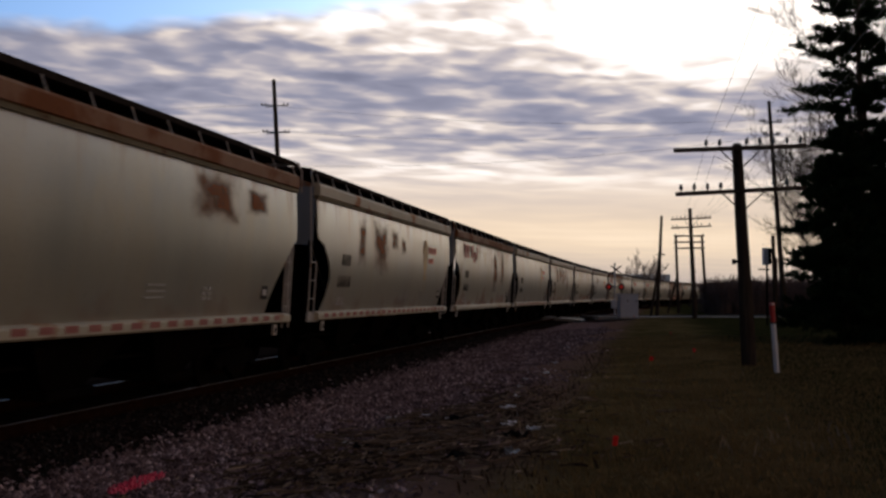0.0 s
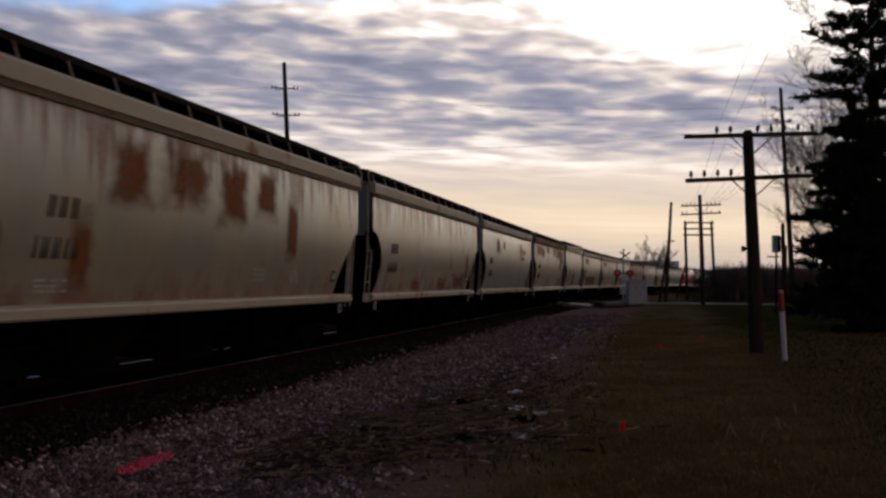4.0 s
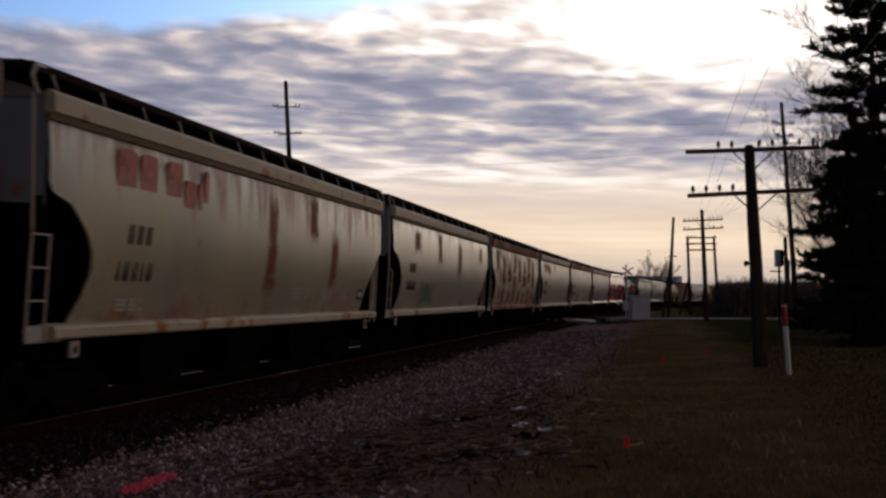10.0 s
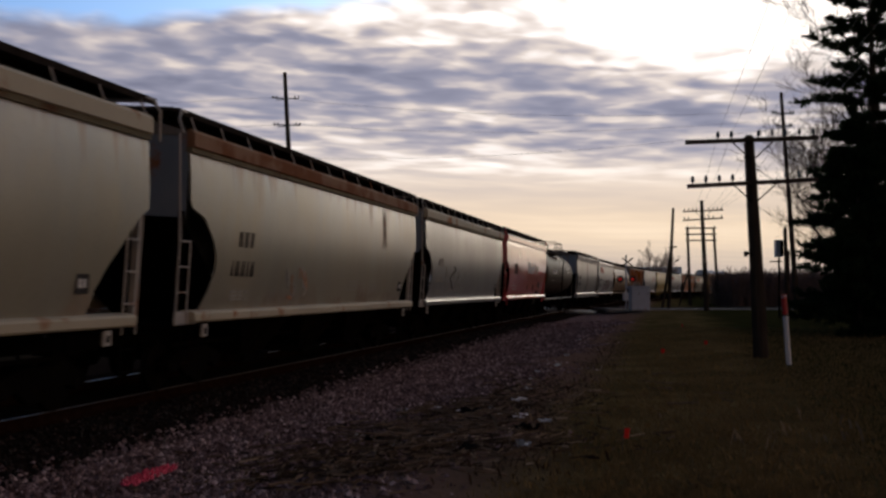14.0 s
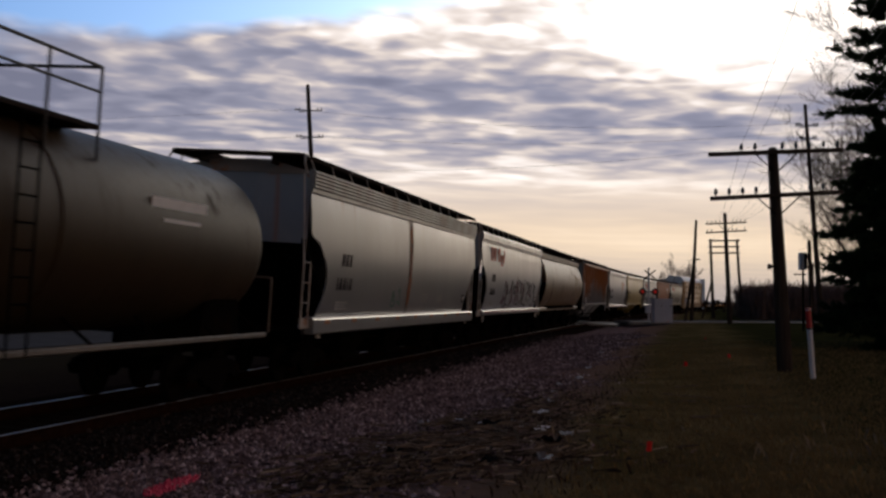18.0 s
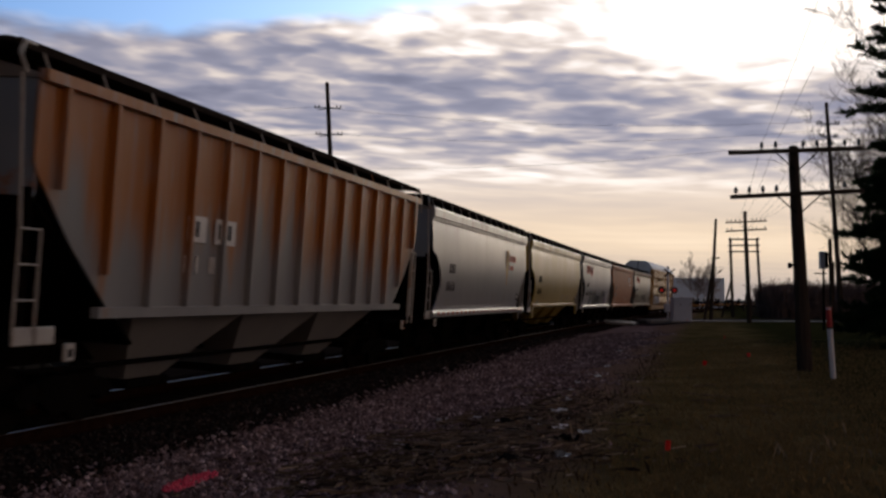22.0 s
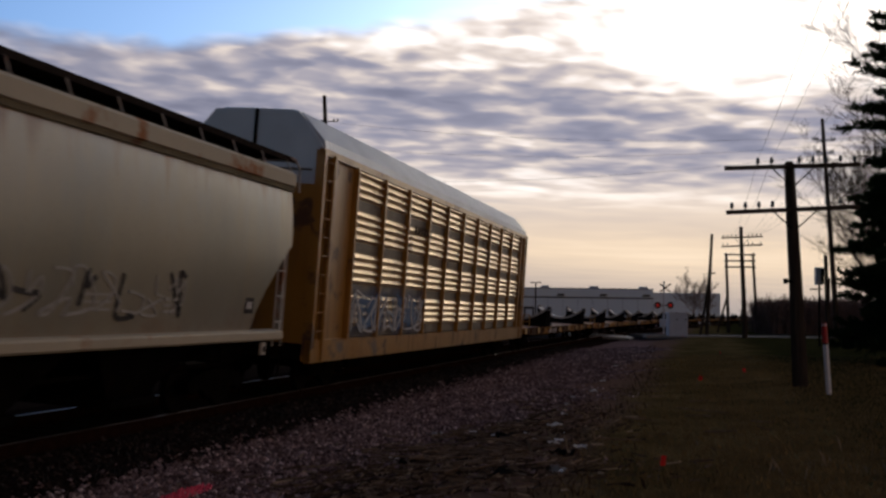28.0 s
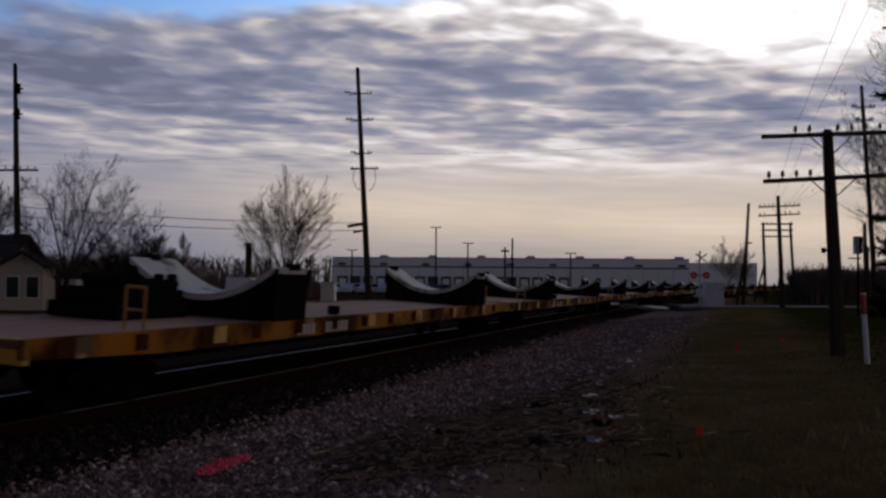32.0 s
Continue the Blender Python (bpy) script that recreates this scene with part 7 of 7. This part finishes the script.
def conifer(x, y, h, reach, seed, label, gap=0.55, per=7, twigs=13, needles=34):
    """Trunk, whorls of limbs that sag and lift again at the tips, side twigs, and brushes of short needles on them."""
    rng = random.Random(seed)
    r = np.random.RandomState(seed)
    t = thing("spruce_tree", Matrix.Identity(4), label, "tree", "evergreens beside the lawn")
    sticks_mesh("trunk", [(Vector((x, y, -0.2)), Vector((x, y, h)), 0.012 * h + 0.05, 0.03)], M["bark"], t)
    limbs, starts, ends = [], [], []
    z = 0.35
    while z < h - 0.1:
        ln0 = float(np.interp(z, [q for q, _ in reach], [q for _, q in reach]))
        turn = rng.uniform(0, 6.28)
        for k in range(per):
            a = turn + 6.28 * k / per + rng.uniform(-0.35, 0.35)
            ln = ln0 * rng.choice((0.35, 0.5, 0.7, 0.85, 1.0, 1.15))
            p = Vector((x, y, z + rng.uniform(-0.4, 0.4)))
            d = Vector((math.cos(a), math.sin(a), rng.uniform(-0.1, 0.5)))
            for i in range(6):
                q = p + d * ln / 6
                d = (d + Vector((rng.gauss(0, 0.04), rng.gauss(0, 0.04), (-0.12, -0.10, -0.04, 0.06, 0.14, 0.16)[i]))).normalized()
                limbs.append((p, q, 0.012 * ln * (1.1 - i / 6) + 0.006, 0.012 * ln * (1 - i / 6) + 0.005))
                side = d.cross(Vector((0, 0, 1))).normalized()
                if i > 0:
                    for j in range(max(3, int(twigs * ln / 7 + 2))):
                        s0 = p.lerp(q, rng.random())
                        tl = (0.22 + 0.16 * ln) * (1.1 - 0.12 * i) * rng.uniform(0.6, 1.2)
                        e = s0 + (d * 0.8 + side * rng.choice((-1, 1)) * rng.uniform(0.3, 1.0) + Vector((0, 0, rng.uniform(-0.5, 0.9)))).normalized() * tl
                        starts.append(s0[:])
                        ends.append(e[:])
                starts.append(p[:])
                ends.append(q[:])
                p = q
        z += gap * rng.uniform(0.8, 1.25)
    sticks_mesh("branchwork", limbs, M["bark"], t)
    a, b = np.repeat(np.array(starts), needles, 0), np.repeat(np.array(ends), needles, 0)
    n = len(a)
    c = a + (b - a) * r.rand(n, 1)
    ax = (b - a) / np.maximum(np.linalg.norm(b - a, axis=1, keepdims=True), 1e-6)
    v = ax * 0.7 + r.randn(n, 3) * 0.75
    v *= (0.10 + 0.12 * r.rand(n, 1)) / np.linalg.norm(v, axis=1, keepdims=True)
    u = np.cross(v, r.randn(n, 3))
    u *= (0.014 + 0.012 * r.rand(n, 1)) / np.maximum(np.linalg.norm(u, axis=1, keepdims=True), 1e-6)
    verts = np.stack([c - u, c + u, c + v], 1).reshape(-1, 3)
    raw("foliage", verts.tolist(), np.arange(3 * n).reshape(-1, 3).tolist(), M["needles"], t, "dark needle brushes with sky between the limbs")


conifer(17.2, 45, 18.0, [(0, 2.8), (5, 2.3), (8, 2.1), (9.5, 2.6), (11, 3.0), (12.5, 2.5), (14, 2.1), (18, 0.2)], 3, "tall dark spruce with ragged drooping limbs", 0.6, 7, 16, 42)
conifer(14.9, 40.5, 8.2, [(0, 2.6), (1.5, 2.5), (3, 2.1), (5, 1.5), (6.8, 0.8), (8.2, 0.1)], 4, "dense dark young spruce at the lawn's edge", 0.32, 9, 16, 40)
conifer(17.6, 41.5, 10.5, [(0, 2.6), (4, 2.3), (7, 1.5), (10.5, 0.1)], 6, "broad dark spruce behind the others", 0.38, 9, 14, 40)
bare_tree(21.6, 60, 12.4, 11, "tall bare tree behind the spruces", 0.42, 15, 0.006, r=0.11, fork=0.2)
bare_tree(20.4, 50, 18.5, 15, "lofty bare tree reaching over the spruces", 0.9, 5, 0.005, r=0.10, lean=-0.22, fork=0.62)
bare_tree(-24.5, 60, 9.0, 21, "spreading bare tree beside the street", 0.74, 8, 0.005, r=0.15, fork=0.2, curl=0.05, open_=0.7)
bare_tree(-17.6, 85, 9.9, 22, "dense round bare tree beside the road", 0.60, 13, 0.005, r=0.085, fork=0.24, curl=0.02, open_=0.5)
bare_tree(-33.0, 66, 9.0, 23, "bare tree behind the house", 0.6, 8)
bare_tree(-23.3, 67, 5.6, 28, "dense low bare tree behind the street tree", 0.6, 14, 0.006, r=0.06, fork=0.06)
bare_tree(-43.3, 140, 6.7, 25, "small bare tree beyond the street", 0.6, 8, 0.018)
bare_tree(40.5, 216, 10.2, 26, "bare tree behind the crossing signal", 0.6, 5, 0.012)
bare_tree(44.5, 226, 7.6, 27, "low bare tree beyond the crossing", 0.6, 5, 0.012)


def thicket(name, boxes, n, seed, label, size):
    """Leafless brush: countless thin stems with side twigs."""
    rng = random.Random(seed)
    segs = []
    for k in range(n):
        x0, x1, y0, y1, h = boxes[k % len(boxes)]
        p = Vector((rng.uniform(x0, x1), rng.uniform(y0, y1), -0.2))
        hh = h * (1 - 0.5 * rng.random() ** 2)
        d = Vector((rng.gauss(0, 0.16), rng.gauss(0, 0.16), 1)).normalized()
        q = p + d * hh
        segs.append((p, q, size, size * 0.5))
        for j in range(5):
            a = p.lerp(q, rng.uniform(0.25, 0.95))
            e = a + (d * 0.6 + Vector((rng.gauss(0, 0.6), rng.gauss(0, 0.6), 0.2))).normalized() * hh * rng.uniform(0.15, 0.35)
            segs.append((a, e, size * 0.7, size * 0.35))
    ob = sticks_mesh(name, segs, M["far_wood"], None)
    tagged(ob, label, "brush", kind="stuff")


thicket("far_brush", [(26.5, 60, 104, 110, 3.3), (27.5, 70, 110, 116, 3.5), (29, 100, 118, 126, 3.7), (46, 140, 150, 180, 4.2)], 9000, 31, "leafless brown brush along the far right of way", 0.05)
thicket("street_brush", [(-34, -24.5, 73, 78, 3.6), (-33, -26, 80, 86, 3.6), (-24.3, -21.5, 66, 70, 2.6), (-60, -34, 140, 170, 4.2), (-36, -22, 118, 126, 2.6), (-120, -50, 170, 220, 7)], 2600, 32, "leafless dark brush and far woods beyond the street", 0.03)
thicket("far_woods", [(-400, -60, 400, 460, 11), (150, 600, 440, 520, 9), (85, 300, 235, 300, 4.6)], 3000, 33, "distant leafless woods on the horizon", 0.22)
for x, y, h in ((-70, 300, 9), (95, 240, 9), (70, 190, 8), (52, 170, 7.5)):
    u = thing("distant_pole", Matrix.Identity(4), "small distant utility pole on the horizon", "utility pole", "distant poles")
    part("pole", rod(BM(), (x, y, -0.2), (x, y, h), 0.16, 6), M["pole"], u)
    part("crossarm", rod(BM(), (x - 1, y, h - 0.5), (x + 1, y, h - 0.5), 0.08, 6), M["pole"], u)

# ---------------------------------------------------------------- small things on the ground
rng = random.Random(77)


def scatter_stones(n, o_from, o_to, seed, material, label):
    """Loose crushed stone over the shoulder: one irregular chip per place, joined."""
    r = np.random.RandomState(seed)
    s = 7 + 62 * r.rand(n) ** 2.0
    o = o_from + (o_to - o_from) * r.rand(n) + 0.18 * r.randn(n)
    o = o + np.where(o > 5.2, 0.45 * r.randn(n) + 0.5 * np.sin(s * 0.55) + 0.3 * np.sin(s * 1.7 + 1), 0)
    th = TH0
    x = -9.492 + math.sin(th) * s + math.cos(th) * o
    y = math.cos(th) * s - math.sin(th) * o
    bed = -0.19 - np.maximum(o - 1.75, 0) * 0.1556 - o * 0.0608
    soil = np.maximum(ground_z(o), 0.5 * (ground_z(o - 0.37) + ground_z(o + 0.37)))
    size = (0.012 + 0.034 * r.rand(n) ** 2) * (1 + s / 90)
    verts, faces = [], []
    for k in range(n):
        b = len(verts)
        a0 = r.rand() * 6.28
        zk = max(bed[k], soil[k] + lump(x[k], y[k]))
        for i in range(4):
            a = a0 + i * 1.57 + r.rand() * 0.5
            q = size[k] * (0.7 + 0.6 * r.rand())
            verts.append((x[k] + q * math.cos(a), y[k] + q * math.sin(a), zk - 0.004 + size[k] * 0.5 * r.rand()))
        verts.append((x[k] + size[k] * (r.rand() - 0.5), y[k] + size[k] * (r.rand() - 0.5), zk + size[k] * (0.7 + 0.6 * r.rand())))
        faces += [(b, b + 1, b + 4), (b + 1, b + 2, b + 4), (b + 2, b + 3, b + 4), (b + 3, b, b + 4)]
    tagged(raw("loose_gravel", verts, faces, M[material]), label, "gravel", kind="stuff")


scatter_stones(15000, 0.9, 2.5, 6, "bed_stone", "grimy rust-stained stones on the ballast shoulder, darkened for the train's shade")
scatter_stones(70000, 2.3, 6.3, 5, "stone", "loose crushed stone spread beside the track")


def blades(name, n, place, h0, h1, material, label, seed):
    r = np.random.RandomState(seed)
    verts, faces = [], []
    for k in range(n):
        x, y = place(r)
        h = h0 + (h1 - h0) * r.rand() ** 2
        a = r.rand() * 6.28
        w = 0.006 + 0.008 * r.rand()
        lx, ly = (r.rand() - 0.5) * h * 1.2, (r.rand() - 0.5) * h * 1.2
        b = len(verts)
        z = float(ground_z((x + 9.49) * 0.981 - y * 0.1915)) + lump(x, y)
        verts += [(x - w * math.cos(a), y - w * math.sin(a), z - 0.03), (x + w * math.cos(a), y + w * math.sin(a), z - 0.03), (x + lx * 0.4 + w * 0.6, y + ly * 0.4, z + h * 0.65), (x + lx, y + ly, z + h)]
        faces += [(b, b + 1, b + 2), (b, b + 2, b + 3)]
    tagged(raw(name, verts, faces, M[material]), label, "grass", kind="stuff")


def lawn_place(r):
    y = 8.5 + 40 * r.rand() ** 1.8
    return -1.0 + y * 0.185 + 0.15 + (0.4 + y * 0.25) * r.rand() ** 0.9 + 0.4 * r.randn(), y


blades("dry_grass", 60000, lawn_place, 0.015, 0.075, "grass", "rough dry winter grass beside the track", 8)


def turf_place(r):
    y = 10.5 + 38 * r.rand() ** 1.6
    return 2.1 + y * 0.195 + (0.2 + y * 0.2) * r.rand() + 0.15 * r.randn(), y


blades("green_grass", 22000, turf_place, 0.012, 0.035, "lawn_grass", "short greenish mown grass of the lawn", 18)


def stalk_place(r):
    k = r.randint(0, 7)
    x, y = ((3.9, 13.0), (4.4, 12.6), (3.2, 12.2), (2.3, 21.0), (4.9, 14.0), (1.0, 14.5), (6.2, 24.0))[k]
    return x + 0.22 * r.randn(), y + 0.3 * r.randn()


blades("weed_stalks", 60, stalk_place, 0.08, 0.26, "stalk", "bleached dry weed stalks standing in the grass", 28)


def weed_place(r):
    y = 10 + 30 * r.rand() ** 1.4
    return -1.35 + y * 0.185 + 0.32 * r.randn() + 0.1, y


blades("dead_weeds", 480, weed_place, 0.04, 0.15, "weed", "dead weed stems along the edge of the gravel", 9)


def stick(name, ln, r, seed, material="stick"):
    q = random.Random(seed)
    bm = BM()
    p, d = Vector((-ln / 2, 0, r)), Vector((1, 0, 0))
    k = 5
    for i in range(k):
        e = p + (d + Vector((0, q.uniform(-0.3, 0.3), q.uniform(-0.1, 0.12)))) * ln / k
        e.z = max(e.z, r * 0.6)
        rod(bm, p, e, r * (1 - 0.12 * i), 5, r * (1 - 0.12 * (i + 1)))
        if i in (1, 3):
            t = p.lerp(e, 0.5)
            rod(bm, t, t + Vector((ln * 0.14, q.choice((-1, 1)) * ln * 0.12, r)), r * 0.5, 4, r * 0.3)
        p = e
    return mesh_of(name, bm, M[material])


stick_meshes = [stick("dead_stick", ln, r, k) for k, (ln, r) in enumerate([(0.35, 0.011), (0.55, 0.014), (0.9, 0.017), (0.45, 0.018)])]
for k in range(150):
    if k < 132:
        x, y = rng.gauss(-0.1, 0.7), rng.gauss(15.0, 1.7)
    else:
        x, y = rng.uniform(1.0, 4.4), rng.uniform(16, 30)
    ob = new("dead_stick", stick_meshes[k % 4])
    ob.matrix_world = pose(x, y, lawn(x, y) + 0.02 + 0.05 * rng.random(), rng.uniform(-6, 6), rng.uniform(-6, 6), rng.uniform(-40, 40) if rng.random() < 0.7 else rng.uniform(0, 180))
    tagged(ob, "dead broken stick lying on the gravel", "stick", "dead sticks in the debris")


def twig_litter(n, seed):
    """A mat of small dead twigs, bark and leaves: thin three-sided slivers lying at all angles, one tone each."""
    r = np.random.RandomState(seed)
    verts, faces = [], []
    heaps = [(-1.2, 13.2, 0.7, 0.8), (-0.3, 15.0, 0.8, 1.3), (0.5, 16.8, 0.7, 1.1), (0.2, 12.6, 0.9, 0.7), (-0.9, 11.6, 0.8, 0.5), (1.6, 19.5, 0.5, 2.2)]
    for k in range(n):
        hx, hy, sx_, sy_ = heaps[r.randint(0, len(heaps))]
        x, y = hx + sx_ * r.randn(), hy + sy_ * r.randn()
        ln, w = 0.04 + 0.22 * r.rand() ** 2, 0.004 + 0.009 * r.rand()
        a = r.randn() * 0.7 if r.rand() < 0.7 else r.rand() * 6.28
        z = lawn(x, y) + 0.012 + 0.03 * r.rand()
        dx, dy = math.cos(a) * ln / 2, math.sin(a) * ln / 2
        nx, ny = -math.sin(a) * w, math.cos(a) * w
        t0, t1 = 0.02 * r.rand(), 0.05 * r.rand()
        b = len(verts)
        verts += [(x - dx - nx, y - dy - ny, z + t0), (x - dx + nx, y - dy + ny, z + t0), (x - dx, y - dy, z + t0 + 2 * w),
                  (x + dx - nx, y + dy - ny, z + t1), (x + dx + nx, y + dy + ny, z + t1), (x + dx, y + dy, z + t1 + 2 * w)]
        faces += [(b, b + 1, b + 4, b + 3), (b + 1, b + 2, b + 5, b + 4), (b + 2, b, b + 3, b + 5)]
    tagged(raw("twig_litter", verts, faces, M["litter_bits"]), "mat of broken dead twigs and bark on the gravel", "debris", kind="stuff")


twig_litter(2400, 41)


def scrap(name, w, seed, material):
    q = random.Random(seed)
    bm = BM()
    n = 4
    vs = [[bm.verts.new((w * (i / n - 0.5) + q.uniform(-0.02, 0.02), w * 0.7 * (j / n - 0.5) + q.uniform(-0.02, 0.02), 0.02 + q.uniform(0, 0.35) * w)) for j in range(n + 1)] for i in range(n + 1)]
    for i in range(n):
        for j in range(n):
            bm.faces.new((vs[i][j], vs[i + 1][j], vs[i + 1][j + 1], vs[i][j + 1]))
    bmesh.ops.solidify(bm, geom=list(bm.faces), thickness=0.006)
    return mesh_of(name, bm, M[material])


scraps = [scrap("litter", w, k, "litter") for k, w in enumerate((0.11, 0.16, 0.22))]
for k, (x, y, i) in enumerate([(1.15, 17.4, 2), (1.03, 15.1, 2), (0.86, 12.3, 2), (-0.68, 18.1, 1), (0.82, 15.8, 0), (1.22, 16.4, 0), (0.7, 16.9, 0), (1.3, 14.6, 1), (-1.15, 15.2, 1), (-0.1, 17.9, 0),
                               (0.2, 17.0, 0), (1.75, 22.6, 0), (2.6, 26.0, 1), (1.5, 20.1, 1), (3.3, 30.5, 1), (2.0, 24.4, 0), (-0.55, 13.2, 0), (0.1, 13.0, 0), (4.9, 41, 1)]):
    ob = new("litter", scraps[i])
    ob.matrix_world = pose(x, y, lawn(x, y) + 0.01, 0, 0, 47 * k)
    tagged(ob, "crumpled dirty white litter on the gravel", "litter", "litter beside the track")
for k, (x, y) in enumerate([(0.4, 16.6), (-0.2, 14.2), (0.2, 12.2), (-0.9, 14.4), (1.0, 13.9)]):
    ob = new("dark_rag", scrap("dark_rag", 0.3, 40 + k, "tyre"))
    ob.matrix_world = pose(x, y, lawn(x, y) + 0.0, 0, 0, 31 * k)
    tagged(ob, "black torn plastic among the dead sticks", "rag", "torn plastic scraps")

for k, (x, y, h, tilt) in enumerate([(5.02, 26.4, 0.32, 8), (6.86, 29.6, 0.32, -6), (1.80, 11.5, 0.30, 4), (11.0, 62.0, 0.7, 3), (10.4, 70, 0.6, -4), (9.3, 44, 0.3, 0)]):
    fl_ = thing("marker_flag", pose(x, y, lawn(x, y), tilt, tilt, 20 * k), "small red plastic utility flag on a wire", "flag", "red utility flags")
    part("wire", rod(BM(), (0, 0, -0.05), (0, 0, h), 0.004, 5), M["ladder_dark"], fl_)
    bm = BM()
    vs = []
    for i in range(5):
        vs.append([bm.verts.new((0.024 * i, 0.010 * math.sin(i * 1.7), h - zz)) for zz in (0.0, 0.035, 0.07, 0.105)])
    for a, b in zip(vs, vs[1:]):
        for j in range(3):
            bm.faces.new((a[j], b[j], b[j + 1], a[j + 1]))
    bmesh.ops.solidify(bm, geom=list(bm.faces), thickness=0.002)
    part("flag_sheet", bm, M["red_flag"], fl_)


def paint_mark():
    """Red survey paint sprayed over the stones: painted chips along a line."""
    verts, faces = [], []
    r = np.random.RandomState(12)
    for k in range(420):
        f = r.rand()
        x, y = -3.32 + 0.09 * f + 0.07 * r.randn(), 11.9 + 1.25 * f + 0.10 * r.randn()
        z = lawn(x, y) + 0.025
        b = len(verts)
        q = 0.012 + 0.022 * r.rand()
        for i in range(4):
            a = i * 1.57 + r.rand()
            verts.append((x + q * math.cos(a), y + q * math.sin(a), z))
        verts.append((x, y, z + q * 1.1))
        faces += [(b, b + 1, b + 4), (b + 1, b + 2, b + 4), (b + 2, b + 3, b + 4), (b + 3, b, b + 4)]
    tagged(raw("survey_paint_mark", verts, faces, M["red_spray"]), "streak of red survey paint on the stones", "paint mark", kind="stuff")


paint_mark()

# ties under the rails: the nearest as single pieces, the rest joined
tie_mesh = mesh_of("tie", box(BM(), -0.11, 0.11, -1.3, 1.3, -0.38, -0.176, 0.01), M["tie"])
for k in range(110):
    s = 4 + k * 0.52
    ob = new("tie", tie_mesh)
    ob.parent = railway
    ob.matrix_local = car_pose(s, 1.0) @ pose(0, rng.uniform(-0.05, 0.05), rng.uniform(-0.008, 0.004), 0, 0, rng.uniform(-1, 1))
verts, faces = [], []
for k in range(740):
    s = 61.2 + k * 0.52
    m = car_pose(s, 1.0)
    b = len(verts)
    for p in ((-0.11, -1.3, -0.38), (0.11, -1.3, -0.38), (0.11, 1.3, -0.38), (-0.11, 1.3, -0.38), (-0.11, -1.3, -0.176), (0.11, -1.3, -0.176), (0.11, 1.3, -0.176), (-0.11, 1.3, -0.176)):
        verts.append(m @ Vector(p))
    faces += [(b + 4, b + 5, b + 6, b + 7), (b, b + 1, b + 5, b + 4), (b + 1, b + 2, b + 6, b + 5), (b + 2, b + 3, b + 7, b + 6), (b + 3, b, b + 4, b + 7)]
tagged(raw("far_ties", verts, faces, M["tie"], railway), kind="stuff")


motions()
